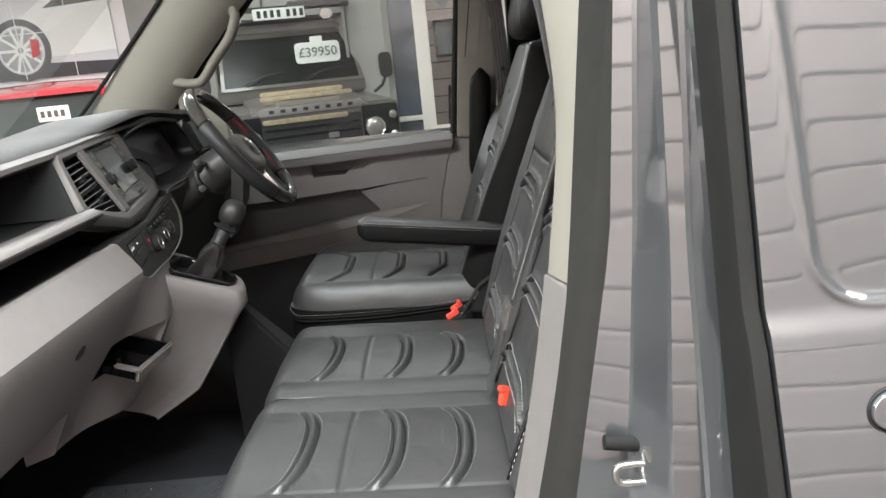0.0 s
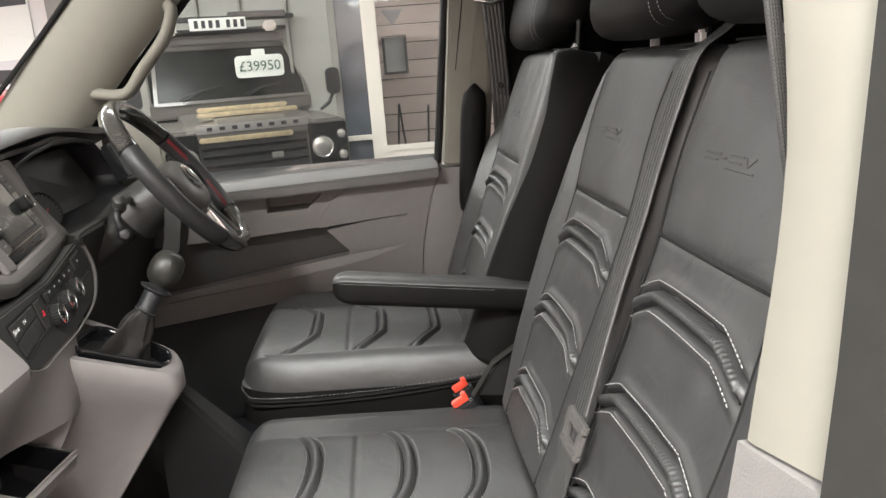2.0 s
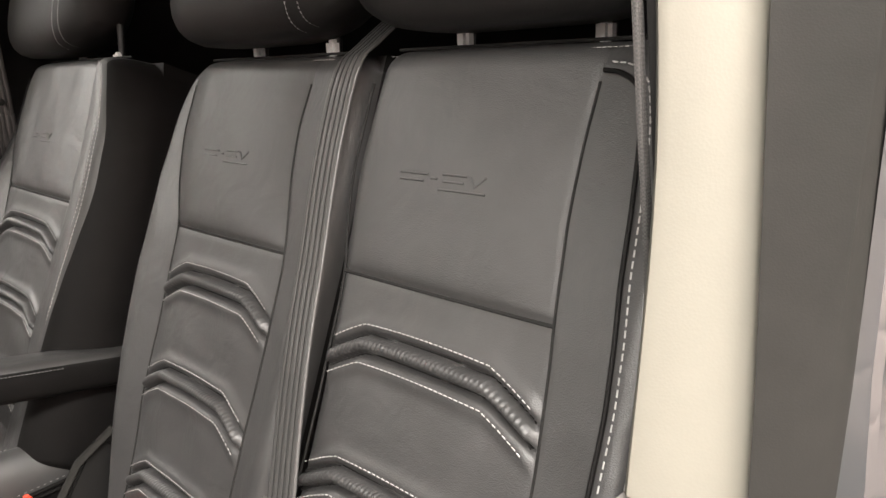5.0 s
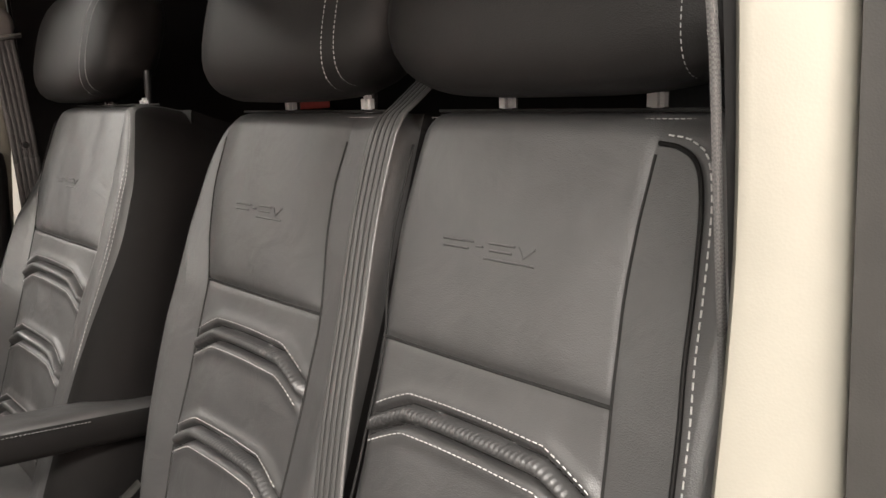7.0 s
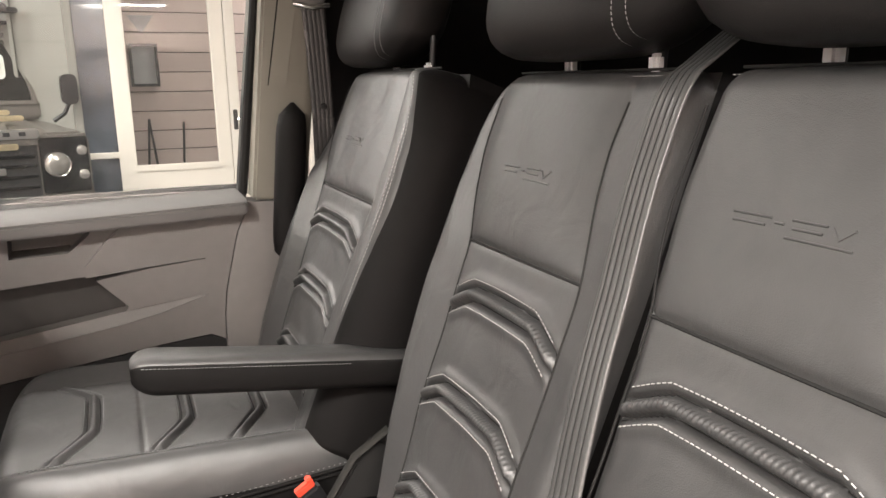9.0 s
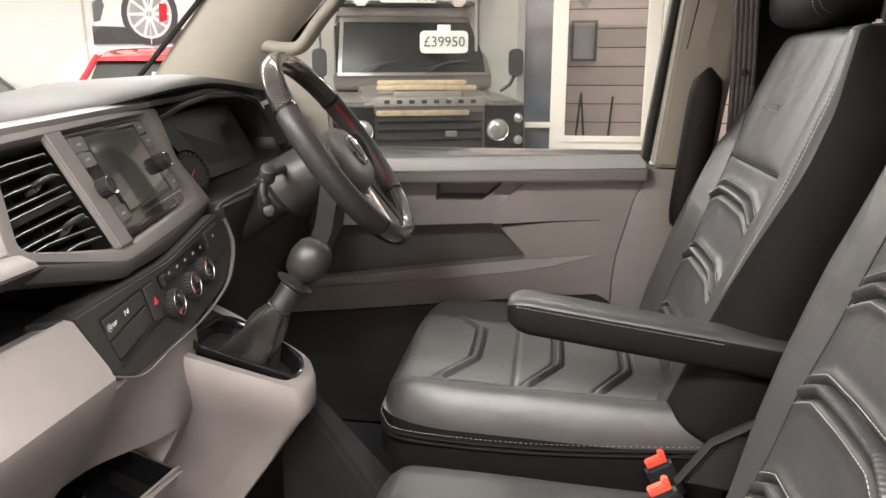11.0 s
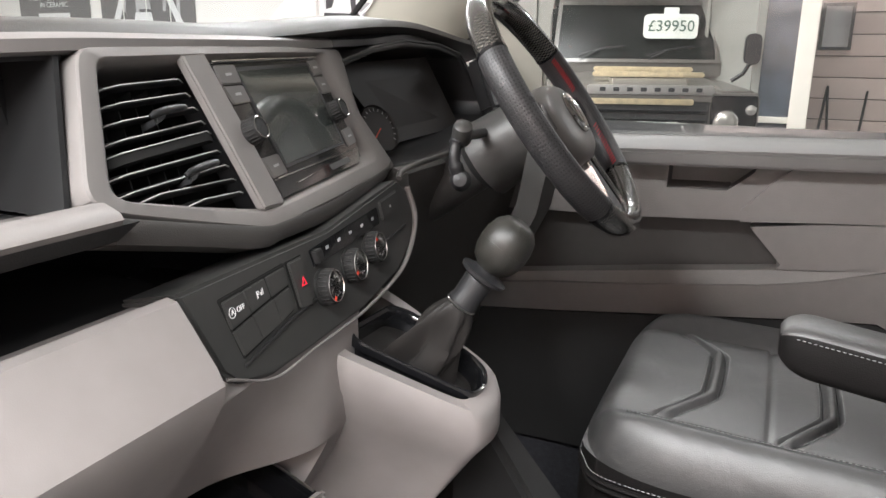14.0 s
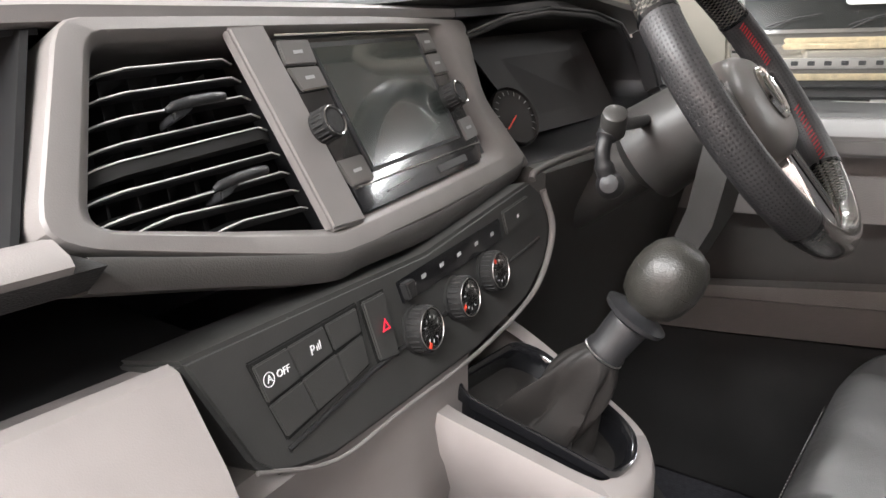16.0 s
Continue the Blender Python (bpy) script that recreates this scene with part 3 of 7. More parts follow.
headrest(bench, -0.075, 1.488, 0.262, 0.365, 0.20, (-0.020, -0.170))
headrest(bench, -0.450, 1.488, 0.262, 0.385, 0.20, (-0.370, -0.520))
bench_ribs = (0.10, 0.205, 0.345)
cushion(bench, -0.065, -0.185, 0.185, (-0.125, 0.100), 0.06, 0.885, 0.475, radians(3), bench_ribs, (0.285,), 0.006, corner=0.10, side_k=0.62)
cushion(bench, -0.435, -0.185, 0.185, (-0.125, 0.120), 0.06, 0.885, 0.475, radians(3), bench_ribs, (0.285,), 0.006, corner=0.10, side_k=0.62)
part("bench_base", box(-0.16, -0.25, 0.66, 0.42, 0.70, 0.28, 0.02), DASH_BLACK, bench, "black plastic bench box")

# driver's seat
driver = thing("driver_seat", "black leather driver seat with armrest and stitched panels", "seat", (-0.15, 0.47, 0.45))
drv_panel = (curve((0, -0.112), (0.20, -0.120), (0.33, -0.130), (0.395, -0.143), (0.48, -0.140), (0.637, -0.118)), curve((0, 0.120), (0.20, 0.140), (0.395, 0.166), (0.44, 0.185), (0.50, 0.205), (0.58, 0.205), (0.637, 0.180)))
drv_lo = curve((0, -0.250), (0.20, -0.258), (0.42, -0.268), (0.52, -0.262), (0.58, -0.245), (0.637, -0.205))
drv_hi = curve((0, 0.215), (0.10, 0.262), (0.20, 0.285), (0.31, 0.275), (0.44, 0.255), (0.56, 0.240), (0.60, 0.225), (0.637, 0.175))
# Beyond this line the bolster's shaded side is put into colour.
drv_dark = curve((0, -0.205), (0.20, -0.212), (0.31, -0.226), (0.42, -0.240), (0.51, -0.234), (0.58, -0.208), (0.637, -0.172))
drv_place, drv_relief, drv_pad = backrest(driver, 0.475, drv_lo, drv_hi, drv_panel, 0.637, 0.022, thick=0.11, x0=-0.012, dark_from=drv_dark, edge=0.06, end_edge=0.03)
for bulge in (0.006, 0.018, 0.054):
    line = [(float(drv_dark(h)) + bulge, h) for h in [0.05 + 0.56 * k / 700 for k in range(701)]]
    stitches("stitching", drv_pad, on_pad(drv_place, drv_relief, line, 0.0004 if bulge > 0.03 else -0.0015), THREAD, 0.004, 0.002, 0.0012)
part("piping", tube([p for p, n in on_pad(drv_place, lambda s, h, k: np.full(1, -0.060 * (1 - math.sqrt(max(0.0, 1 - (1 - (float(s[0]) - float(drv_lo(h[0]))) / 0.06) ** 2)))), [(float(drv_dark(h)), h) for h in [0.03 + 0.565 * k / 60 for k in range(61)]], 0.001)], 0.0022, 8), LEATHER_SIDE, drv_pad)
headrest(driver, 0.585, 1.494, 0.262, 0.36, 0.20, (0.41, 0.56))
dc_place, dc_relief, dc_pad = cushion(driver, 0.465, -0.235, 0.235, (-0.15, 0.15), 0.07, 0.925, 0.525, radians(2.5), (0.13, 0.245, 0.385), (0.315,), 0.022, edge=0.046, thick=0.072, corner=0.30, turn=0.24, bend=0.05, bent=True)
side_seam = [(v.x, v.y) for v in smooth_line([(-0.152, 0.03, 0), (-0.153, 0.25, 0), (-0.156, 0.38, 0), (-0.166, 0.44, 0), (-0.178, 0.475, 0)], 90)]
part("panel_seam", tube([p for p, n in on_pad(dc_place, dc_relief, side_seam[::9], 0.0004)], 0.0017, 6), RUBBER, dc_pad)
stitches("stitching", dc_pad, on_pad(dc_place, dc_relief, [(a - 0.007, b) for a, b in side_seam], 0.001), material_thread_dim())
for zz in (0.880, 0.872):
    rim = smooth_line([(0.05, 0.229, zz + .012), (-0.20, 0.227, zz), (-0.40, 0.232, zz + .004), (-0.448, 0.27, zz + .006), (-0.460, 0.34, zz + .008), (-0.462, 0.60, zz + .008)], 8)
    part("piping", tube(rim, 0.003, 8), LEATHER_SIDE, driver)
    if zz > 0.875:
        fine = smooth_line([(p.x, p.y - 0.001, p.z + 0.008) for p in rim[::8]], 60)
        stitches("stitching", driver, [(p, (-0.5, -0.6, 0.3)) for p in fine], THREAD)
part("seat_base", box(-0.18, 0.46, 0.68, 0.42, 0.40, 0.30, 0.02), DASH_BLACK, driver, "black seat box")
# armrest: a padded bar hinged at the backrest
arm_secs = []
for i in range(33):
    t = (i / 32) ** 1.7
    x = -0.252 + t * 0.40
    z = 1.100 - t * 0.058
    nose = math.sqrt(1 - (1 - min(1, (t + 0.002) / 0.085)) ** 2)
    hh, ww = 0.028 * (0.25 + 0.75 * nose), 0.034 * (0.35 + 0.65 * nose)
    arm_secs.append([(x + 0.0, 0.225 + math.copysign(abs(math.cos(a)) ** 0.55, math.cos(a)) * ww, z + math.copysign(abs(math.sin(a)) ** 0.55, math.sin(a)) * hh) for a in [2 * math.pi * k / 24 for k in range(24)]])
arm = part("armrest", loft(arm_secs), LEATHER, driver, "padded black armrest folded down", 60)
# Faces not turned upwards take the darker vinyl: shade put into the colour.
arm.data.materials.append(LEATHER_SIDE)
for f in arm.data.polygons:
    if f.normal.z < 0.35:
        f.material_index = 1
stitches("stitching", arm, [((-0.24 + 0.28 * k / 400, 0.190, 1.114 - 0.28 * k / 400 * 0.145), (0, -1, 0.5)) for k in range(400)], material_thread_dim())
# the far armrest stands folded up
up_secs = []
for i in range(15):
    t = i / 14
    z = 1.10 + t * 0.33
    k = max(0.12, math.sqrt(max(0.0, 1 - (2 * t - 1) ** 8)))
    up_secs.append([(0.070 + t * 0.030 + math.cos(a) * 0.032 * k, 0.742 + math.sin(a) * 0.028 * k, z) for a in [2 * math.pi * q / 18 for q in range(18)]])
part("folded_armrest", loft(up_secs), LEATHER_SIDE, driver, "black armrest folded upright", 60)

# belts
belt = seat_belt("seat_belt", "black webbing seat belt across the bench back with latch tongue", [(0.40, -0.270, 1.60), (0.315, -0.258, 1.535), (0.245, -0.252, 1.486), (0.213, -0.256, 1.463), (0.188, -0.256, 1.403), (0.167, -0.261, 1.349), (0.143, -0.270, 1.285), (0.117, -0.280, 1.223), (0.088, -0.295, 1.152), (0.056, -0.317, 1.076)], 0.042, (0, 1, -0.12))
part("latch_tongue", join(box(0, 0, 0, 0.010, 0.060, 0.016, 0.003, pose(0.052, -0.320, 1.068, 0, 18, 0)), box(0, 0.024, -0.016, 0.010, 0.012, 0.032, 0.003, pose(0.052, -0.320, 1.068, 0, 18, 0)), box(0, -0.024, -0.016, 0.010, 0.012, 0.032, 0.003, pose(0.052, -0.320, 1.068, 0, 18, 0)), box(0, 0, -0.033, 0.010, 0.060, 0.012, 0.003, pose(0.052, -0.320, 1.068, 0, 18, 0))), RADIO_GREY, belt, "grey plastic belt tongue")
part("belt_tail", box(0, 0, 0, 0.006, 0.044, 0.13, 0.002, pose(0.024, -0.318, 0.975, 0, 16, 0)), WEBBING, belt)
part("belt_guide", turned([(0.014, -0.004), (0.018, 0), (0.014, 0.006)], frame_at((0.318, -0.232, 1.548), (-1, 0, 0.3)), 18), SATIN, belt)


def buckle(at, ry, rz, label):
    b = thing("belt_buckle", label, "seat belt buckle", at)
    m = Matrix.Translation(at) @ pose(0, 0, 0, 0, ry, rz)
    part("buckle_body", box(0, 0, -0.030, 0.040, 0.022, 0.064, 0.005, m), DASH_BLACK, b)
    part("release_button", join(box(0, 0, 0.006, 0.030, 0.013, 0.012, 0.002, m), box(0.011, 0, 0.013, 0.009, 0.013, 0.010, 0.002, m)), RED_PLASTIC, b, "orange red release button")
    part("buckle_strap", tube([m @ Vector((0, 0, -0.06)), m @ Vector((0.03, 0.0, -0.16))], 0.010, 8), DASH_BLACK, b)


buckle((-0.034, 0.200, 0.884), -26, 8, "black belt buckle with red button beside the driver seat")
buckle((-0.044, 0.100, 0.902), -26, 8, "black belt buckle with red button between the seats")
buckle((0.030, -0.440, 0.962), -70, 25, "black belt buckle with red button on the bench")
anchor = thing("belt_anchor", "grey webbing loop with a plate on the bench side", "seat belt", (0.03, 0.13, 0.93))
part("anchor_plate", prism_y([(-0.01, 0.90), (0.045, 0.985), (0.075, 0.965), (0.06, 0.89)], 0.128, 0.134, 0.002), RUBBER, anchor)
part("anchor_strap", tube([(-0.02, 0.13, 0.90), (0.02, 0.13, 0.96), (0.07, 0.125, 0.995)], 0.009, 8, 0.4), SEAL, anchor)

# ---- van body round the cab ----
RED_DULL = material("dull_red_plastic", (0.45, 0.08, 0.07), 0.6)
van = thing("van", "grey panel van with its passenger door open", "van", (0.6, 0, 0.0))
part("cab_floor", box(-0.56, 0, 0.42, 1.92, 1.66, 0.06, 0.01), CARPET, van, "dark carpeted cab floor")
part("red_marker", box(0.89, 0.832, 1.468, 0.11, 0.006, 0.028, 0.002), RED_DULL, van, "dull red strip on the side lining")
part("load_floor", box(1.55, 0, 0.55, 2.3, 1.62, 0.06, 0.01), RUBBER, van)
part("roof", box(1.05, 0, 2.0, 3.3, 1.50, 0.05, 0.02), PAINT, van)
part("headliner", box(0.95, 0, 1.955, 3.1, 1.46, 0.03, 0.01), HEADLINER, van, "grey cloth headliner")
part("rear_panel", box(2.70, 0, 1.25, 0.05, 1.8, 1.5, 0.02), PAINT, van)
part("front_bulkhead", box(-1.42, 0, 0.85, 0.05, 1.66, 0.86, 0.02), CARPET, van)
part("side_panel", box(1.45, 0.885, 1.2, 2.5, 0.05, 1.6, 0.02), PAINT, van, "grey painted side panel")
part("side_lining", box(1.45, 0.845, 1.2, 2.5, 0.02, 1.6, 0.005), LEATHER_SIDE, van)
part("kick_panel", box(-1.185, 0.835, 0.80, 0.53, 0.03, 0.80, 0.01), CARPET, van)
part("lower_kick_panel", box(-0.48, 0.835, 0.51, 0.88, 0.03, 0.22, 0.01), CARPET, van)
part("passenger_kick_panel", box(-1.13, -0.80, 0.80, 0.70, 0.03, 0.80, 0.01), CARPET, van)
part("firewall", prism_y([(-1.46, 0.40), (-1.40, 0.40), (-1.10, 0.95), (-0.96, 1.18), (-0.96, 1.33), (-1.46, 1.25)], -0.80, 0.80, 0.01), CARPET, van, "dark lined bulkhead behind the dash")
part("sill", box(-0.42, -0.85, 0.42, 1.2, 0.16, 0.14, 0.02), PAINT, van)


def jamb_x(z):
    """How far the door opening's rear edge leans with height."""
    return 0.105 * (z - 1.25) - 0.16 * max(0.0, 1.25 - z) ** 1.6


def pillar_strip(name, section, z0, z1, mat, label="", n=18, lean=1.0):
    """A strip of the B pillar: a plan outline carried up along the leaning opening."""
    secs = []
    for i in range(n + 1):
        z = z0 + (z1 - z0) * i / n
        secs.append([(x + jamb_x(z) * lean, y + (0.075 * (z - 1.23) if y < -0.69 and y > -0.745 and z > 1.23 else 0.0), z) for x, y in section])
    return part(name, loft(secs), mat, van, label)


inner_x = curve((1.20, 0.073), (1.25, 0.079), (1.30, 0.086), (1.35, 0.092), (1.41, 0.096), (1.46, 0.093), (1.50, 0.089), (1.54, 0.084), (1.60, 0.080), (1.97, 0.080))
trim_secs = []
for i in range(25):
    z = 1.222 + 0.748 * i / 24
    xi, y1 = float(inner_x(z)), -0.720 + 0.075 * (z - 1.23)
    trim_secs.append([(xi + 0.003, -0.655, z), (xi, -0.658, z), (xi + 0.001, -0.664, z), (0.100 + jamb_x(z) - 0.002, y1 + 0.004, z), (0.100 + jamb_x(z) + 0.003, y1, z), (0.16 + jamb_x(z), y1, z), (0.15 + jamb_x(z), -0.655, z)])
part("pillar_trim", loft(trim_secs), CREAM, van, "cream plastic pillar trim", 50)
pillar_strip("pillar_lower_trim", [(0.076, -0.652), (0.092, -0.724), (0.16, -0.724), (0.15, -0.652)], 0.5, 1.219, DOOR_GREY, "grey lower pillar trim")
pillar_strip("door_seal", [(0.090, -0.722), (0.098, -0.736), (0.108, -0.747), (0.122, -0.752), (0.140, -0.752), (0.15, -0.722)], 0.45, 1.97, SEAL, "grey black rubber door seal")


def at_height(z, *values):
    """A jamb edge given at three heights, straight on beyond them."""
    zs = (1.04, 1.28, 1.46)
    if z < zs[1]:
        return values[0] + (values[1] - values[0]) * (z - zs[0]) / (zs[1] - zs[0]) * 1.0
    return values[1] + (values[2] - values[1]) * (z - zs[1]) / (zs[2] - zs[1])


secs = []
for i in range(31):
    z = 0.55 + 1.40 * i / 30
    q = max(z, 0.95)
    xi, xa, xb, xc, xd, xe = at_height(q, 0.088, 0.128, 0.137), at_height(q, 0.140, 0.153, 0.158), at_height(q, 0.169, 0.171, 0.165), at_height(q, 0.205, 0.191, 0.187), at_height(q, 0.212, 0.197, 0.184), at_height(q, 0.235, 0.215, 0.200)
    secs.append([(xi, -0.752, z), (xa - 0.003, -0.755, z), (xa + 0.001, -0.759, z), (xb - 0.002, -0.796, z), (xb + 0.003, -0.802, z), (xc - 0.003, -0.805, z), (xc + 0.001, -0.809, z), (xd - 0.001, -0.838, z), (xd + 0.003, -0.846, z), (xe, -0.850, z), (0.30, -0.850, z), (0.30, -0.752, z)])

lean_in = lambda z: -0.06 * max(0.0, 1.30 - z)
secs = [[(x + 0.25 * lean_in(z) * (0 if y > -0.753 else 1), y + lean_in(z) * (0 if y > -0.753 or x > 0.29 else 1), z) for x, y, z in r] for r in secs]
part("door_jamb", loft(secs), PAINT, van, "stepped grey painted door jamb", 22)
# sliding door: outer skin with a pressed window outline
door_edge = 0.2045
z_rows = [0.3 + 0.03 * i for i in range(30)] + [1.2 + 0.0024 * i for i in range(59)] + [1.342 + 0.0304 * i for i in range(21)]
nx, nz = 170, len(z_rows)


def skin_y(x, z):
    """Outer skin: leans in towards the roof, bulges below the shoulder, with a raised bead round the window field."""
    y = -0.930 + 0.03 * (z - 1.26) if z > 1.26 else -0.930 + 0.13 * (z - 1.26) - 0.10 * max(0.0, 0.9 - z) * (z - 0.9)
    dx, dz = x - (0.2285 + 0.085 * (1.49 - z)), z - 1.260
    r = 0.045
    qx, qz = max(r - dx, 0), max(r - dz, 0)
    inside = (r - math.hypot(qx, qz)) if (dx > -0.05 and dz > -0.05) else -0.05
    y += 0.004 / (1 + math.exp(-inside / 0.002))
    y -= 0.0035 * math.exp(-((inside + 0.001) / 0.0045) ** 2)
    y -= 0.006 / (1 + math.exp((z - 1.247) / 0.0035))
    y -= 0.002 * math.exp(-((z - 1.126) / 0.004) ** 2)
    return y + 0.0006 * math.sin(19 * x + 8 * z) * math.sin(13 * z + 2)


verts = [(door_edge + (1.3 - door_edge) * (i / (nx - 1)) ** 2.2, 0, z) for z in z_rows for i in range(nx)]
verts = [(x - 0.083 * (z - 1.30) * max(0.0, 1 - (x - 0.2045) / 0.15), skin_y(x, z), z) for x, y, z in verts]
faces = [(j * nx + i, j * nx + i + 1, (j + 1) * nx + i + 1, (j + 1) * nx + i) for j in range(nz - 1) for i in range(nx - 1)]
k = len(verts)
verts += [(x, -0.89, z) for x, y, z in verts]
edge_loop = [j * nx for j in range(nz)]
faces += [(a, b, b + k, a + k) for a, b in zip(edge_loop, edge_loop[1:])]
faces += [(k + j * nx + i, k + (j + 1) * nx + i, k + (j + 1) * nx + i + 1, k + j * nx + i + 1) for j in range(nz - 1) for i in range(nx - 1)]
slide = raw("sliding_door", verts, faces, PAINT, van, "closed grey sliding door with a pressed window outline", 70)
lock = part("door_lock", turned([(0.0165, -0.004), (0.0165, 0.002), (0.015, 0.004), (0.0, 0.0045)], frame_at((0.301, -0.948, 1.173), (0, -1, 0.1)), 28), PAINT, slide, "round grey lock cover")
part("lock_gap", turned([(0.0165, 0.0), (0.0185, 0.0016), (0.0195, 0.0)], frame_at((0.301, -0.948, 1.173), (0, -1, 0.1)), 28), RUBBER, lock)
gap = []
for i in range(41):
    z = 0.5 + 1.45 * i / 40
    left, right, front = 0.1846 - 0.0775 * (z - 1.3), 0.2035 - 0.083 * (z - 1.3), skin_y(0.21, z)
    gap.append([(left + 0.004, -0.870, z), (left + 0.001, front + 0.012, z), (left + 0.004, front + 0.004, z), (left + 0.010, front + 0.002, z), (right - 0.003, front + 0.003, z), (right, front + 0.008, z), (right, -0.870, z)])
part("door_edge_seal", loft(gap), RUBBER, slide, "black rubber seal along the sliding door edge")
part("side_wall", box(1.95, -0.90, 1.2, 1.4, 0.06, 1.7, 0.01), PAINT, van)
# striker on the jamb
striker = part("striker_plate", box(0.160, -0.782, 1.035, 0.008, 0.034, 0.085, 0.003), SATIN, van, "steel striker plate")
part("striker_loop", tube(smooth_line([(0.156, -0.786, 1.043), (0.124, -0.786, 1.043), (0.116, -0.787, 1.036), (0.118, -0.788, 1.026), (0.128, -0.788, 1.023), (0.156, -0.788, 1.023)], 6), 0.0036, 10), SATIN, striker, "bright steel striker loop")
part("striker_arch", tube(smooth_line([(0.148, -0.790, 1.064), (0.155, -0.791, 1.045), (0.157, -0.792, 1.022), (0.153, -0.792, 1.002), (0.148, -0.791, 0.985)], 6), 0.0045, 10), SATIN, striker)
part("door_buffer", tube([(0.150, -0.772, 1.058), (0.135, -0.775, 1.062), (0.108, -0.776, 1.066)], [0.009, 0.009, 0.008], 12), RUBBER, van)
side_belt = seat_belt("seat_belt", "black webbing belt hanging beside the cream pillar", [(0.070, -0.644, 1.90), (0.076, -0.645, 1.60), (0.089, -0.646, 1.50), (0.101, -0.646, 1.42), (0.112, -0.646, 1.35), (0.122, -0.646, 1.25)], 0.010, (1, 0.2, 0))
# Dark strip added for the shade between belt and cream trim.
part("belt_guide", loft([[(x - 0.007, -0.648, z), (x + 0.010, -0.648, z), (x + 0.012, -0.654, z), (x - 0.005, -0.654, z)] for x, z in ((0.075, 1.90), (0.088, 1.60), (0.102, 1.50), (0.114, 1.42), (0.124, 1.35), (0.134, 1.25))]), RUBBER, side_belt, "dark strip added for the shade beside the belt")
# belt hanger seen between seat and pillar
part("seat_hinge", prism_y([(0.10, 1.12), (0.135, 1.16), (0.142, 1.152), (0.112, 1.10)], -0.652, -0.648, 0.001), SATIN, van)

# driver's side: door, pillars, glass
door = thing("driver_door", "closed grey plastic driver door trim with pocket and pull recess", "van door", (-0.3, 0.85, 0.6))


part("door_skin", box(-0.47, 0.91, 0.95, 0.98, 0.03, 0.60, 0.01), PAINT, door)
part("sill_cap", solid([(0.0, 0.762, 1.203), (0.0, 0.764, 1.228), (0.0, 0.785, 1.24), (0.0, 0.90, 1.243), (0.0, 0.90, 1.205)], [(-0.9, 0.762, 1.176), (-0.9, 0.764, 1.201), (-0.9, 0.785, 1.213), (-0.9, 0.90, 1.216), (-0.9, 0.90, 1.178)], 0.004), DOOR_LIGHT, door, "pale grey window sill cap")
# upper trim, with the pull recess and the long tapering groove
seam_line = [(-0.002, 1.203), (-0.022, 1.160), (-0.037, 1.100), (-0.052, 1.040), (-0.059, 0.985), (-0.060, 0.930)]
part("upper_trim", join(
    prism_y(seam_line + [(-0.090, 0.946), (-0.090, 1.200)], 0.796, 0.86),
    prism_y([(-0.090, 1.200), (-0.241, 1.1955), (-0.273, 1.168), (-0.318, 1.117), (-0.318, 1.0965), (-0.200, 1.1065), (-0.090, 1.1135)], 0.796, 0.86)), DOOR_GREY, door, "grey grained upper door trim")
part("pull_surround", prism_y([(-0.241, 1.1955), (-0.298, 1.193), (-0.305, 1.180), (-0.345, 1.146), (-0.447, 1.143), (-0.445, 1.1865), (-0.49, 1.185), (-0.9, 1.172), (-0.9, 1.075), (-0.49, 1.0865), (-0.318, 1.0965), (-0.318, 1.117), (-0.273, 1.168)], 0.811, 0.874), DOOR_GREY, door)
part("pull_recess", join(prism_y([(-0.465, 1.135), (-0.330, 1.138), (-0.280, 1.194), (-0.465, 1.192)], 0.872, 0.884), solid([(-0.460, 0.812, 1.1432), (-0.343, 0.812, 1.1460), (-0.343, 0.812, 1.1400), (-0.460, 0.812, 1.1372)], [(-0.460, 0.874, 1.150), (-0.343, 0.874, 1.153), (-0.343, 0.874, 1.146), (-0.460, 0.874, 1.143)])), DOOR_GREY, door)
# pocket with its bevelled lower rim, and the lower trim
rim_hi = [(-0.9, 0.928), (-0.659, 0.962), (-0.45, 0.992), (-0.266, 1.0165), (-0.19, 1.0255), (-0.090, 1.0355)]
rim_lo = [(-0.9, 0.912), (-0.646, 0.947), (-0.45, 0.969), (-0.266, 0.994), (-0.19, 1.008), (-0.090, 1.0355)]
low_line = [(-0.9, 0.860), (-0.646, 0.885), (-0.45, 0.908), (-0.266, 0.929), (-0.19, 0.938), (-0.090, 0.946)]
part("pocket_back", box(-0.58, 0.858, 1.02, 0.72, 0.012, 0.19, 0.002), DASH_TOP, door, "dark door pocket")
part("pocket_floor", prism_y([(-0.9, 0.920), (-0.25, 1.012), (-0.25, 1.006), (-0.9, 0.914)], 0.802, 0.855), DASH_DARK, door)
part("pocket_rear_trim", prism_y([(-0.090, 1.1120), (-0.200, 1.1030), (-0.300, 1.0885), (-0.246, 1.0285), (-0.252, 1.0195), (-0.19, 1.0260), (-0.090, 1.0360)], 0.796, 0.86), DOOR_GREY, door)
part("pocket_rim", loft([[(x, 0.800 if x < -0.1 else 0.7965, z), (x, 0.786 if x < -0.2 else (0.790 if x < -0.1 else 0.7962), z2), (x, 0.84, z2 - 0.004), (x, 0.84, z)] for (x, z), (x2, z2) in zip(rim_hi, rim_lo)]), DOOR_GREY, door, "bevelled grey pocket rim", 25)
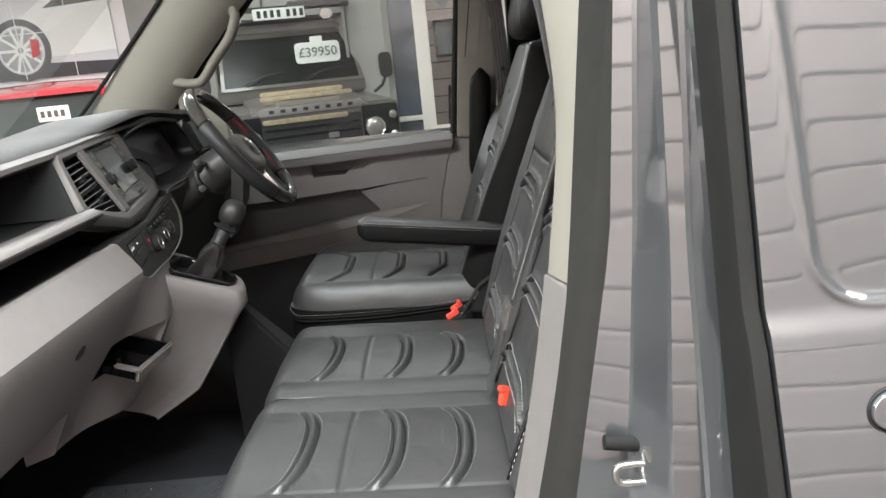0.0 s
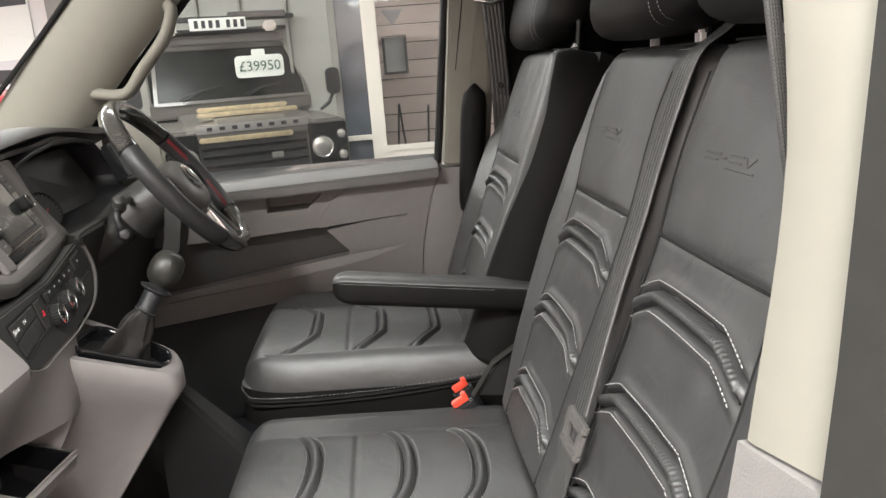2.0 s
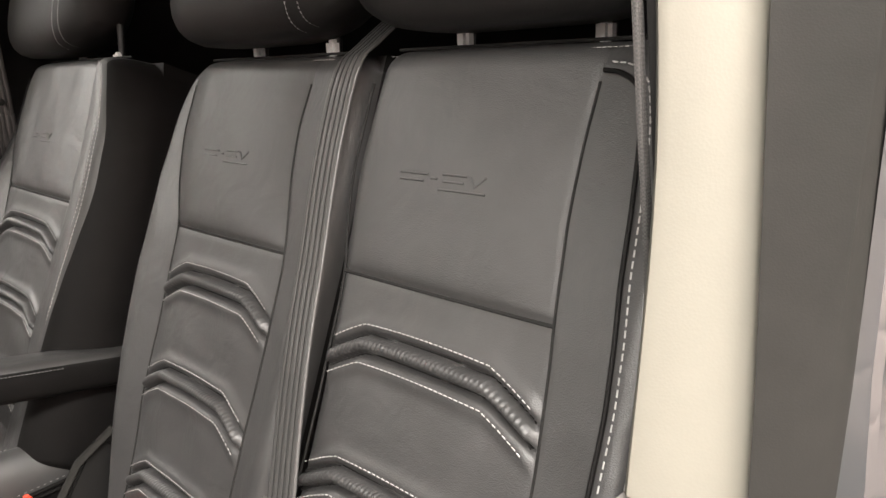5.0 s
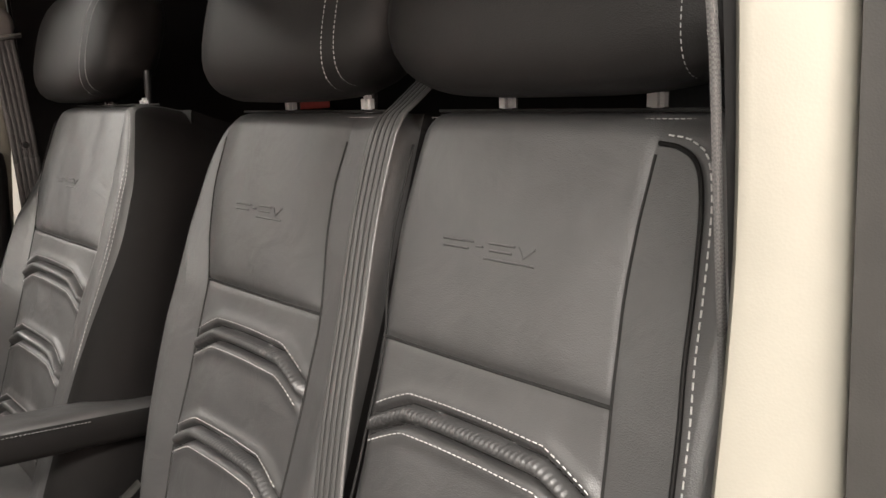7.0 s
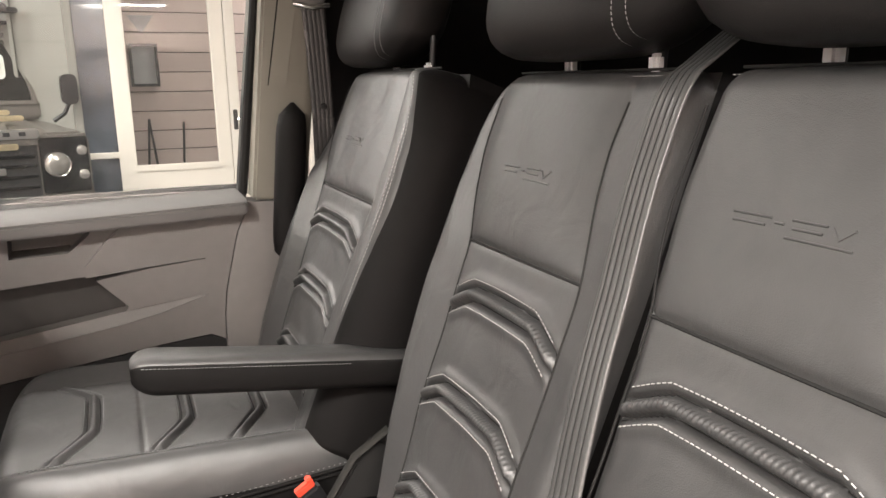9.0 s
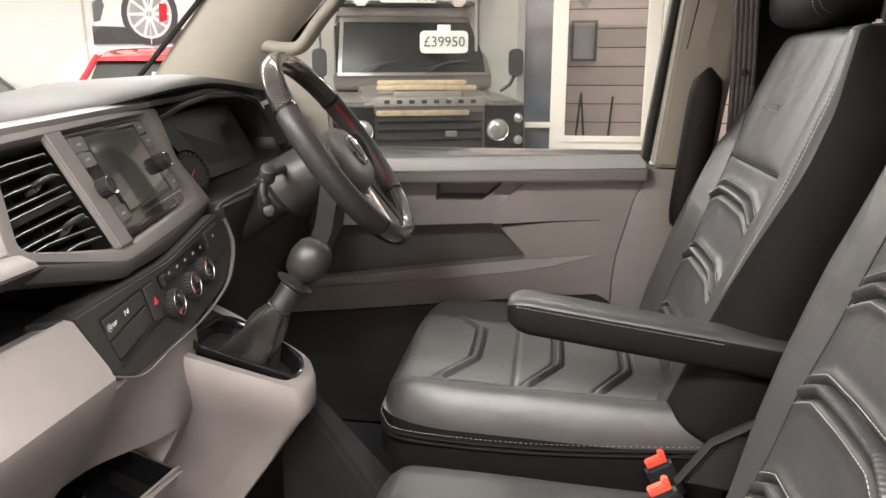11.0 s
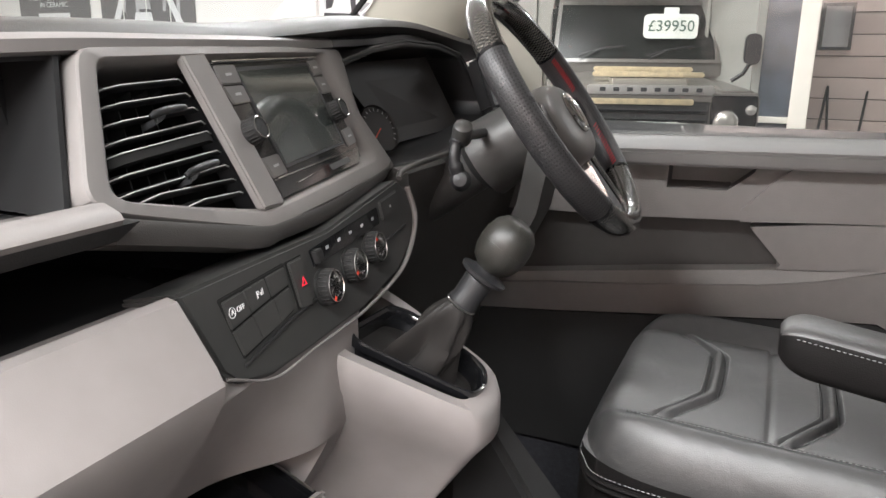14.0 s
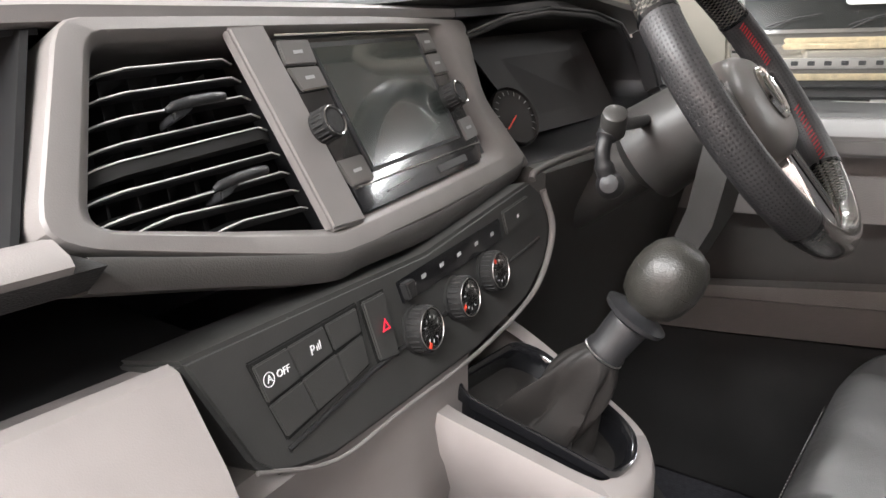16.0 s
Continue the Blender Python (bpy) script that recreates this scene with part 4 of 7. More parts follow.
part("lower_trim", loft([[(x, 0.7865 if x < -0.2 else (0.7905 if x < -0.1 else 0.7962), z - 0.001), (x, 0.796, z2), (x, 0.86, z2), (x, 0.86, z - 0.001)] for (x, z), (x2, z2) in zip(rim_lo, low_line)]), DOOR_GREY, door, "grey lower door trim", 25)
part("map_pocket", prism_y([(-0.060, 0.927), (-0.092, 0.942)] + [(x, z - 0.004) for x, z in reversed(low_line[:-1])] + [(-0.9, 0.60), (-0.06, 0.60)], 0.800, 0.862), DASH_DARK, door, "dark lower door bin")
# door glass
gl = raw("door_glass", [(0.0, 0.88, 1.20), (-0.95, 0.88, 1.18), (-0.62, 0.80, 1.80), (0.075, 0.80, 1.80)], [(0, 1, 2, 3)], GLARE_PANE, door, "driver window glass with a faint painted glare veil")
gl.visible_shadow = False
part("window_seal", tube([(0.006, 0.858, 1.235), (0.024, 0.845, 1.40), (0.050, 0.82, 1.62), (0.07, 0.80, 1.85)], 0.010, 8), RUBBER, door)
part("front_window_seal", tube([(-0.93, 0.86, 1.30), (-0.80, 0.845, 1.452), (-0.69, 0.828, 1.555), (-0.42, 0.79, 1.83)], 0.010, 8), RUBBER, door)
part("window_frame_rear", solid([(0.0, 0.86, 1.24), (0.016, 0.86, 1.24), (0.016, 0.91, 1.24), (0.0, 0.91, 1.24)], [(0.072, 0.80, 1.9), (0.088, 0.80, 1.9), (0.088, 0.85, 1.9), (0.072, 0.85, 1.9)]), PAINT, door)

# driver's B pillar trim
bp = thing("door_pillar", "pale grey driver side door pillar trim with belt slot", "van pillar", (0.08, 0.8, 0.6))
part("upper_trim", solid([(0.016, 0.79, 1.228), (0.105, 0.785, 1.228), (0.135, 0.80, 1.228), (0.135, 0.86, 1.228), (0.016, 0.86, 1.228)],
                         [(0.082, 0.745, 1.90), (0.17, 0.74, 1.90), (0.20, 0.755, 1.90), (0.20, 0.82, 1.90), (0.082, 0.82, 1.90)], 0.006), CREAM, bp, "cream upper pillar trim")
part("lower_trim", loft([[(x + 0.0012, 0.803, z), (x + 0.0025, 0.7985, z), (x + 0.008, 0.796, z), (0.108 + 0.045 * (z - 1.224), 0.787, z), (0.138 + 0.04 * (z - 1.224), 0.80, z), (0.138 + 0.04 * (z - 1.224), 0.87, z), (x + 0.0012, 0.87, z)] for x, z in [(0.006, 1.224)] + seam_line + [(-0.060, 0.60)]]), DOOR_GREY, bp, "grey lower pillar trim")
part("belt_slot_panel", box(0, 0, 0, 0.042, 0.010, 0.17, 0.004, pose(0.092, 0.768, 1.548, 4, 9, 0)), CREAM, bp, "pale belt slot panel")
part("belt_slot_gap", box(0, 0, 0, 0.048, 0.008, 0.178, 0.004, pose(0.092, 0.771, 1.546, 4, 9, 0)), RUBBER, bp)
piv = part("belt_pivot", turned([(0.0, 0.016), (0.022, 0.014), (0.032, 0.007), (0.035, 0.0)], frame_at((0.148, 0.758, 1.642), (0, -1, 0)), 28), DASH_RAIL, bp, "rounded grey belt pivot cover")
part("pivot_bar", tube([(0.116, 0.752, 1.624), (0.150, 0.742, 1.616), (0.188, 0.750, 1.622)], 0.006, 10), CHROME, piv, "chrome belt guide bar")
driver_belt = seat_belt("seat_belt", "black webbing driver seat belt hanging from the pillar pivot", [(0.154, 0.748, 1.618), (0.162, 0.752, 1.50), (0.168, 0.760, 1.36), (0.168, 0.765, 1.00)], 0.046, (1, 0, 0.1))
part("belt_stop", turned([(0.0, 0.0), (0.007, 0.0), (0.006, 0.003), (0.0, 0.004)], frame_at((0.166, 0.744, 1.42), (0, -1, 0)), 14), RUBBER, driver_belt, "round black tongue stop")

# A pillar on the driver's side, with its grab handle
ap = thing("windscreen_pillar", "cream windscreen pillar trim with a moulded grab handle", "van pillar", (-0.95, 0.82, 1.3))
lo_c, hi_c = Vector((-1.02, 0.80, 1.37)), Vector((-0.42, 0.66, 1.93))
secs = []
for i in range(13):
    t = i / 12
    c = lo_c.lerp(hi_c, t) + Vector((0, 0, 0.03 * math.sin(math.pi * t)))
    secs.append([c + Vector(p) for p in ((-0.075, 0.06, 0.02), (-0.06, -0.01, 0.04), (-0.01, -0.035, 0.02), (0.07, -0.02, -0.04), (0.10, 0.03, -0.06), (0.08, 0.09, -0.05), (-0.10, 0.10, 0.0))])
part("pillar_trim", loft(secs), CREAM, ap, "cream pillar trim", 50)
foot = [(-0.82, 1.24), (-0.675, 1.24), (-0.68, 1.36), (-0.70, 1.405), (-0.76, 1.45), (-0.82, 1.48)]
part("pillar_foot", solid([(x, 0.800, z) for x, z in foot], [(x, 0.818, z) for x, z in foot], 0.005), CREAM, ap, "cream foot of the pillar trim")
hp = [(-0.80, 0.77, 1.475), (-0.735, 0.715, 1.468), (-0.70, 0.700, 1.475), (-0.66, 0.692, 1.52), (-0.60, 0.685, 1.585), (-0.58, 0.70, 1.64), (-0.60, 0.75, 1.66)]
part("grab_handle", tube(smooth_line(hp, 6), 0.017, 12, 0.8), CREAM, ap, "cream moulded grab handle")
part("screen_seal", tube([(-1.22, 0.78, 1.30), (-1.075, 0.77, 1.437), (-0.88, 0.735, 1.616), (-0.545, 0.645, 1.93)], 0.006, 8), RUBBER, ap)
ws = raw("windscreen", [(-1.55, -0.78, 1.22), (-1.55, 0.82, 1.22), (-0.60, 0.66, 1.97), (-0.60, -0.66, 1.97)], [(0, 1, 2, 3)], GLARE_SCREEN, van, "windscreen glass with a painted glare veil")
ws.visible_shadow = False

# floor mat, tunnel and pedals area
mat_bm = box(-0.82, -0.15, 0.462, 0.46, 0.80, 0.012, 0.004)
mat_ob = part("floor_mat", mat_bm, MAT)
tread = []
for i in range(14):
    for j in range(22):
        tread.append((-1.03 + i * 0.031, -0.53 + j * 0.0355, 60 if (i + j) % 2 else -60))
tv, tf = [], []
for x, y, a in tread:
    c_, s_ = math.cos(radians(a)), math.sin(radians(a))
    k = len(tv)
    for h, g in ((0.468, 1.0), (0.4705, 0.7)):
        tv += [(x + (u * c_ - v * s_) * g, y + (u * s_ + v * c_) * g, h) for u, v in ((-0.013, -0.003), (0.013, -0.003), (0.013, 0.003), (-0.013, 0.003))]
    tf += [(k + 4, k + 5, k + 6, k + 7)] + [(k + q, k + (q + 1) % 4, k + 4 + (q + 1) % 4, k + 4 + q) for q in range(4)]
raw("mat_tread", tv, tf, MAT, mat_ob)["kind"] = "stuff"
tagged(mat_ob, "dark ribbed rubber floor mat in the footwell", "floor mat")
part("seat_riser", solid([(-0.40, 0.13, 0.45), (-0.40, 0.22, 0.45), (-0.40, 0.22, 0.80), (-0.40, 0.13, 0.80)], [(-0.62, 0.24, 0.45), (-0.62, 0.30, 0.45), (-0.62, 0.30, 0.98), (-0.62, 0.26, 0.98)], 0.01), DASH_DARK, van)

# ---- dashboard ----
dash = thing("dashboard", "two-tone van dashboard, black above and warm grey below, with open shelves", "dashboard", (-0.8, 0, 0.9))

DASH_PANEL = material("satin_black_panel", (0.046, 0.045, 0.043), 0.42, bump=0.15, bump_scale=900)
LENS_DARK = material("smoked_lens", (0.030, 0.028, 0.027), 0.5, spec=0.2, spread=0.05)
RADIO_MARK = material("grey_print", (0.35, 0.35, 0.35), 0.6)
# Black for recess linings and vent insides; recess shade is put into its colour.
RECESS_BLACK = material("shaded_recess_lining", (0.006, 0.006, 0.0065), 0.7)
FA, CL = (-0.0867, -0.17, -0.48), (-0.421, -0.13, -0.20)


def plane_pt(p, y, z, d=0.0):
    """A point of a leaning panel x = a + b y + c z, lifted d along its normal."""
    a, b, c = p
    return Vector((a + b * y + c * z, y, z)) + Vector((1, -b, -c)).normalized() * d


def fa(y, z, d=0.0):
    return plane_pt(FA, y, z, d)


def cl(y, z, d=0.0):
    return plane_pt(CL, y, z, d)


def plate(f, pts, d0, d1, bev=0.0):
    return solid([f(y, z, d1) for y, z in pts], [f(y, z, d0) for y, z in pts], bev)


def plane_matrix(p, y, z, d=0.0):
    """A frame on the panel: x to the driver, y up, z out."""
    w = Vector((1, -p[1], -p[2])).normalized()
    return frame_at(plane_pt(p, y, z, d), w)


def strip_y(profile, ys, mat, name, label="", parent=dash, wobble=None, angle=38):
    """A moulding across the cab: a closed (x, z) profile at each y; wobble(y) shifts its front part."""
    secs = []
    for y in ys:
        dx, dz = wobble(y) if wobble else (0, 0)
        secs.append([(x + (dx if x > -1.1 else 0), y, z + (dz if x > -1.1 else 0)) for x, z in profile])
    return part(name, loft(secs), mat, parent, label, angle)


def ease(t):
    t = min(1.0, max(0.0, t))
    return t * t * (3 - 2 * t)


def brow(y):
    """The pad draws back over the centre and swells up over the dials."""
    s = ease(1 - abs((y - 0.43) / (0.40 if y < 0.43 else 0.33)))
    return (-0.17 * min(0.25, max(0.0, y + 0.12)), 0.011 * ease((y + 0.45) / 0.5) + 0.024 * s)


ys_all = [-0.82 + 1.64 * i / 60 for i in range(61)]
strip_y([(-0.735, 1.372), (-0.742, 1.381), (-0.80, 1.387), (-0.95, 1.378), (-1.20, 1.345), (-1.50, 1.27), (-1.50, 1.20), (-0.80, 1.345)], ys_all, DASH_TOP, "dash_top", "dark grained dash top pad", wobble=brow, angle=60)
# edge rail under the pad
rail_z = curve((-0.82, 1.356), (-0.48, 1.3585), (-0.17, 1.3705), (0.26, 1.377), (0.345, 1.381), (0.45, 1.390), (0.58, 1.387), (0.70, 1.366))


def edge_rail(y0, y1, n, mat, name, label):
    """The rail under the pad: along the shelf, over the centre frame and on over the dials."""
    secs = []
    for i in range(n + 1):
        y = y0 + (y1 - y0) * i / n
        x = -0.714 + (fa(y, 1.380, 0.004).x + 0.714) * ease((y + 0.27) / 0.16)
        x += (-0.782 - 0.06 * max(0.0, y - 0.3) - x) * ease((y - 0.27) / 0.10)
        z = float(rail_z(y))
        secs.append([(x, y, z), (x - 0.001, y, z + 0.008), (x - 0.012, y, z + 0.012), (x - 0.07, y, z + 0.012), (x - 0.07, y, z - 0.004), (x - 0.008, y, z - 0.003)])
    part(name, loft(secs), mat, dash, label, 50)


edge_rail(-0.82, 0.262, 60, DASH_RAIL, "dash_edge", "satin grey edge rail")
edge_rail(0.263, 0.70, 30, DASH_BLACK, "dial_brow", "dark lip over the dials")
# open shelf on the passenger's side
part("shelf_back", box(-0.955, -0.51, 1.30, 0.012, 0.66, 0.13, 0.002), RECESS_BLACK, dash)
part("shelf_floor", box(-0.84, -0.51, 1.262, 0.23, 0.66, 0.010, 0.002), RECESS_BLACK, dash)
part("shelf_top", loft([[(-0.722, y, float(rail_z(y)) - 0.006), (-0.722, y, float(rail_z(y)) + 0.002), (-0.95, y, 1.360), (-0.95, y, 1.352)] for y in [-0.84 + 0.066 * i for i in range(11)]]), RECESS_BLACK, dash)
part("shelf_side", solid([(-0.716, -0.187, 1.366), (-0.669, -0.229, 1.270), (-0.669, -0.233, 1.270), (-0.716, -0.191, 1.366)], [(-0.955, -0.187, 1.366), (-0.955, -0.229, 1.270), (-0.955, -0.233, 1.270), (-0.955, -0.191, 1.366)]), RECESS_BLACK, dash)
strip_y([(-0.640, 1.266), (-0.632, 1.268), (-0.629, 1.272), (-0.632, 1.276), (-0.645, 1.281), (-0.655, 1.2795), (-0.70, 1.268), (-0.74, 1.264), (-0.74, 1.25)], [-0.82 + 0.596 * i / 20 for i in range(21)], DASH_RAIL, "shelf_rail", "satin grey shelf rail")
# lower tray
part("tray_back", box(-0.90, -0.48, 1.21, 0.012, 0.70, 0.10, 0.002), RECESS_BLACK, dash)
part("tray_floor", box(-0.78, -0.48, 1.190, 0.26, 0.70, 0.010, 0.002), RECESS_BLACK, dash)
part("tray_top", box(-0.80, -0.48, 1.247, 0.22, 0.70, 0.008, 0.002), RECESS_BLACK, dash)
rib_face = [(-0.634 - 0.0035 * i / 2 + (0.0004 if i % 2 else 0.0), 1.2675 - 0.0013 * i) for i in range(13)]
strip_y(rib_face + [(-0.70, 1.250), (-0.74, 1.25), (-0.74, 1.266)], [-0.82 + 0.612 * i / 20 for i in range(21)], DASH_DARK, "rail_underside", "ribbed black underside of the rail", angle=20)
low_prof = [(-0.655, 1.198), (-0.646, 1.207), (-0.637, 1.205), (-0.606, 1.162), (-0.600, 1.150), (-0.602, 1.138), (-0.624, 1.10), (-0.674, 1.03), (-0.722, 0.970), (-0.762, 0.925), (-0.80, 0.885), (-0.87, 0.87), (-0.86, 1.10), (-0.72, 1.19)]


strip_y(low_prof, [-0.82 + 0.64 * i / 16 for i in range(17)] , DASH_GREY, "lower_panel", "warm grey lower dash panel", angle=30)
# centre below the climate panel, running into the gear console
edge_line = [(-0.625, 1.130), (-0.618, 1.118), (-0.628, 1.10), (-0.678, 1.03), (-0.7092, 0.992), (-0.715, 0.985), (-0.727, 0.970), (-0.7601, 0.930), (-0.7664, 0.9225), (-0.785, 0.90), (-0.84, 0.80), (-0.90, 0.78), (-0.90, 1.12)]
cen = [(-0.625, 1.130), (-0.615, 1.118), (-0.617, 1.10), (-0.645, 1.03), (-0.664, 0.992), (-0.6675, 0.985), (-0.675, 0.970), (-0.6979, 0.930), (-0.7021, 0.9225), (-0.715, 0.90), (-0.78, 0.80), (-0.90, 0.78), (-0.90, 1.12)]
secs = []
for i in range(70):
    y = -0.186 + 0.276 * i / 69
    t = ease((y + 0.186) / 0.22)
    out = 0.04 * ease((y + 0.10) / 0.12)
    hollow = 0.11 * ease((y + 0.128) / 0.006) * ease((0.026 - y) / 0.006)
    secs.append([(x0 + (x1 - x0) * t - 0.13 * (y + 0.178) - 0.006 - (hollow if 0.928 < z < 0.989 else 0.0) + (out * min(1.0, max(0.0, (1.10 - z) / 0.10)) if x1 > -0.79 else 0.0), y, z) for (x0, z), (x1, z1) in zip(edge_line, cen)])
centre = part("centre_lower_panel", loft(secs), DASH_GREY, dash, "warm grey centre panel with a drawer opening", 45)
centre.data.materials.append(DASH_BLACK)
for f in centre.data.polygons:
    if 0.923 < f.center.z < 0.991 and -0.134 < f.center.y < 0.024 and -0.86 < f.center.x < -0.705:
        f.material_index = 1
# open drawer with its pale lip, sliding out on a slope
dr_m = Matrix((Vector((0.11, -0.013, -0.030)).normalized(), Vector((0.12, 0.99, 0.0)).normalized(), Vector((0.27, -0.03, 0.96)).normalized())).transposed().to_4x4()
dr_m.translation = (-0.721, -0.046, 0.948)
drawer = part("drawer", join(box(-0.01, -0.006, -0.018, 0.13, 0.138, 0.005, 0.002, dr_m), box(-0.01, 0.060, -0.008, 0.13, 0.012, 0.022, 0.003, dr_m), box(-0.01, -0.072, -0.008, 0.13, 0.010, 0.022, 0.003, dr_m), box(-0.075, -0.006, -0.008, 0.008, 0.138, 0.022, 0.003, dr_m)), GLOSS_BLACK, dash, "open gloss black ashtray drawer")
part("drawer_lip", join(box(0.058, -0.006, 0.002, 0.012, 0.148, 0.014, 0.005, dr_m, 3), box(0.035, -0.074, 0.002, 0.056, 0.012, 0.014, 0.005, dr_m, 3)), DASH_GREY, drawer, "pale grey drawer lip")
part("drawer_front", box(0.056, -0.006, -0.013, 0.007, 0.142, 0.022, 0.003, dr_m), DASH_GREY, drawer, "warm grey drawer front")
part("drawer_trim", box(-0.01, 0.060, 0.0045, 0.12, 0.003, 0.002, 0.0005, dr_m), SATIN, drawer)
part("coin_cup", turned([(0.012, 0), (0.016, 0.0), (0.016, 0.012), (0.012, 0.012)], frame_at((-0.740, -0.085, 0.940), (0, 0, 1), (1, 0, 0)), 18), CHROME, drawer)
part("panel_plug", turned([(0.0, 0.004), (0.012, 0.003), (0.014, 0.0)], frame_at((-0.6425, -0.374, 1.075), (1, 0, -0.7)), 16), DASH_BLACK, dash)

# centre frame with the vents and the radio
o_loop = [(-0.176, 1.372), (-0.06, 1.374), (0.12, 1.376), (0.284, 1.374), (0.258, 1.300), (0.300, 1.238), (0.306, 1.227), (0.10, 1.222), (-0.035, 1.221), (-0.12, 1.244), (-0.206, 1.268), (-0.224, 1.280)]
i_loop = [(-0.156, 1.360), (-0.062, 1.362), (0.10, 1.365), (0.203, 1.367), (0.217, 1.300), (0.226, 1.256), (0.212, 1.250), (0.10, 1.245), (-0.035, 1.241), (-0.11, 1.257), (-0.186, 1.275), (-0.193, 1.282)]


def soft(loop, r, n=4):
    """Rounds the corners of an outline."""
    out = []
    k = len(loop)
    for i in range(k):
        p, q, w = Vector(loop[i - 1]), Vector(loop[i]), Vector(loop[(i + 1) % k])
        a = q + (p - q).normalized() * min(r, (p - q).length * 0.45)
        b = q + (w - q).normalized() * min(r, (w - q).length * 0.45)
        for j in range(n):
            t = j / (n - 1)
            out.append(tuple(a * (1 - t) ** 2 + q * 2 * t * (1 - t) + b * t * t))
    return out


so_l, si_l = soft(o_loop, 0.014), soft(i_loop, 0.008)
between = lambda t: [(a[0] + (b[0] - a[0]) * t, a[1] + (b[1] - a[1]) * t) for a, b in zip(so_l, si_l)]
frame_secs = [[fa(y, z, d) for y, z in between(t)] for t, d in ((0.0, -0.05), (0.0, -0.003), (0.03, 0.001), (0.09, 0.0025), (0.62, 0.0035), (0.68, 0.0030), (0.93, -0.003), (0.98, -0.005), (1.0, -0.010), (1.0, -0.05))]
part("centre_frame", loft(frame_secs, True, False), DASH_RAIL, dash, "satin grey centre frame", 32)
part("frame_backing", plate(fa, [(-0.20, 1.372), (0.27, 1.384), (0.25, 1.236), (-0.035, 1.226), (-0.21, 1.272)], -0.055, -0.05), RECESS_BLACK, dash)
# underside roll of the frame
roll_secs = []
for p_ in smooth_line([(y, zt_, zb_) for y, zt_, zb_ in ((-0.206, 1.2655, 1.252), (-0.128, 1.2455, 1.232), (-0.050, 1.2270, 1.212), (-0.010, 1.2235, 1.2105), (0.106, 1.2225, 1.208), (0.262, 1.230, 1.218), (0.292, 1.236, 1.226))], 8):
    y, zt_, zb_ = p_
    roll_secs.append([fa(y, zt_ + (zb_ - zt_) * i / 12, 0.003 - 0.010 * (i / 12) ** 2 + (0.0003 if i % 2 else 0.0)) for i in range(13)] + [fa(y, zb_ + 0.004, -0.03), fa(y, zt_, -0.03)])
part("frame_roll", loft(roll_secs), ROLL, dash, "dark grey lower edge of the frame", 40)

vent = part("air_vent", plate(fa, [(-0.155, 1.362), (-0.060, 1.364), (-0.038, 1.240), (-0.19, 1.276)], -0.048, -0.044), RECESS_BLACK, dash, "double air vent with slim slats")
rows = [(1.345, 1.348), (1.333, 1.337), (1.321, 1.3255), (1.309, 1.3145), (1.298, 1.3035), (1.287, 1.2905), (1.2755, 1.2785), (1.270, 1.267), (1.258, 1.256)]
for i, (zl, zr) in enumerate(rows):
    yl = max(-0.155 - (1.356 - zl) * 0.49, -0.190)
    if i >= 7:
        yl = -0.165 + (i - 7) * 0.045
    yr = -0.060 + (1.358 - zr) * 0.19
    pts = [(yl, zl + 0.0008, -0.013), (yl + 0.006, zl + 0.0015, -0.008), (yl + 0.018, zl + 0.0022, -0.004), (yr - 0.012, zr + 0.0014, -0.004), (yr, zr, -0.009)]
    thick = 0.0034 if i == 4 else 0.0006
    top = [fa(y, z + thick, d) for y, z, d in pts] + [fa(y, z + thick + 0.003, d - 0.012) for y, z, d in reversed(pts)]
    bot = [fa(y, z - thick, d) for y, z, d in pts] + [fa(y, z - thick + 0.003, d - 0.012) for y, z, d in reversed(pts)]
    sl = part("slat", solid(top, bot), RECESS_BLACK if i != 4 else RUBBER, vent)
    # Pale tube paints the highlight on the slat's rounded front edge.
    part("slat_edge", tube([fa(y, z + thick, d + 0.0006) for y, z, d in pts], 0.00055, 6), SLAT_GLINT, sl, "painted glint along the slat edge")
for yy in (-0.145, -0.125, -0.105, -0.085, -0.067):
    part("vertical_vane", join(*[plate(fa, [(yy - 0.0008 - 0.02 * q, 1.35 - 0.05 * q), (yy + 0.0008 - 0.02 * q, 1.35 - 0.05 * q), (yy + 0.0008 - 0.02 * q - 0.008, 1.312 - 0.05 * q), (yy - 0.0008 - 0.02 * q - 0.008, 1.312 - 0.05 * q)], -0.04, -0.024) for q in (0, 1)]), RECESS_BLACK, vent)
for ty, tz in ((-0.109, 1.325), (-0.098, 1.2815)):
    tab = part("vent_tab", tube([fa(ty - 0.022, tz - 0.0022, 0.002), fa(ty - 0.018, tz - 0.0012, 0.004), fa(ty - 0.006, tz, 0.005), fa(ty + 0.010, tz + 0.0008, 0.005), fa(ty + 0.020, tz + 0.0010, 0.004), fa(ty + 0.023, tz + 0.0010, 0.002)], [0.0015, 0.0028, 0.0032, 0.0032, 0.0028, 0.0014], 12), DASH_BLACK, vent, "rounded black vent tab")
    part("tab_neck", plate(fa, [(ty - 0.020, tz - 0.0085), (ty - 0.010, tz - 0.006), (ty + 0.004, tz + 0.001), (ty - 0.018, tz - 0.0035)], -0.012, 0.003, 0.001), DASH_BLACK, tab)

# radio
radio = part("radio_housing", plate(fa, [(-0.031, 1.364), (0.206, 1.368), (0.226, 1.250), (-0.003, 1.240)], -0.045, -0.004, 0.003), DASH_BLACK, dash, "car radio with a dark touch screen")
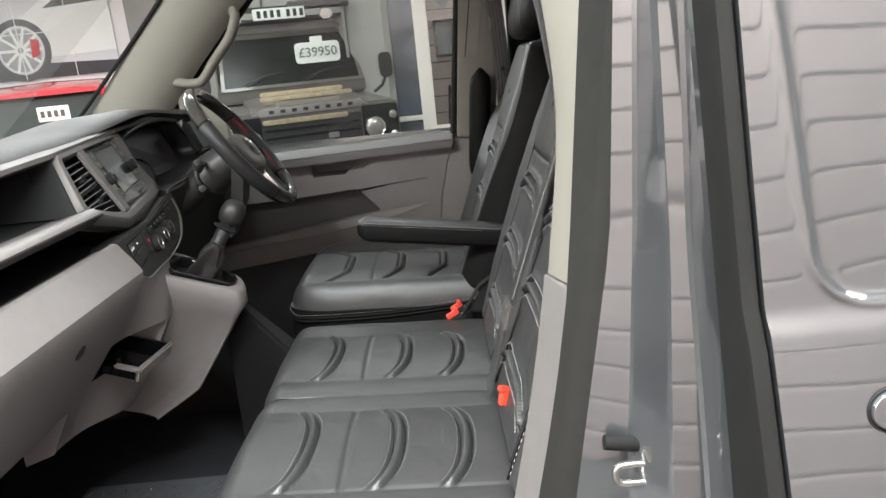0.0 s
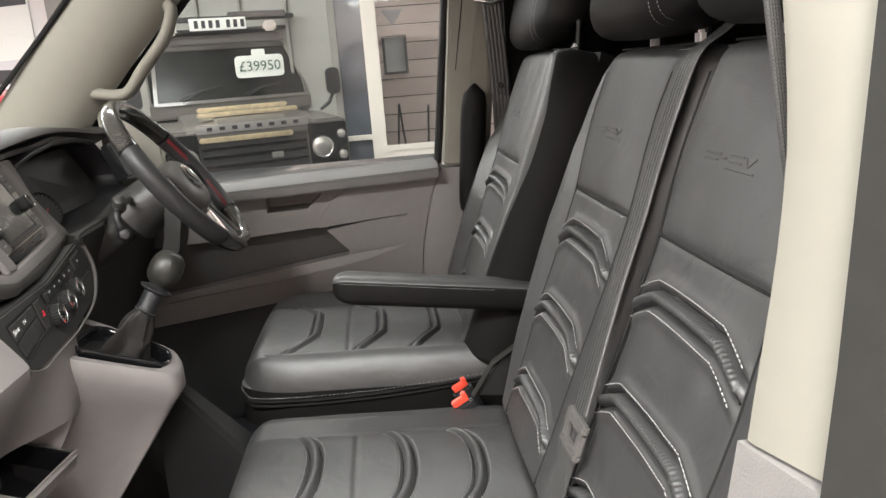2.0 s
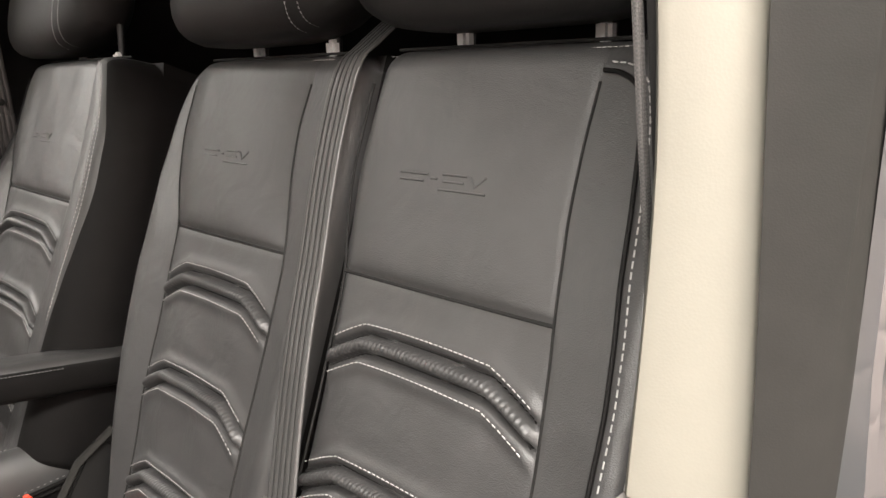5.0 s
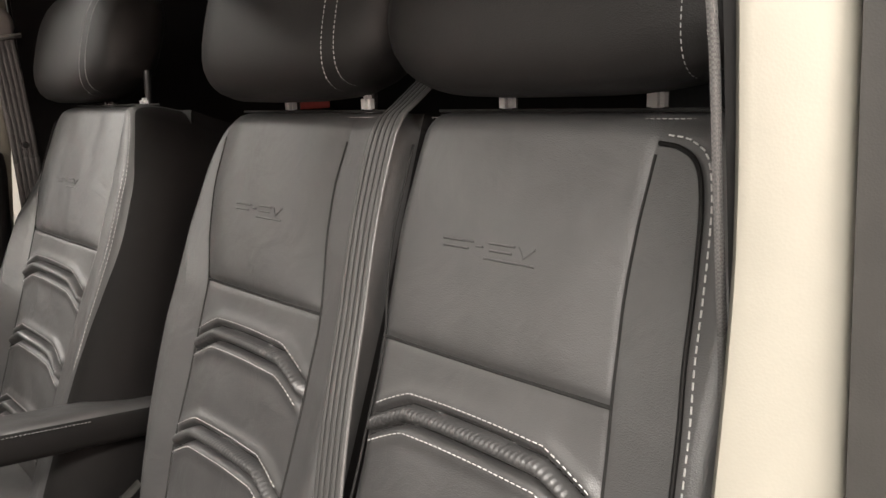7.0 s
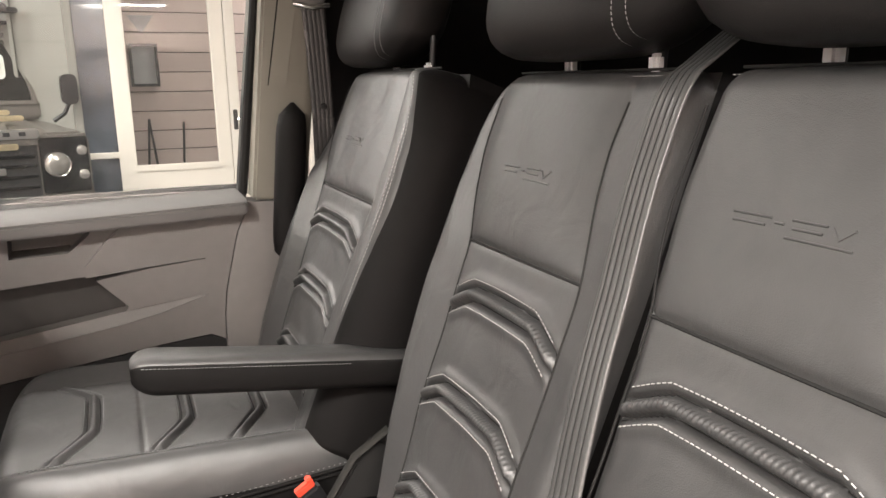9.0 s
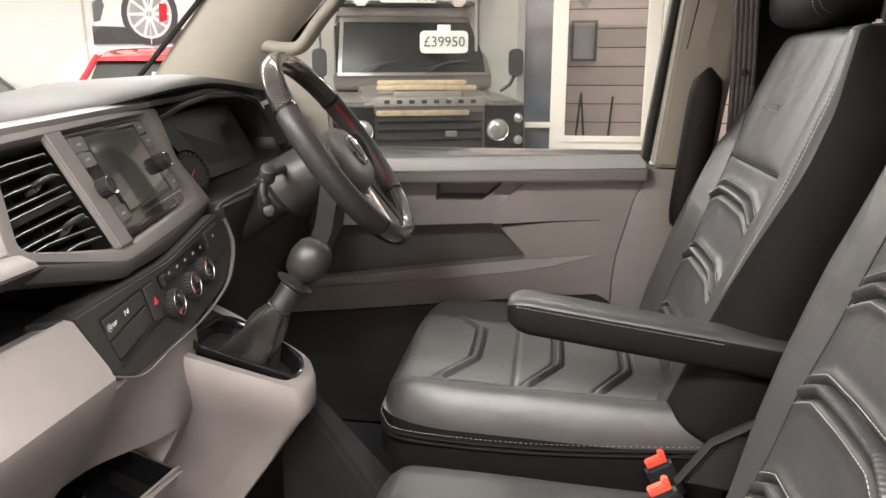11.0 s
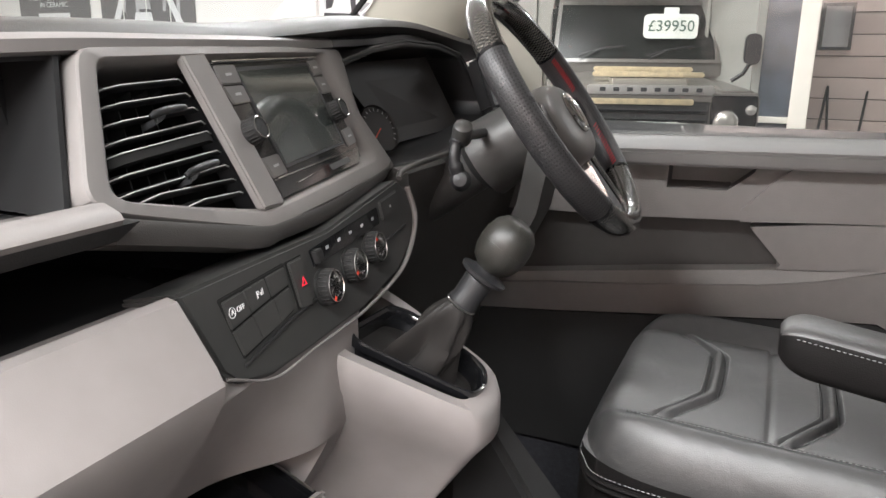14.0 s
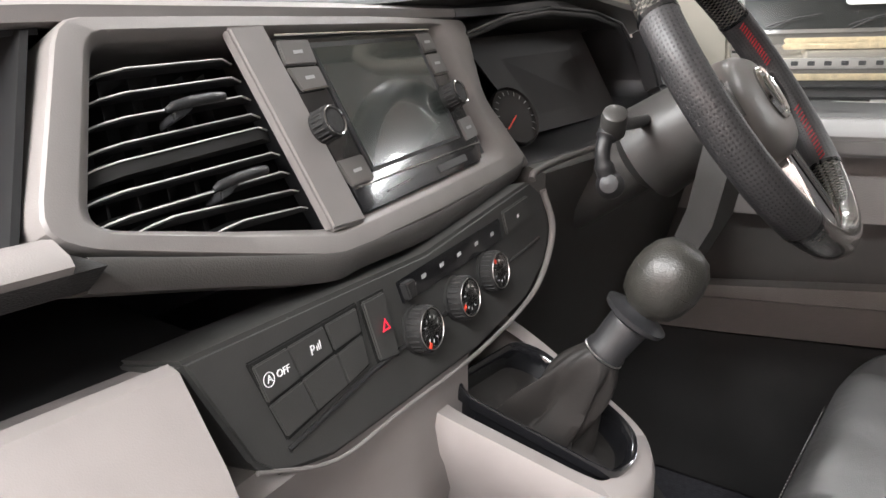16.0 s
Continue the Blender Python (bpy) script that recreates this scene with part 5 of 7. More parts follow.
part("divider_bar", plate(fa, [(-0.064, 1.366), (-0.030, 1.368), (-0.002, 1.236), (-0.039, 1.238)], -0.004, 0.005, 0.002), DASH_RAIL, dash, "satin grey divider bar")
part("radio_face", plate(fa, [(-0.030, 1.360), (0.195, 1.362), (0.210, 1.262), (0.203, 1.247), (0.000, 1.241)], -0.004, 0.002, 0.002), GLOSS_BLACK, radio, "gloss black radio face")
part("screen", plate(fa, [(0.014, 1.352), (0.162, 1.355), (0.171, 1.272), (0.030, 1.267)], 0.002, 0.0035, 0.001), SCREEN, radio, "dark switched-off display")
part("screen_rim", ringed([fa(y, z, 0.004) for y, z in ((0.011, 1.355), (0.165, 1.358), (0.174, 1.270), (0.027, 1.264))], [fa(y, z, 0.003) for y, z in ((0.014, 1.352), (0.162, 1.355), (0.171, 1.272), (0.030, 1.267))],
                          [fa(y, z, 0.0) for y, z in ((0.011, 1.355), (0.165, 1.358), (0.174, 1.270), (0.027, 1.264))], [fa(y, z, 0.0) for y, z in ((0.014, 1.352), (0.162, 1.355), (0.171, 1.272), (0.030, 1.267))]), DASH_BLACK, radio)
part("chrome_line", tube([fa(-0.022, 1.361, 0.003), fa(0.193, 1.364, 0.003)], 0.0009, 6), CHROME, radio)
part("chrome_line", tube([fa(0.004, 1.2575, 0.003), fa(0.208, 1.262, 0.003)], 0.0010, 6), CHROME, radio)
part("disc_slot", tube([fa(0.038, 1.249, 0.003), fa(0.072, 1.2515, 0.003)], 0.0007, 6), CHROME, radio)
part("key_line", tube([fa(-0.0150, 1.3238, 0.0042), fa(0.0135, 1.3248, 0.0042)], 0.0006, 6), CHROME, radio)
part("key_line", tube([fa(0.172, 1.3243, 0.0042), fa(0.198, 1.3253, 0.0042)], 0.0006, 6), CHROME, radio)
part("card_slot", plate(fa, [(0.118, 1.2545), (0.172, 1.2565), (0.173, 1.2505), (0.120, 1.2485)], 0.0018, 0.0030, 0.0008), DASH_PANEL, radio)
for quad in (((-0.0215, 1.3572), (0.0115, 1.3575), (0.0120, 1.3408), (-0.0225, 1.3408)), ((-0.0220, 1.3395), (0.0115, 1.3395), (0.0140, 1.3250), (-0.0150, 1.3240)), ((-0.009, 1.277), (0.022, 1.2775), (0.026, 1.2595), (-0.002, 1.2585)),
             ((0.167, 1.360), (0.191, 1.361), (0.194, 1.3455), (0.169, 1.344)), ((0.170, 1.342), (0.195, 1.343), (0.199, 1.326), (0.172, 1.325)), ((0.181, 1.284), (0.207, 1.286), (0.210, 1.268), (0.184, 1.266))):
    b = part("button", plate(fa, quad, 0.0, 0.0042, 0.001), RADIO_GREY, radio)
    cy, cz = sum(q[0] for q in quad) / 4, sum(q[1] for q in quad) / 4
    part("button_mark", plate(fa, [(cy - 0.005, cz - 0.0012), (cy + 0.005, cz - 0.0008), (cy + 0.005, cz + 0.0014), (cy - 0.005, cz + 0.001)], 0.0042, 0.0045), RADIO_MARK, b)
for ky, kz in ((-0.0135, 1.299), (0.1780, 1.3035)):
    m = plane_matrix(FA, ky, kz)
    k = part("knob", turned([(0.0125, 0.0), (0.0125, 0.004), (0.0112, 0.006), (0.0112, 0.017), (0.0102, 0.019), (0.0085, 0.0185)], m, 26), RUBBER, radio, "knurled black knob")
    part("knob_ring", turned([(0.0085, 0.0180), (0.0102, 0.0195), (0.0108, 0.019), (0.0104, 0.0175)], m, 26), CHROME, k)
    part("knob_cap", turned([(0.0088, 0.017), (0.008, 0.0186), (0.0, 0.0188)], m, 22), DASH_DARK, k)
    for i in range(20):
        a = 2 * math.pi * i / 20
        part("grip_rib", box(0.0113 * math.cos(a), 0.0113 * math.sin(a), 0.0115, 0.0012, 0.0012, 0.0095, 0.0002, m, 1), DASH_DARK, k)

# climate panel
c_out = [(-0.180, 1.209), (-0.10, 1.207), (0.05, 1.203), (0.15, 1.212), (0.250, 1.221), (0.275, 1.205), (0.283, 1.170), (0.255, 1.140), (0.205, 1.120), (0.10, 1.110), (-0.02, 1.112), (-0.09, 1.114), (-0.135, 1.126), (-0.150, 1.140)]
clim = part("climate_panel", plate(cl, c_out, -0.05, 0.002, 0.003), DASH_PANEL, dash, "black heater panel with three dials")
edge_pts = [cl(y, z, 0.003) for y, z in [(-0.150, 1.136), (-0.09, 1.112), (-0.02, 1.110), (0.10, 1.108), (0.205, 1.118), (0.257, 1.139), (0.286, 1.170), (0.277, 1.207)]]
edge_line_pts = smooth_line(edge_pts, 6)
part("panel_edge", tube(edge_line_pts, [0.0014 + 0.0022 * ease(i / len(edge_line_pts) * 1.6 - 0.4) for i in range(len(edge_line_pts))], 8), DASH_RAIL, clim, "satin grey edge")
sw = [[(-0.138, 1.190), (-0.1105, 1.1905), (-0.1052, 1.1705), (-0.1325, 1.1675)], [(-0.110, 1.1905), (-0.078, 1.1915), (-0.074, 1.174), (-0.105, 1.1708)], [(-0.076, 1.1915), (-0.045, 1.192), (-0.044, 1.176), (-0.072, 1.174)],
      [(-0.1318, 1.1655), (-0.1046, 1.1685), (-0.0978, 1.147), (-0.124, 1.144)], [(-0.104, 1.1687), (-0.0715, 1.172), (-0.0667, 1.150), (-0.0971, 1.147)], [(-0.071, 1.1712), (-0.044, 1.174), (-0.043, 1.154), (-0.066, 1.150)]]
part("switch_recess", plate(cl, [(-0.141, 1.193), (-0.042, 1.195), (-0.041, 1.152), (-0.124, 1.141)], 0.0015, 0.0035, 0.001), RUBBER, clim)
marks = ["A  OFF", "P", "", "", "", ""]
for quad, words in zip(sw, marks):
    b = part("switch", plate(cl, quad, 0.002, 0.0050, 0.0008), DASH_PANEL, clim)
    if words:
        cy, cz = sum(q[0] for q in quad) / 4, sum(q[1] for q in quad) / 4
        mk = plane_matrix(CL, cy, cz, 0.0053)
        text("switch_mark", words, mk, 0.0085 if words == "P" else 0.0062, WHITE_MARK, b, 0.0002)
        if words == "P":
            for q in range(3):
                part("signal_bar", box(0.0038 + 0.0016 * q, 0.0006 * q, 0.0001, 0.0008, 0.0030 + 0.0012 * q, 0.0004, 0.0001, mk, 1), WHITE_MARK, b)
        else:
            ring = [[mk @ (Vector((-0.0080, 0, h)) + Vector((r * math.cos(q * 0.314), r * math.sin(q * 0.314), 0))) for q in range(20)] for r, h in ((0.0043, 0.0003), (0.0038, 0.0003), (0.0043, 0), (0.0038, 0))]
            part("ring_mark", ringed(*ring), WHITE_MARK, b)
part("hazard_gap", plate(cl, [(-0.040, 1.1945), (-0.0115, 1.1945), (-0.0075, 1.146), (-0.0325, 1.150)], 0.0015, 0.0027), RUBBER, clim)
hz = part("hazard_switch", plate(cl, [(-0.038, 1.193), (-0.013, 1.193), (-0.009, 1.147), (-0.0310, 1.151)], 0.002, 0.0052, 0.0012), DASH_PANEL, clim, "hazard switch with a lit red triangle")
mz = plane_matrix(CL, -0.0205, 1.172, 0.0063)
tri_o, tri_i = [(-0.0048, -0.0036), (0.0048, -0.0036), (0.0, 0.0048)], [(-0.0029, -0.0025), (0.0029, -0.0025), (0.0, 0.0024)]
part("hazard_triangle", ringed([mz @ Vector((x, y, 0.0004)) for x, y in tri_o], [mz @ Vector((x, y, 0.0004)) for x, y in tri_i], [mz @ Vector((x, y, 0)) for x, y in tri_o], [mz @ Vector((x, y, 0)) for x, y in tri_i]), RED_MARK, hz, "lit red triangle")
part("slider_recess", plate(cl, [(0.004, 1.194), (0.172, 1.202), (0.171, 1.183), (0.008, 1.177)], 0.0015, 0.004, 0.001), GLOSS_BLACK, clim)
part("slider_knob", plate(cl, [(0.006, 1.192), (0.018, 1.1925), (0.019, 1.180), (0.009, 1.1795)], 0.003, 0.010, 0.001), DASH_DARK, clim)
for sy in (0.035, 0.062, 0.090, 0.120, 0.150):
    part("slider_mark", plate(cl, [(sy, 1.189 + sy * 0.03), (sy + 0.006, 1.1895 + sy * 0.03), (sy + 0.006, 1.1865 + sy * 0.03), (sy, 1.186 + sy * 0.03)], 0.004, 0.0043), RADIO_MARK, clim)
part("blank_switch", plate(cl, [(0.178, 1.206), (0.236, 1.210), (0.238, 1.188), (0.181, 1.184)], 0.001, 0.005, 0.0015), DASH_PANEL, clim)
part("blank_mark", plate(cl, [(0.205, 1.1975), (0.209, 1.198), (0.209, 1.195), (0.205, 1.1945)], 0.005, 0.0053), WHITE_MARK, clim)
part("panel_crease", tube([cl(-0.124, 1.136, 0.002), cl(-0.04, 1.148, 0.003), cl(0.02, 1.150, 0.002), cl(0.25, 1.165, 0.002)], 0.0018, 6), DASH_DARK, clim)
for i, (dy, dz) in enumerate(((0.0185, 1.1555), (0.0785, 1.1595), (0.135, 1.1645))):
    m = plane_matrix(CL, dy, dz)
    d = part("dial", turned([(0.0180, 0.0), (0.0180, 0.004), (0.0168, 0.005), (0.0166, 0.015), (0.0156, 0.0165), (0.0138, 0.0160)], m, 32), RUBBER, clim, "black heater dial with a chrome rim")
    part("dial_rim", turned([(0.0146, 0.0158), (0.0149, 0.0169), (0.0153, 0.0168), (0.0155, 0.0160)], m, 32), SATIN, d)
    part("dial_face", turned([(0.0146, 0.0145), (0.0140, 0.0160), (0.0, 0.0160)], m, 28), GLOSS_BLACK, d)
    a0 = (4.2, 3.6, 2.2)[i]
    part("dial_pointer", box(0.0125, 0, 0.0163, 0.0050, 0.0034, 0.0010, 0.0004, m @ pose(0, 0, 0, 0, 0, math.degrees(a0))), RED_PLASTIC, d, "red pointer")
    for q in range(9):
        a = 0.3 + q * 0.62
        part("dial_mark", box(0.0090, 0, 0.0162, 0.0024, 0.0009, 0.0005, 0.0001, m @ pose(0, 0, 0, 0, 0, math.degrees(a)), 1), RADIO_MARK, d)
    for q in range(24):
        a = 2 * math.pi * q / 24
        part("grip_rib", box(0.0168 * math.cos(a), 0.0168 * math.sin(a), 0.010, 0.0012, 0.0012, 0.009, 0.0003, m, 1), DASH_DARK, d)

# dial hood and instruments
hood_i = [(0.277, 1.240), (0.262, 1.335), (0.276, 1.354), (0.345, 1.371), (0.45, 1.380), (0.575, 1.377), (0.655, 1.364), (0.700, 1.290), (0.688, 1.266), (0.56, 1.244), (0.40, 1.230), (0.300, 1.230)]
hood_o = [(0.270, 1.238), (0.256, 1.337), (0.271, 1.361), (0.343, 1.379), (0.45, 1.389), (0.58, 1.386), (0.664, 1.371), (0.712, 1.290), (0.696, 1.258), (0.56, 1.236), (0.40, 1.222), (0.295, 1.222)]
hx = lambda y, z, d: Vector((-0.715 - 0.42 * (z - 1.24) - 0.06 * max(0, y - 0.3) - 0.020 * (1 - ease((y - 0.25) / 0.12)) + d, y, z))
hood = part("dial_hood", bevel(ringed([hx(y, z, 0) for y, z in hood_o], [hx(y, z, -0.004) for y, z in hood_i], [hx(y, z, -0.13) for y, z in hood_o], [hx(y, z, -0.13) for y, z in hood_i]), 0.002, 1), DASH_BLACK, dash, "black hood round the dials", 50)
part("hood_rim", tube([hx(y, z, 0.001) for y, z in hood_o[2:8]], 0.002, 8), DASH_PANEL, hood)
back = [hx(y, z, -0.10) for y, z in hood_i]
part("dial_board", solid(back, [p + Vector((-0.01, 0, 0)) for p in back]), RECESS_BLACK, hood)
part("dial_lens", solid([Vector((-0.80, 0.43, 1.240)), Vector((-0.78, 0.64, 1.250)), Vector((-0.835, 0.62, 1.365)), Vector((-0.845, 0.345, 1.355))], [Vector((-0.803, 0.43, 1.240)), Vector((-0.783, 0.64, 1.250)), Vector((-0.838, 0.62, 1.365)), Vector((-0.848, 0.345, 1.355))]), LENS_DARK, hood, "tilted dark instrument lens")
for gx, gy in ((-0.788, 0.372), (-0.80, 0.60)):
    gm = frame_at((gx, gy, 1.268), (0.86, -0.15, 0.48))
    g = part("gauge", turned([(0.036, -0.004), (0.036, 0.003), (0.0348, 0.0042), (0.0335, 0.001), (0.0, 0.001)], gm, 32), LENS_DARK, hood, "round gauge with white ticks")
    for q in range(15):
        a = radians(-40 + q * 18)
        part("tick", box(0.0285, 0, 0.0022, 0.0045, 0.0009, 0.0006, 0.0001, gm @ pose(0, 0, 0, 0, 0, math.degrees(a)), 1), RADIO_MARK, g)
    part("needle", box(0.014, 0, 0.004, 0.026, 0.0016, 0.001, 0.0003, gm @ pose(0, 0, 0, 0, 0, 215)), RED_PLASTIC, g, "red needle")
part("cowl_lip", tube(smooth_line([(-0.696, 0.256, 1.222), (-0.698, 0.268, 1.228), (-0.700, 0.322, 1.232), (-0.700, 0.398, 1.234), (-0.706, 0.50, 1.236)], 6), 0.0038, 10), ROLL, dash, "grey lip under the dials")
# panel below the dials, column shroud and knee panel
strip_y([(-0.72, 1.228), (-0.70, 1.222), (-0.70, 1.205), (-0.72, 1.16), (-0.76, 1.02), (-0.80, 0.84), (-0.90, 0.80), (-0.95, 1.2)], [0.29 + 0.52 * i / 10 for i in range(11)], DASH_TOP, "knee_panel", "black knee panel under the wheel")
side_vent = part("side_vent", box(0, 0, 0, 0.03, 0.10, 0.09, 0.006, pose(-0.745, 0.708, 1.318, 0, -22, -8)), DASH_BLACK, dash, "driver side air vent")
for q in range(5):
    part("slat", box(0, 0, 0, 0.01, 0.08, 0.003, 0.0008, pose(-0.728 - 0.007 * q, 0.708, 1.289 + 0.016 * q, 0, -22, -8)), SATIN if q == 2 else DASH_RAIL, side_vent)
for q in range(4):
    part("slat_gap", box(0, 0, 0, 0.01, 0.078, 0.0085, 0.001, pose(-0.7305 - 0.007 * q, 0.708, 1.297 + 0.016 * q, 0, -22, -8)), DASH_BLACK, side_vent)

# ---- gear lever ----
gear = thing("gear_lever", "black gear lever with a leather boot on a grey console", "gear lever", (-0.59, 0.12, 0.9))


def gp(x, y, d=0.0):
    return Vector((x, y, 1.05 - 0.50 * (x + 0.60) - 0.05 * (y - 0.12))) + Vector((0.50, 0.05, 1)).normalized() * d


out_pl = [(-0.715, 0.038), (-0.667, 0.031), (-0.540, 0.092), (-0.522, 0.106), (-0.522, 0.154), (-0.536, 0.192), (-0.560, 0.207), (-0.672, 0.215), (-0.735, 0.205)]
rim_pl = [(-0.668, 0.078), (-0.650, 0.070), (-0.555, 0.110), (-0.538, 0.120), (-0.535, 0.152), (-0.547, 0.182), (-0.566, 0.192), (-0.650, 0.196), (-0.670, 0.178)]
hole = [(x + (-0.606 - x) * 0.10, y + (0.130 - y) * 0.11) for x, y in rim_pl]
n9 = len(out_pl)
steps = [(0.0, 0.0, None), (0.004, -0.012, -0.012), (0.004, -0.04, None), (-0.020, 0.0, 0.965), (-0.062, 0.0, 0.905), (-0.145, 0.0, 0.79), (-0.26, 0.0, 0.72)]
con = [[gp(x + (-0.606 - x) * 0.22, y + (0.130 - y) * 0.22, -0.001) for x, y in soft(out_pl, 0.024, 6)]]
for (dx, drop, zz), tuck in zip(steps, (0.0, -0.002, 0.004, 0.030, 0.060, 0.085, 0.09)):
    ring = []
    for x, y in soft(out_pl, 0.024, 6):
        p = gp(x, y)
        if zz is None or drop:
            ring.append(p + Vector((dx, 0, drop)))
        else:
            ring.append(Vector((max(x + dx, -0.88), y, zz - 0.25 * (x + 0.6) - 0.15 * (y - 0.1))))
        ring[-1].y += tuck * ease((0.15 - y) / 0.10)
    con.append(ring)
console = part("console", loft(con, True, False), DASH_GREY, gear, "warm grey gear console", 60)
rim_s, hole_s = soft(rim_pl, 0.012), soft(hole, 0.010)
frame_ring = [[gp(x, y, d) for x, y in [(a[0] + (b[0] - a[0]) * t, a[1] + (b[1] - a[1]) * t) for a, b in zip(rim_s, hole_s)]] for t, d in ((0.0, -0.004), (0.0, 0.003), (0.12, 0.006), (0.35, 0.0065), (0.8, 0.004), (1.0, 0.0), (1.1, -0.020))]
part("boot_frame", loft(frame_ring, True, False), GLOSS_BLACK, gear, "gloss black boot frame", 50)
axis_lo, axis_hi = Vector((-0.597, 0.122, 1.058)), Vector((-0.521, 0.156, 1.178))
ax = (axis_hi - axis_lo).normalized()
bm_secs = []
m_ax = frame_at(axis_lo, ax, (1, 0, 0))
hole_ring = []
for k in range(72):
    t = k / 72 * n9
    i = int(t)
    a, b = hole[i], hole[(i + 1) % n9]
    hole_ring.append(gp(a[0] + (b[0] - a[0]) * (t - i), a[1] + (b[1] - a[1]) * (t - i), -0.019))
neck = [m_ax @ Vector((0.014 * math.cos(2 * math.pi * k / 72), 0.014 * math.sin(2 * math.pi * k / 72), 0.072)) for k in range(72)]
best = min(range(72), key=lambda q: sum((hole_ring[k] - neck[(k + q) % 72]).length for k in range(72)))
best2 = min(range(72), key=lambda q: sum((hole_ring[k] - neck[(q - k) % 72]).length for k in range(72)))
d1 = sum((hole_ring[k] - neck[(k + best) % 72]).length for k in range(72))
d2 = sum((hole_ring[k] - neck[(best2 - k) % 72]).length for k in range(72))
pair = (lambda k: neck[(k + best) % 72]) if d1 <= d2 else (lambda k: neck[(best2 - k) % 72])
for j in range(33):
    t = j / 32
    row = []
    swell = math.sin(math.pi * t ** 0.8)
    for k in range(72):
        p = hole_ring[k].lerp(pair(k), t ** 1.05)
        out = p - axis_lo - ax * (p - axis_lo).dot(ax)
        a = 2 * math.pi * k / 72
        crease = 0.34 * (abs(math.sin(2.5 * a + 1.4 * t + 0.4)) - 0.6) + 0.16 * math.sin(7 * a - 3.5 * t) * (1 - 0.5 * t) + 0.05 * math.sin(13 * a + 4 * t)
        p = p + out * (crease * swell - 0.46 * ease(t / 0.18) * (1 - ease((t - 0.45) / 0.5))) - ax * (0.012 * math.sin(math.pi * min(1.0, t / 0.45)) if t < 0.45 else 0.0)
        row.append(p)
    bm_secs.append(row)
part("boot", loft(bm_secs), BOOT_LEATHER, gear, "creased black leather boot", 70)
part("lever_sleeve", turned([(0.0135, 0.066), (0.0165, 0.070), (0.0170, 0.074), (0.0155, 0.078), (0.0165, 0.100), (0.0155, 0.108), (0.012, 0.112)], m_ax, 24), DASH_BLACK, gear, "black lever sleeve")
part("sleeve_ring", turned([(0.0166, 0.0690), (0.0176, 0.0700), (0.0166, 0.0710)], m_ax, 28), SATIN, gear, "thin bright sleeve ring")
part("reverse_collar", turned([(0.0165, 0.104), (0.0255, 0.108), (0.0265, 0.112), (0.018, 0.114), (0.013, 0.118)], m_ax, 28), DASH_BLACK, gear, "lift ring for reverse")
knob = part("knob", turned([(0.010, 0.112), (0.014, 0.118), (0.022, 0.124), (0.0260, 0.133), (0.0278, 0.145), (0.0273, 0.156), (0.0240, 0.167), (0.0170, 0.1752), (0.0085, 0.1785), (0.0, 0.179)], m_ax, 36), KNOB, gear, "black leather knob", 70)
part("knob_seam", turned([(0.0274, 0.1465), (0.02795, 0.1470), (0.0274, 0.1475)], m_ax, 36), KNOB, knob)

# ---- steering wheel ----
wheel = thing("steering_wheel", "black leather and carbon steering wheel with red stitching", "steering wheel", (-0.54, 0.45, 1.29))
WC, WR = Vector((-0.551, 0.445, 1.298)), 0.178
wz = Vector((0.815, 0.07, 0.58)).normalized()
wm = frame_at(WC, wz)


def rim_arc(a0, a1, n, r, name, mat, label=""):
    """An arc of the rim from angle a0 to a1, in degrees from the driver's right, turning up."""
    secs = []
    for i in range(n + 1):
        a = radians(a0 + (a1 - a0) * i / n)
        c = wm @ Vector((WR * math.cos(a) * 1.0, WR * math.sin(a), 0))
        rad = (wm.to_3x3() @ Vector((math.cos(a), math.sin(a), 0)))
        secs.append([c + rad * r * 0.86 * math.cos(q) + wm.to_3x3() @ Vector((0, 0, 1)) * r * 1.08 * math.sin(q) for q in [2 * math.pi * k / 20 for k in range(20)]])
    ob = part(name, loft(secs), mat, wheel, label, 60)
    back = (wm.inverted() @ ob.matrix_world)
    layer = ob.data.uv_layers.new(name="rim")
    for f in ob.data.polygons:
        around = []
        for li in f.loop_indices:
            v = back @ ob.data.vertices[ob.data.loops[li].vertex_index].co
            out = math.hypot(v.x, v.y) - WR
            around.append((li, math.atan2(v.y, v.x), (math.atan2(v.z, out) + math.pi / 2) % (2 * math.pi)))
        wide = max(q[2] for q in around) - min(q[2] for q in around) > math.pi
        far = max(q[1] for q in around) - min(q[1] for q in around) > math.pi
        for li, u, v in around:
            layer.data[li].uv = ((u + (2 * math.pi if far and u < 0 else 0)) * WR, (v + (2 * math.pi if wide and v < math.pi else 0)) * r)
    return ob


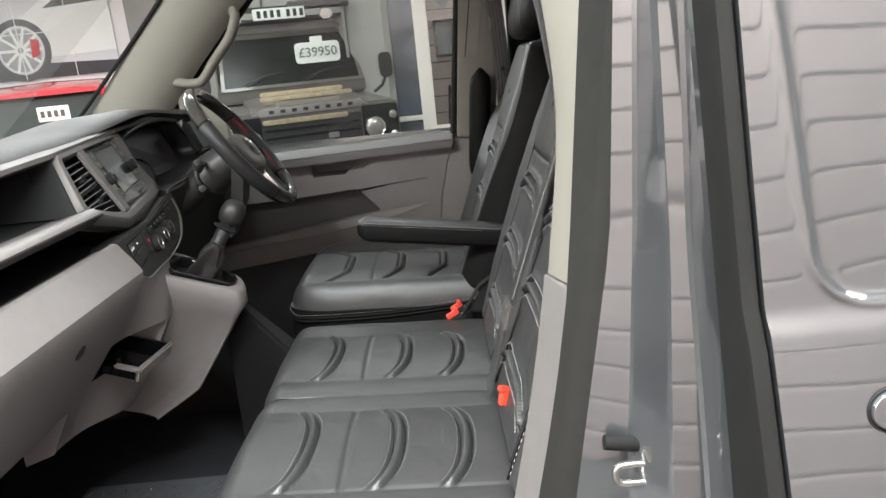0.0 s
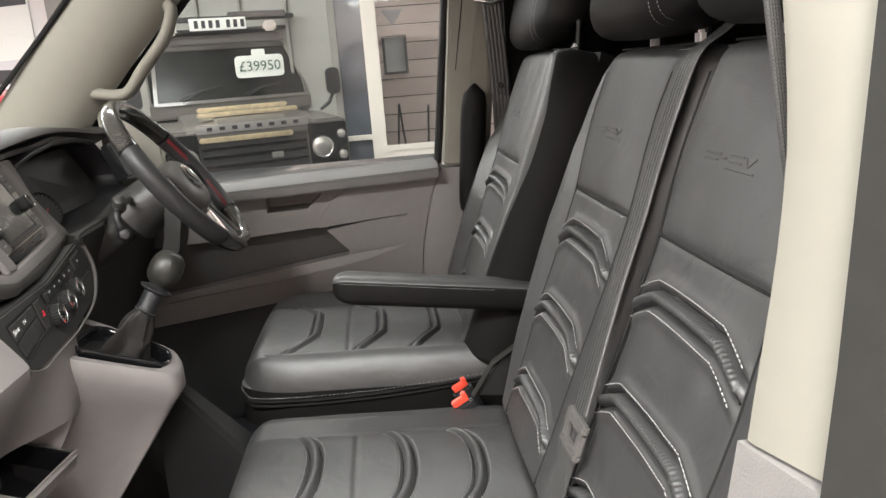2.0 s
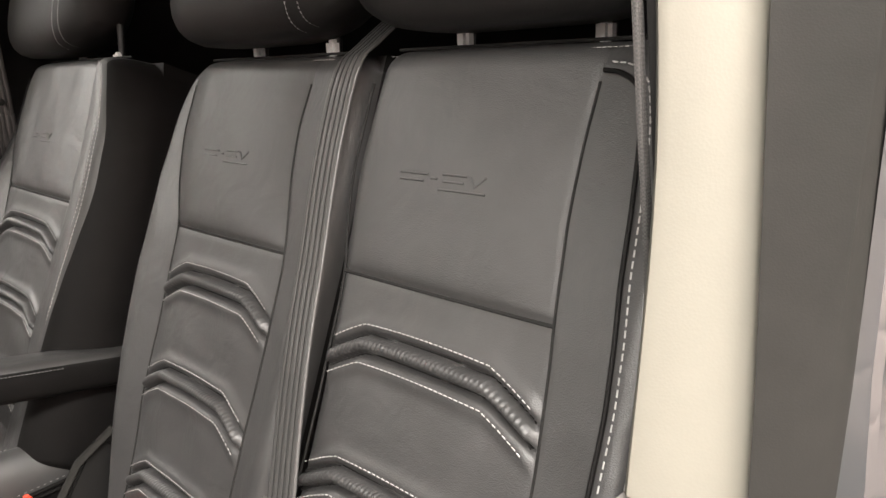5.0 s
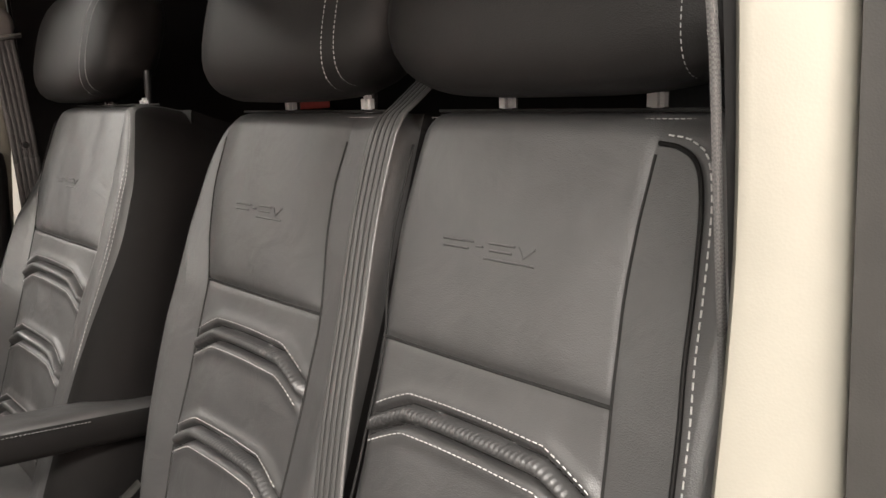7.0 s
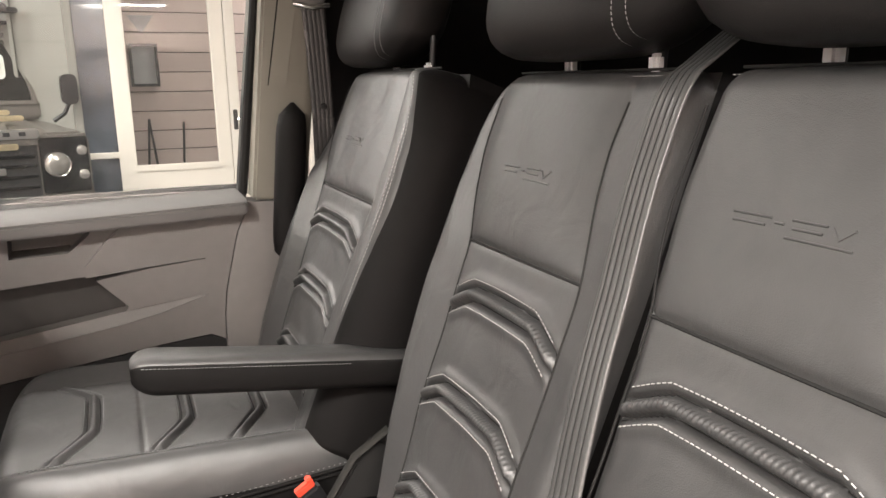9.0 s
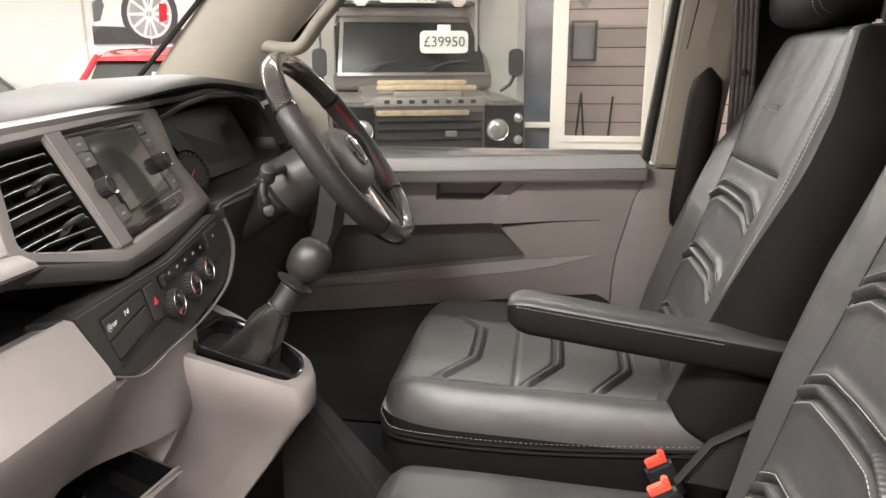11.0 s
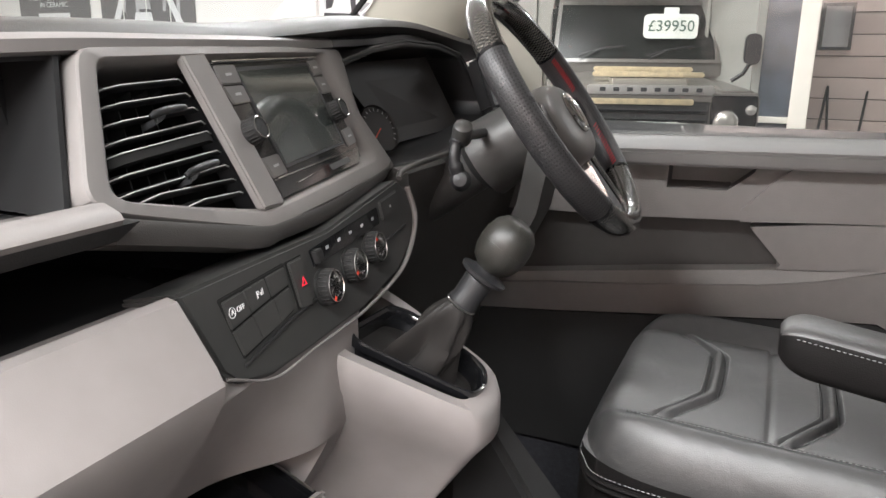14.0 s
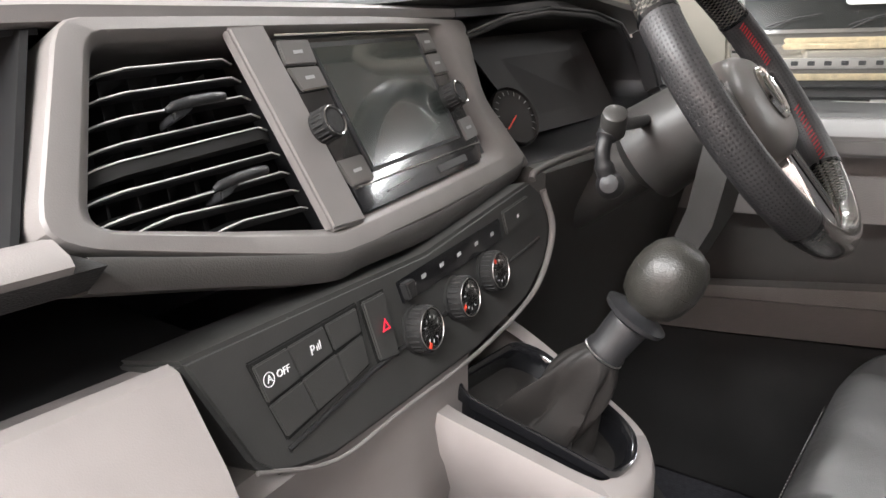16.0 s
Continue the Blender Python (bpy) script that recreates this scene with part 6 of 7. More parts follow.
rim_arc(150, 228, 40, 0.0178, "rim_grip", PERFORATED, "perforated leather grip")
rim_arc(-42, 30, 40, 0.0178, "rim_grip", PERFORATED, "perforated leather grip")
rim_arc(30, 150, 44, 0.0172, "rim_top", CARBON, "gloss carbon rim section")
rim_arc(228, 318, 34, 0.0172, "rim_bottom", CARBON, "gloss carbon rim section")
for a in (30, 150, 228, 318):
    rim_arc(a - 0.7, a + 0.7, 1, 0.0182, "rim_joint", GLOSS_BLACK)
for a0, a1 in ((-40, -13), (8, 29), (151, 172), (193, 220)):
    verts, faces = [], []
    for i in range(15):
        a = radians(a0 + (a1 - a0) * i / 15)
        c = wm @ Vector(((WR - 0.0150) * math.cos(a), (WR - 0.0150) * math.sin(a), 0.006))
        t = (wm.to_3x3() @ Vector((-math.sin(a), math.cos(a), 0))) * 0.0007
        n3 = wm.to_3x3() @ Vector((0, 0, 1))
        inw = wm.to_3x3() @ Vector((-math.cos(a), -math.sin(a), 0)) * 0.0012
        k = len(verts)
        sl = t * 2.6
        verts += [c - t - n3 * 0.0035 - sl, c + t - n3 * 0.0035 - sl, c + t + n3 * 0.0035 + sl, c - t + n3 * 0.0035 + sl] + [v + inw for v in (c - t - n3 * 0.0035 - sl, c + t - n3 * 0.0035 - sl, c + t + n3 * 0.0035 + sl, c - t + n3 * 0.0035 + sl)]
        faces += [(k, k + 1, k + 2, k + 3), (k + 4, k + 7, k + 6, k + 5), (k, k + 4, k + 5, k + 1), (k + 1, k + 5, k + 6, k + 2), (k + 2, k + 6, k + 7, k + 3), (k + 3, k + 7, k + 4, k)]
    o = raw("red_stitching", verts, faces, RED_THREAD, wheel, "red cross stitching")
    o["kind"] = "stuff"
# hub and spokes
hub_o = []
for r, h in ((0.050, -0.032), (0.078, -0.022), (0.083, -0.010), (0.079, 0.003), (0.068, 0.011), (0.044, 0.015), (0.0, 0.016)):
    hub_o.append([wm @ Vector((r * 1.12 * math.copysign(abs(math.cos(a)) ** 0.75, math.cos(a)), r * 0.74 * math.copysign(abs(math.sin(a)) ** 0.75, math.sin(a)) - 0.020, h)) for a in [2 * math.pi * k / 32 for k in range(32)]])
hub = part("airbag_hub", loft(hub_o), RADIO_GREY, wheel, "dark airbag pad", 60)
badge = part("hub_badge", turned([(0.029, 0.012), (0.031, 0.0175), (0.029, 0.0205), (0.025, 0.0195), (0.024, 0.0175), (0.0, 0.0175)], wm @ Matrix.Translation((0.006, -0.014, 0)), 30), CHROME, hub, "round chrome badge")
part("badge_field", turned([(0.0235, 0.0172), (0.023, 0.0186), (0.0, 0.0186)], wm @ Matrix.Translation((0.006, -0.014, 0)), 28), DASH_PANEL, badge, "dark badge field")
for bx0, bx1 in ((-0.018, -0.004), (0.018, 0.004), (-0.006, 0.0), (0.006, 0.0)):
    part("badge_stroke", tube([wm @ Vector((bx0 + 0.006, 0.004, 0.0192)), wm @ Vector((bx1 + 0.006, -0.030, 0.0192))], 0.0016, 6), CHROME, badge)
for sgn in (1, -1):
    part("spoke", solid([wm @ Vector((sgn * x, y, 0.004)) for x, y in ((0.062, -0.028), (0.062, 0.020), (0.166, 0.012), (0.168, -0.022))], [wm @ Vector((sgn * x, y, -0.012)) for x, y in ((0.062, -0.028), (0.062, 0.020), (0.166, 0.012), (0.168, -0.022))], 0.004), GLOSS_BLACK, wheel, "gloss black spoke")
for sgn in (1, -1):
    part("lower_spoke", solid([wm @ Vector((sgn * x, y, 0.004)) for x, y in ((0.018, -0.060), (0.023, -0.060), (0.048, -0.164), (0.042, -0.166))], [wm @ Vector((sgn * x, y, -0.010)) for x, y in ((0.018, -0.060), (0.023, -0.060), (0.048, -0.164), (0.042, -0.166))], 0.003), CHROME, wheel, "bright lower spoke")
part("lower_spoke_web", solid([wm @ Vector((x, y, -0.002)) for x, y in ((-0.016, -0.06), (0.016, -0.06), (0.040, -0.165), (-0.040, -0.165))], [wm @ Vector((x, y, -0.010)) for x, y in ((-0.016, -0.06), (0.016, -0.06), (0.040, -0.165), (-0.040, -0.165))], 0.002), DASH_BLACK, wheel)
# column, stalks
part("column_shroud", loft([circle_pts(WC - wz * 0.032, wm.to_3x3() @ Vector((1, 0, 0)), wm.to_3x3() @ Vector((0, 1, 0)), 0.044, 28), circle_pts(WC - wz * 0.07, wm.to_3x3() @ Vector((1, 0, 0)), wm.to_3x3() @ Vector((0, 1, 0)), 0.050, 28), circle_pts(WC - wz * 0.125, wm.to_3x3() @ Vector((1, 0, 0)), wm.to_3x3() @ Vector((0, 1, 0)), 0.056, 28), circle_pts(WC - wz * 0.14, wm.to_3x3() @ Vector((1, 0, 0)), wm.to_3x3() @ Vector((0, 1, 0)), 0.036, 28), circle_pts(WC - wz * 0.24, wm.to_3x3() @ Vector((1, 0, 0)), wm.to_3x3() @ Vector((0, 1, 0)), 0.036, 28)]), DASH_PANEL, wheel, "dark column shroud")
part("column_cover", loft([[(x - w, 0.400, z + w * 0.5), (x - w, 0.455, z + w * 0.5), (x + w, 0.462, z - w * 0.5), (x + w, 0.392, z - w * 0.5)] for x, z, w in ((-0.560, 1.250, 0.016), (-0.575, 1.17, 0.015), (-0.615, 1.075, 0.010))]), DASH_PANEL, wheel, "dark lower column cover")
stalk = part("stalk", tube(smooth_line([(-0.640, 0.400, 1.268), (-0.632, 0.330, 1.272), (-0.618, 0.275, 1.282), (-0.607, 0.246, 1.283)], 6), [0.0065] * 12 + [0.0075] * 7, 12), DASH_BLACK, wheel, "indicator stalk")
part("stalk_tip", turned([(0.0, -0.014), (0.0095, -0.0135), (0.0115, -0.010), (0.0118, 0.006), (0.0105, 0.012), (0.0085, 0.0135), (0.0, 0.014)], frame_at((-0.606, 0.241, 1.283), (0.35, -0.55, 0.80)), 20), DASH_PANEL, stalk, "dark grey stalk tip")
part("stalk_arm", tube(smooth_line([(-0.610, 0.245, 1.279), (-0.612, 0.236, 1.266), (-0.611, 0.232, 1.252), (-0.608, 0.235, 1.238)], 6), [0.0095] * 5 + [0.0068] * 9 + [0.0085] * 5, 12), DASH_BLACK, stalk)
part("stalk_knob", turned([(0.0, -0.013), (0.008, -0.011), (0.0125, -0.004), (0.0125, 0.004), (0.008, 0.011), (0.0, 0.013)], frame_at((-0.605, 0.237, 1.229), (0.3, -1, 0.3)), 20), DASH_BLACK, stalk, "black stalk end")

# ---- showroom ----
WALL = material("white_painted_block", (0.80, 0.79, 0.76), 0.7, bump=0.2, bump_scale=60, spread=0.03, scale=6)
PARTITION = material("pale_partition_board", (0.25, 0.25, 0.225), 0.6, spread=0.08, scale=5)
WALL_GREY = material("grey_painted_boards", (0.50, 0.48, 0.45), 0.6, spread=0.05, scale=8)
TAUPE = material("taupe_board_paint", (0.53, 0.435, 0.405), 0.75, spread=0.06, scale=10, bump=0.3, bump_scale=80, random_tint=0.06)
MORTAR = material("dark_joint", (0.06, 0.055, 0.05), 0.9)
FLOOR = material("grey_floor_paint", (0.055, 0.053, 0.052), 0.3, spread=0.12, scale=4)
CEIL = material("white_ceiling", (0.75, 0.74, 0.72), 0.9, spread=0.03, scale=4)
DOOR_WHITE = material("cream_white_door_paint", (0.82, 0.78, 0.70), 0.4, spread=0.03)
BLACK_PAINT = material("black_car_paint", (0.02, 0.021, 0.021), 0.2, coat=1.0, spread=0.02)
RED_PAINT = material("red_car_paint", (0.60, 0.035, 0.05), 0.25, coat=1.0, spread=0.02)
GUN = material("gunmetal_paint", (0.112, 0.104, 0.092), 0.4, coat=0.3, spread=0.03)
CARGLASS = material("dark_car_glass", (0.018, 0.019, 0.018), 0.2, spec=0.12, spread=0.02)
CAR_WINDOW = material("tinted_car_window", (0.05, 0.06, 0.056), 0.08, coat=1.0, spread=0.2, scale=3)
PAPER = material("white_card", (0.82, 0.85, 0.80), 0.6, spread=0.02)
POSTER_DARK = material("dark_poster_ink", (0.055, 0.052, 0.055), 0.5, spread=0.3, scale=6)
POSTER_GREY = material("grey_poster_ink", (0.35, 0.35, 0.36), 0.5, spread=0.3, scale=5)
POSTER_PALE = material("pale_poster_ink", (0.66, 0.67, 0.68), 0.5, spread=0.08, scale=3)
POSTER_BLUE = material("blue_poster_ink", (0.06, 0.12, 0.60), 0.5)
POSTER_VIOLET = material("violet_poster_ink", (0.22, 0.18, 0.60), 0.5)
LENS = material("headlamp_glass", (0.42, 0.41, 0.38), 0.15, metal=0.6, coat=1.0)
# Satin metal with its warm yellow reflection put into the colour.
WARM_LIT_METAL = material("warm_lit_plate", (0.72, 0.62, 0.42), 0.35, metal=1.0, spread=0.3, scale=20)
# Blue tone and mottling put the glass strip's reflections into its colour.
REFLECT_GLASS = material("blue_reflection_glass", (0.085, 0.10, 0.12), 0.15, coat=0.5, spread=0.6, scale=5, stain=0.3)
TYRE = material("tyre_rubber", (0.02, 0.02, 0.02), 0.85)

tagged(part("floor", box(-3.5, 2.4, -0.05, 21, 15, 0.1, 0), FLOOR), "grey painted concrete showroom floor", "floor", kind="structure")
tagged(part("ceiling", box(-3.5, 2.4, 3.65, 21, 15, 0.1, 0), CEIL), "plain white showroom ceiling", "ceiling", kind="structure")
tagged(part("wall_north", box(-8.2, 9.25, 1.8, 14.0, 0.25, 3.6, 0), WALL), "white painted blockwork showroom wall", "wall", kind="structure")
tagged(part("wall_west", box(-13.9, 2.4, 1.8, 0.2, 15, 3.6, 0), WALL), "white painted showroom wall", "wall", kind="structure")
tagged(part("wall_east", box(6.9, 2.4, 1.8, 0.2, 15, 3.6, 0), WALL_GREY), "grey painted showroom wall", "wall", kind="structure")
tagged(part("wall_south", box(-3.5, -2.86, 1.8, 21, 0.2, 3.6, 0), MORTAR), "taupe clad wall of wide horizontal boards", "wall", kind="structure")
# column of services on the north wall
tagged(part("trim_1", box(-6.75, 9.10, 1.8, 0.08, 0.06, 3.6, 0.01), WALL), "white boxed pipe on the wall", "pipe", kind="structure")

# posters
def poster(x0, x1, z0, z1, name, label, mat):
    t = thing(name, label, "poster", ((x0 + x1) / 2, 9.1, z0))
    part("sheet", box((x0 + x1) / 2, 9.108, (z0 + z1) / 2, x1 - x0, 0.012, z1 - z0, 0.002), mat, t)
    return t


def flat_shape(name, pts, mat, parent, y=9.098, thick=0.003):
    return part(name, solid([(x, y, z) for x, z in pts], [(x, y + thick, z) for x, z in pts]), mat, parent)


def disc(cx, cz, rx, rz, n=24):
    return [(cx + rx * math.cos(2 * math.pi * i / n), cz + rz * math.sin(2 * math.pi * i / n)) for i in range(n)]


pc = poster(-6.60, -4.40, 1.69, 3.05, "car_poster", "poster of a pale sports car with a spoked wheel", POSTER_PALE)
flat_shape("ground_band", [(-6.60, 1.70), (-4.40, 1.70), (-4.40, 1.86), (-6.60, 1.95)], POSTER_DARK, pc, 9.099)
flat_shape("car_side", [(-6.55, 1.95), (-6.57, 2.18), (-6.45, 2.32), (-6.2, 2.40), (-5.6, 2.55), (-5.2, 2.80), (-4.7, 2.98), (-4.40, 3.0), (-4.40, 2.0)], PAPER, pc, 9.097)
flat_shape("car_window", [(-5.30, 2.62), (-5.05, 2.78), (-4.6, 2.88), (-4.42, 2.86), (-4.42, 2.66)], POSTER_DARK, pc, 9.095)
flat_shape("grille", [(-6.56, 2.00), (-6.56, 2.26), (-6.42, 2.34), (-6.38, 2.22), (-6.46, 2.02)], POSTER_DARK, pc, 9.095)
flat_shape("tyre", disc(-5.72, 2.10, 0.42, 0.42), POSTER_DARK, pc, 9.094)
flat_shape("rim", disc(-5.72, 2.10, 0.33, 0.33), POSTER_PALE, pc, 9.092)
flat_shape("rim_dark", disc(-5.72, 2.10, 0.29, 0.29), POSTER_GREY, pc, 9.090)
for i in range(10):
    a = 2 * math.pi * i / 10
    c, s = math.cos(a), math.sin(a)
    flat_shape("spoke", [(-5.72 + c * r - s * w, 2.10 + s * r + c * w) for r, w in ((0.04, -0.022), (0.31, -0.018), (0.31, 0.018), (0.04, 0.022))], PAPER, pc, 9.088 - 0.0002 * i)
flat_shape("brake", [(-5.58, 1.98), (-5.46, 2.02), (-5.45, 2.22), (-5.56, 2.24)], RED_PAINT, pc, 9.0845)
for xx in (-5.72, -5.0):
    flat_shape("panel_joint", [(xx - 0.006, 1.69), (xx + 0.006, 1.69), (xx + 0.006, 3.05), (xx - 0.006, 3.05)], PAPER, pc, 9.083)
flat_shape("panel_joint", [(-6.60, 2.305), (-4.40, 2.305), (-4.40, 2.317), (-6.60, 2.317)], PAPER, pc, 9.082)

pe = poster(-11.15, -9.06, 1.77, 3.05, "engine_poster", "poster of a dark engine bay with red covers", POSTER_DARK)
for k, (cx, cz) in enumerate(((-10.35, 2.55), (-10.0, 2.55))):
    flat_shape("red_cover", disc(cx, cz, 0.17, 0.20), RED_PAINT, pe, 9.096 - 0.001 * k)
flat_shape("pale_bar", [(-10.9, 1.80), (-10.75, 1.80), (-10.42, 2.6), (-10.52, 2.6)], POSTER_PALE, pe, 9.094)
flat_shape("pale_bar", [(-9.3, 1.80), (-9.45, 1.80), (-9.85, 2.6), (-9.75, 2.6)], POSTER_PALE, pe, 9.093)
flat_shape("pale_bar", [(-10.3, 2.05), (-10.0, 2.05), (-10.05, 2.35), (-10.28, 2.35)], POSTER_GREY, pe, 9.092)
flat_shape("plate_mark", [(-10.4, 1.80), (-9.95, 1.80), (-10.0, 2.0), (-10.35, 2.0)], POSTER_PALE, pe, 9.091)
for i in range(14):
    xx = -11.1 + 0.15 * i
    flat_shape("engine_detail", [(xx, 2.0 + 0.3 * math.sin(i * 2.1)), (xx + 0.07, 2.0 + 0.3 * math.sin(i * 2.1)), (xx + 0.1, 2.5 + 0.3 * math.sin(i * 1.3)), (xx + 0.03, 2.5 + 0.3 * math.sin(i * 1.3))], POSTER_GREY if i % 2 else POSTER_DARK, pe, 9.0972 - 0.00005 * i)
for xx in (-10.62, -10.1, -9.58):
    flat_shape("panel_joint", [(xx - 0.007, 1.77), (xx + 0.007, 1.77), (xx + 0.007, 3.05), (xx - 0.007, 3.05)], PAPER, pe, 9.0885)
flat_shape("panel_joint", [(-11.15, 2.475), (-9.06, 2.475), (-9.06, 2.49), (-11.15, 2.49)], PAPER, pe, 9.0875)

pb = poster(-13.2, -11.42, 0.55, 2.57, "black_board", "black advertising board with white lines and two hexagons", POSTER_DARK)
for words, zz, size in (("THE", 2.40, 0.12), ("NEW DYNAMIC", 2.28, 0.17), ("IN CERAMIC", 2.15, 0.13)):
    text("poster_text", words, Matrix.Translation((-12.3, 9.095, zz)) @ pose(0, 0, 0, 90, 0, 0), size, POSTER_PALE, pb, 0.001)
for zz, x0, x1, h in ((1.93, -12.72, -11.92, 0.08), (1.88, -12.72, -11.92, 0.02)):
    flat_shape("text_bar", [(x0, zz), (x1, zz), (x1, zz + h), (x0, zz + h)], POSTER_PALE, pb, 9.098)
for cx, mat in ((-12.55, POSTER_BLUE), (-12.0, POSTER_VIOLET)):
    flat_shape("hexagon", disc(cx, 1.62, 0.32, 0.26, 6), mat, pb, 9.0972 if mat is POSTER_BLUE else 9.096)


# ---- off-road car seen through the driver's window ----
lr = thing("off_road_car", "grey boxy off-road car with a roof rack and a price card", "car", (-1.20, 5.35, 0))
LX, LY = -1.20, 5.35
def lb(name, cx, y0, y1, cz, sx, sz, mat, label="", bev=0.02, parent=None):
    return part(name, box(LX + cx, (y0 + y1) / 2, cz, sx, y1 - y0, sz, bev), mat, parent or lr, label)


lb("lower_body", 0, LY + 0.06, LY + 3.6, 0.80, 1.66, 0.56, GUN, "grey lower body")
lb("bumper", 0, LY - 0.18, LY + 0.02, 0.56, 1.70, 0.17, DASH_BLACK, "black front bumper")
for sgn in (1, -1):
    part("front_wing", solid([(LX + sgn * x, LY + 0.02, z) for x, z in ((0.46, 0.62), (0.83, 0.62), (0.83, 1.08), (0.79, 1.125), (0.46, 1.125))], [(LX + sgn * x, LY + 1.15, z) for x, z in ((0.46, 0.62), (0.83, 0.62), (0.83, 1.12), (0.79, 1.17), (0.46, 1.17))], 0.02), GUN, lr, "grey front wing")
    part("lamp_panel", box(LX + sgn * 0.635, LY - 0.0, 0.88, 0.34, 0.03, 0.42, 0.01), GLOSS_BLACK, lr, "black lamp panel")
    hl = part("headlamp", turned([(0.088, 0.0), (0.088, 0.03), (0.080, 0.040), (0.058, 0.048), (0.0, 0.052)], frame_at((LX + sgn * 0.572, LY - 0.01, 0.89), (0, -1, 0)), 28), LENS, lr, "round headlamp")
    part("headlamp_ring", turned([(0.084, 0.03), (0.094, 0.035), (0.094, 0.0)], frame_at((LX + sgn * 0.572, LY - 0.01, 0.89), (0, -1, 0)), 28), CHROME, hl)
    for zz in (0.985, 0.80):
        part("side_lamp", turned([(0.04, 0.0), (0.038, 0.02), (0.0, 0.03)], frame_at((LX + sgn * 0.755, LY - 0.01, zz), (0, -1, 0)), 18), LENS, lr, "small round side lamp")
    part("mirror_arm", tube([(LX + sgn * 0.78, LY + 0.78, 1.18), (LX + sgn * 0.86, LY + 0.74, 1.24), (LX + sgn * 0.90, LY + 0.70, 1.34)], 0.018, 8), DASH_BLACK, lr)
    part("mirror", prism_y(soft([(LX + sgn * 0.90 + a * 0.065, 1.44 + b * 0.125) for a, b in ((-1, -1), (1, -1), (1, 1), (-1, 1))], 0.055, 6), LY + 0.65, LY + 0.71, 0.012), DASH_BLACK, lr, "black rounded door mirror")
    w = part("tyre", turned([(0.24, -0.12), (0.37, -0.12), (0.385, -0.08), (0.385, 0.08), (0.37, 0.12), (0.24, 0.12)], frame_at((LX + sgn * 0.76, LY + 0.55, 0.385), (1, 0, 0)), 30), TYRE, lr, "wide off-road tyre")
    part("rim", turned([(0.25, -0.10), (0.24, 0.0), (0.10, 0.05), (0.0, 0.05)], frame_at((LX + sgn * 0.76, LY + 0.55, 0.385), (sgn, 0, 0)), 24), SATIN, w)
    tyre2 = part("tyre", turned([(0.24, -0.12), (0.37, -0.12), (0.385, -0.08), (0.385, 0.08), (0.37, 0.12), (0.24, 0.12)], frame_at((LX + sgn * 0.76, LY + 2.9, 0.385), (1, 0, 0)), 30), TYRE, lr, "wide off-road tyre")
    part("rim", turned([(0.25, -0.10), (0.24, 0.0), (0.10, 0.05), (0.0, 0.05)], frame_at((LX + sgn * 0.76, LY + 2.9, 0.385), (sgn, 0, 0)), 24), SATIN, tyre2)
# grille with a bright bar above
lb("grille_back", 0, LY + 0.03, LY + 0.06, 0.85, 0.92, 0.42, DASH_BLACK, "black grille", 0.005)
lb("grille_top_bar", -0.06, LY - 0.02, LY + 0.04, 1.035, 0.78, 0.045, WARM_LIT_METAL, "bright grille bar", 0.008)
for zz in (0.73, 0.81, 0.89, 0.96):
    lb("grille_slat", 0, LY - 0.005, LY + 0.035, zz, 0.88, 0.022, GLOSS_BLACK, "", 0.006)
lb("grille_badge", 0.18, LY - 0.012, LY + 0.0, 0.86, 0.10, 0.05, SATIN, "oval badge", 0.01)
lb("recovery_hook", 0.06, LY - 0.22, LY - 0.16, 0.66, 0.12, 0.08, RED_PLASTIC, "red recovery hook", 0.02)
bon = [(0, 1.10), (0.10, 1.15), (0.45, 1.19), (1.10, 1.22)]
part("bonnet", loft([[(LX + sx, LY + dy, z + dz) for sx, dz in ((-0.55, -0.06), (-0.54, 0.0), (-0.30, 0.025), (-0.28, 0.05), (0.28, 0.05), (0.30, 0.025), (0.54, 0.0), (0.55, -0.06))] for dy, z in bon]), GUN, lr, "grey bonnet with raised centre", 30)
lb("bonnet_lip", 0, LY - 0.03, LY + 0.05, 1.125, 0.95, 0.07, SATIN, "pale bonnet lip with dark lettering bars", 0.012)
for i in range(8):
    lb("letter_bar", -0.36 + i * 0.103, LY - 0.034, LY - 0.029, 1.127, 0.045, 0.030, DASH_BLACK, "", 0.002)
lb("bonnet_step", 0.0, LY + 0.16, LY + 0.24, 1.235, 0.86, 0.040, WARM_LIT_METAL, "ribbed bright bonnet plate", 0.01)
lb("bonnet_step", 0.0, LY + 0.48, LY + 0.56, 1.270, 0.80, 0.040, WARM_LIT_METAL, "ribbed bright bonnet plate", 0.01)
lb("bulkhead", 0, LY + 1.08, LY + 1.20, 1.27, 1.56, 0.16, GUN, "grey bulkhead", 0.02)
# cab: windscreen, frame, roof
part("windscreen", solid([(LX - 0.71, LY + 1.09, 1.34), (LX + 0.71, LY + 1.09, 1.34), (LX + 0.67, LY + 1.29, 1.83), (LX - 0.67, LY + 1.29, 1.83)], [(LX - 0.71, LY + 1.11, 1.34), (LX + 0.71, LY + 1.11, 1.34), (LX + 0.67, LY + 1.31, 1.83), (LX - 0.67, LY + 1.31, 1.83)]), CARGLASS, lr, "dark windscreen")
so, si = [(-0.74, 1.32), (0.74, 1.32), (0.69, 1.86), (-0.69, 1.86)], [(-0.70, 1.35), (0.70, 1.35), (0.66, 1.825), (-0.66, 1.825)]
wy = lambda z: LY + 1.08 + (z - 1.37) * 0.42
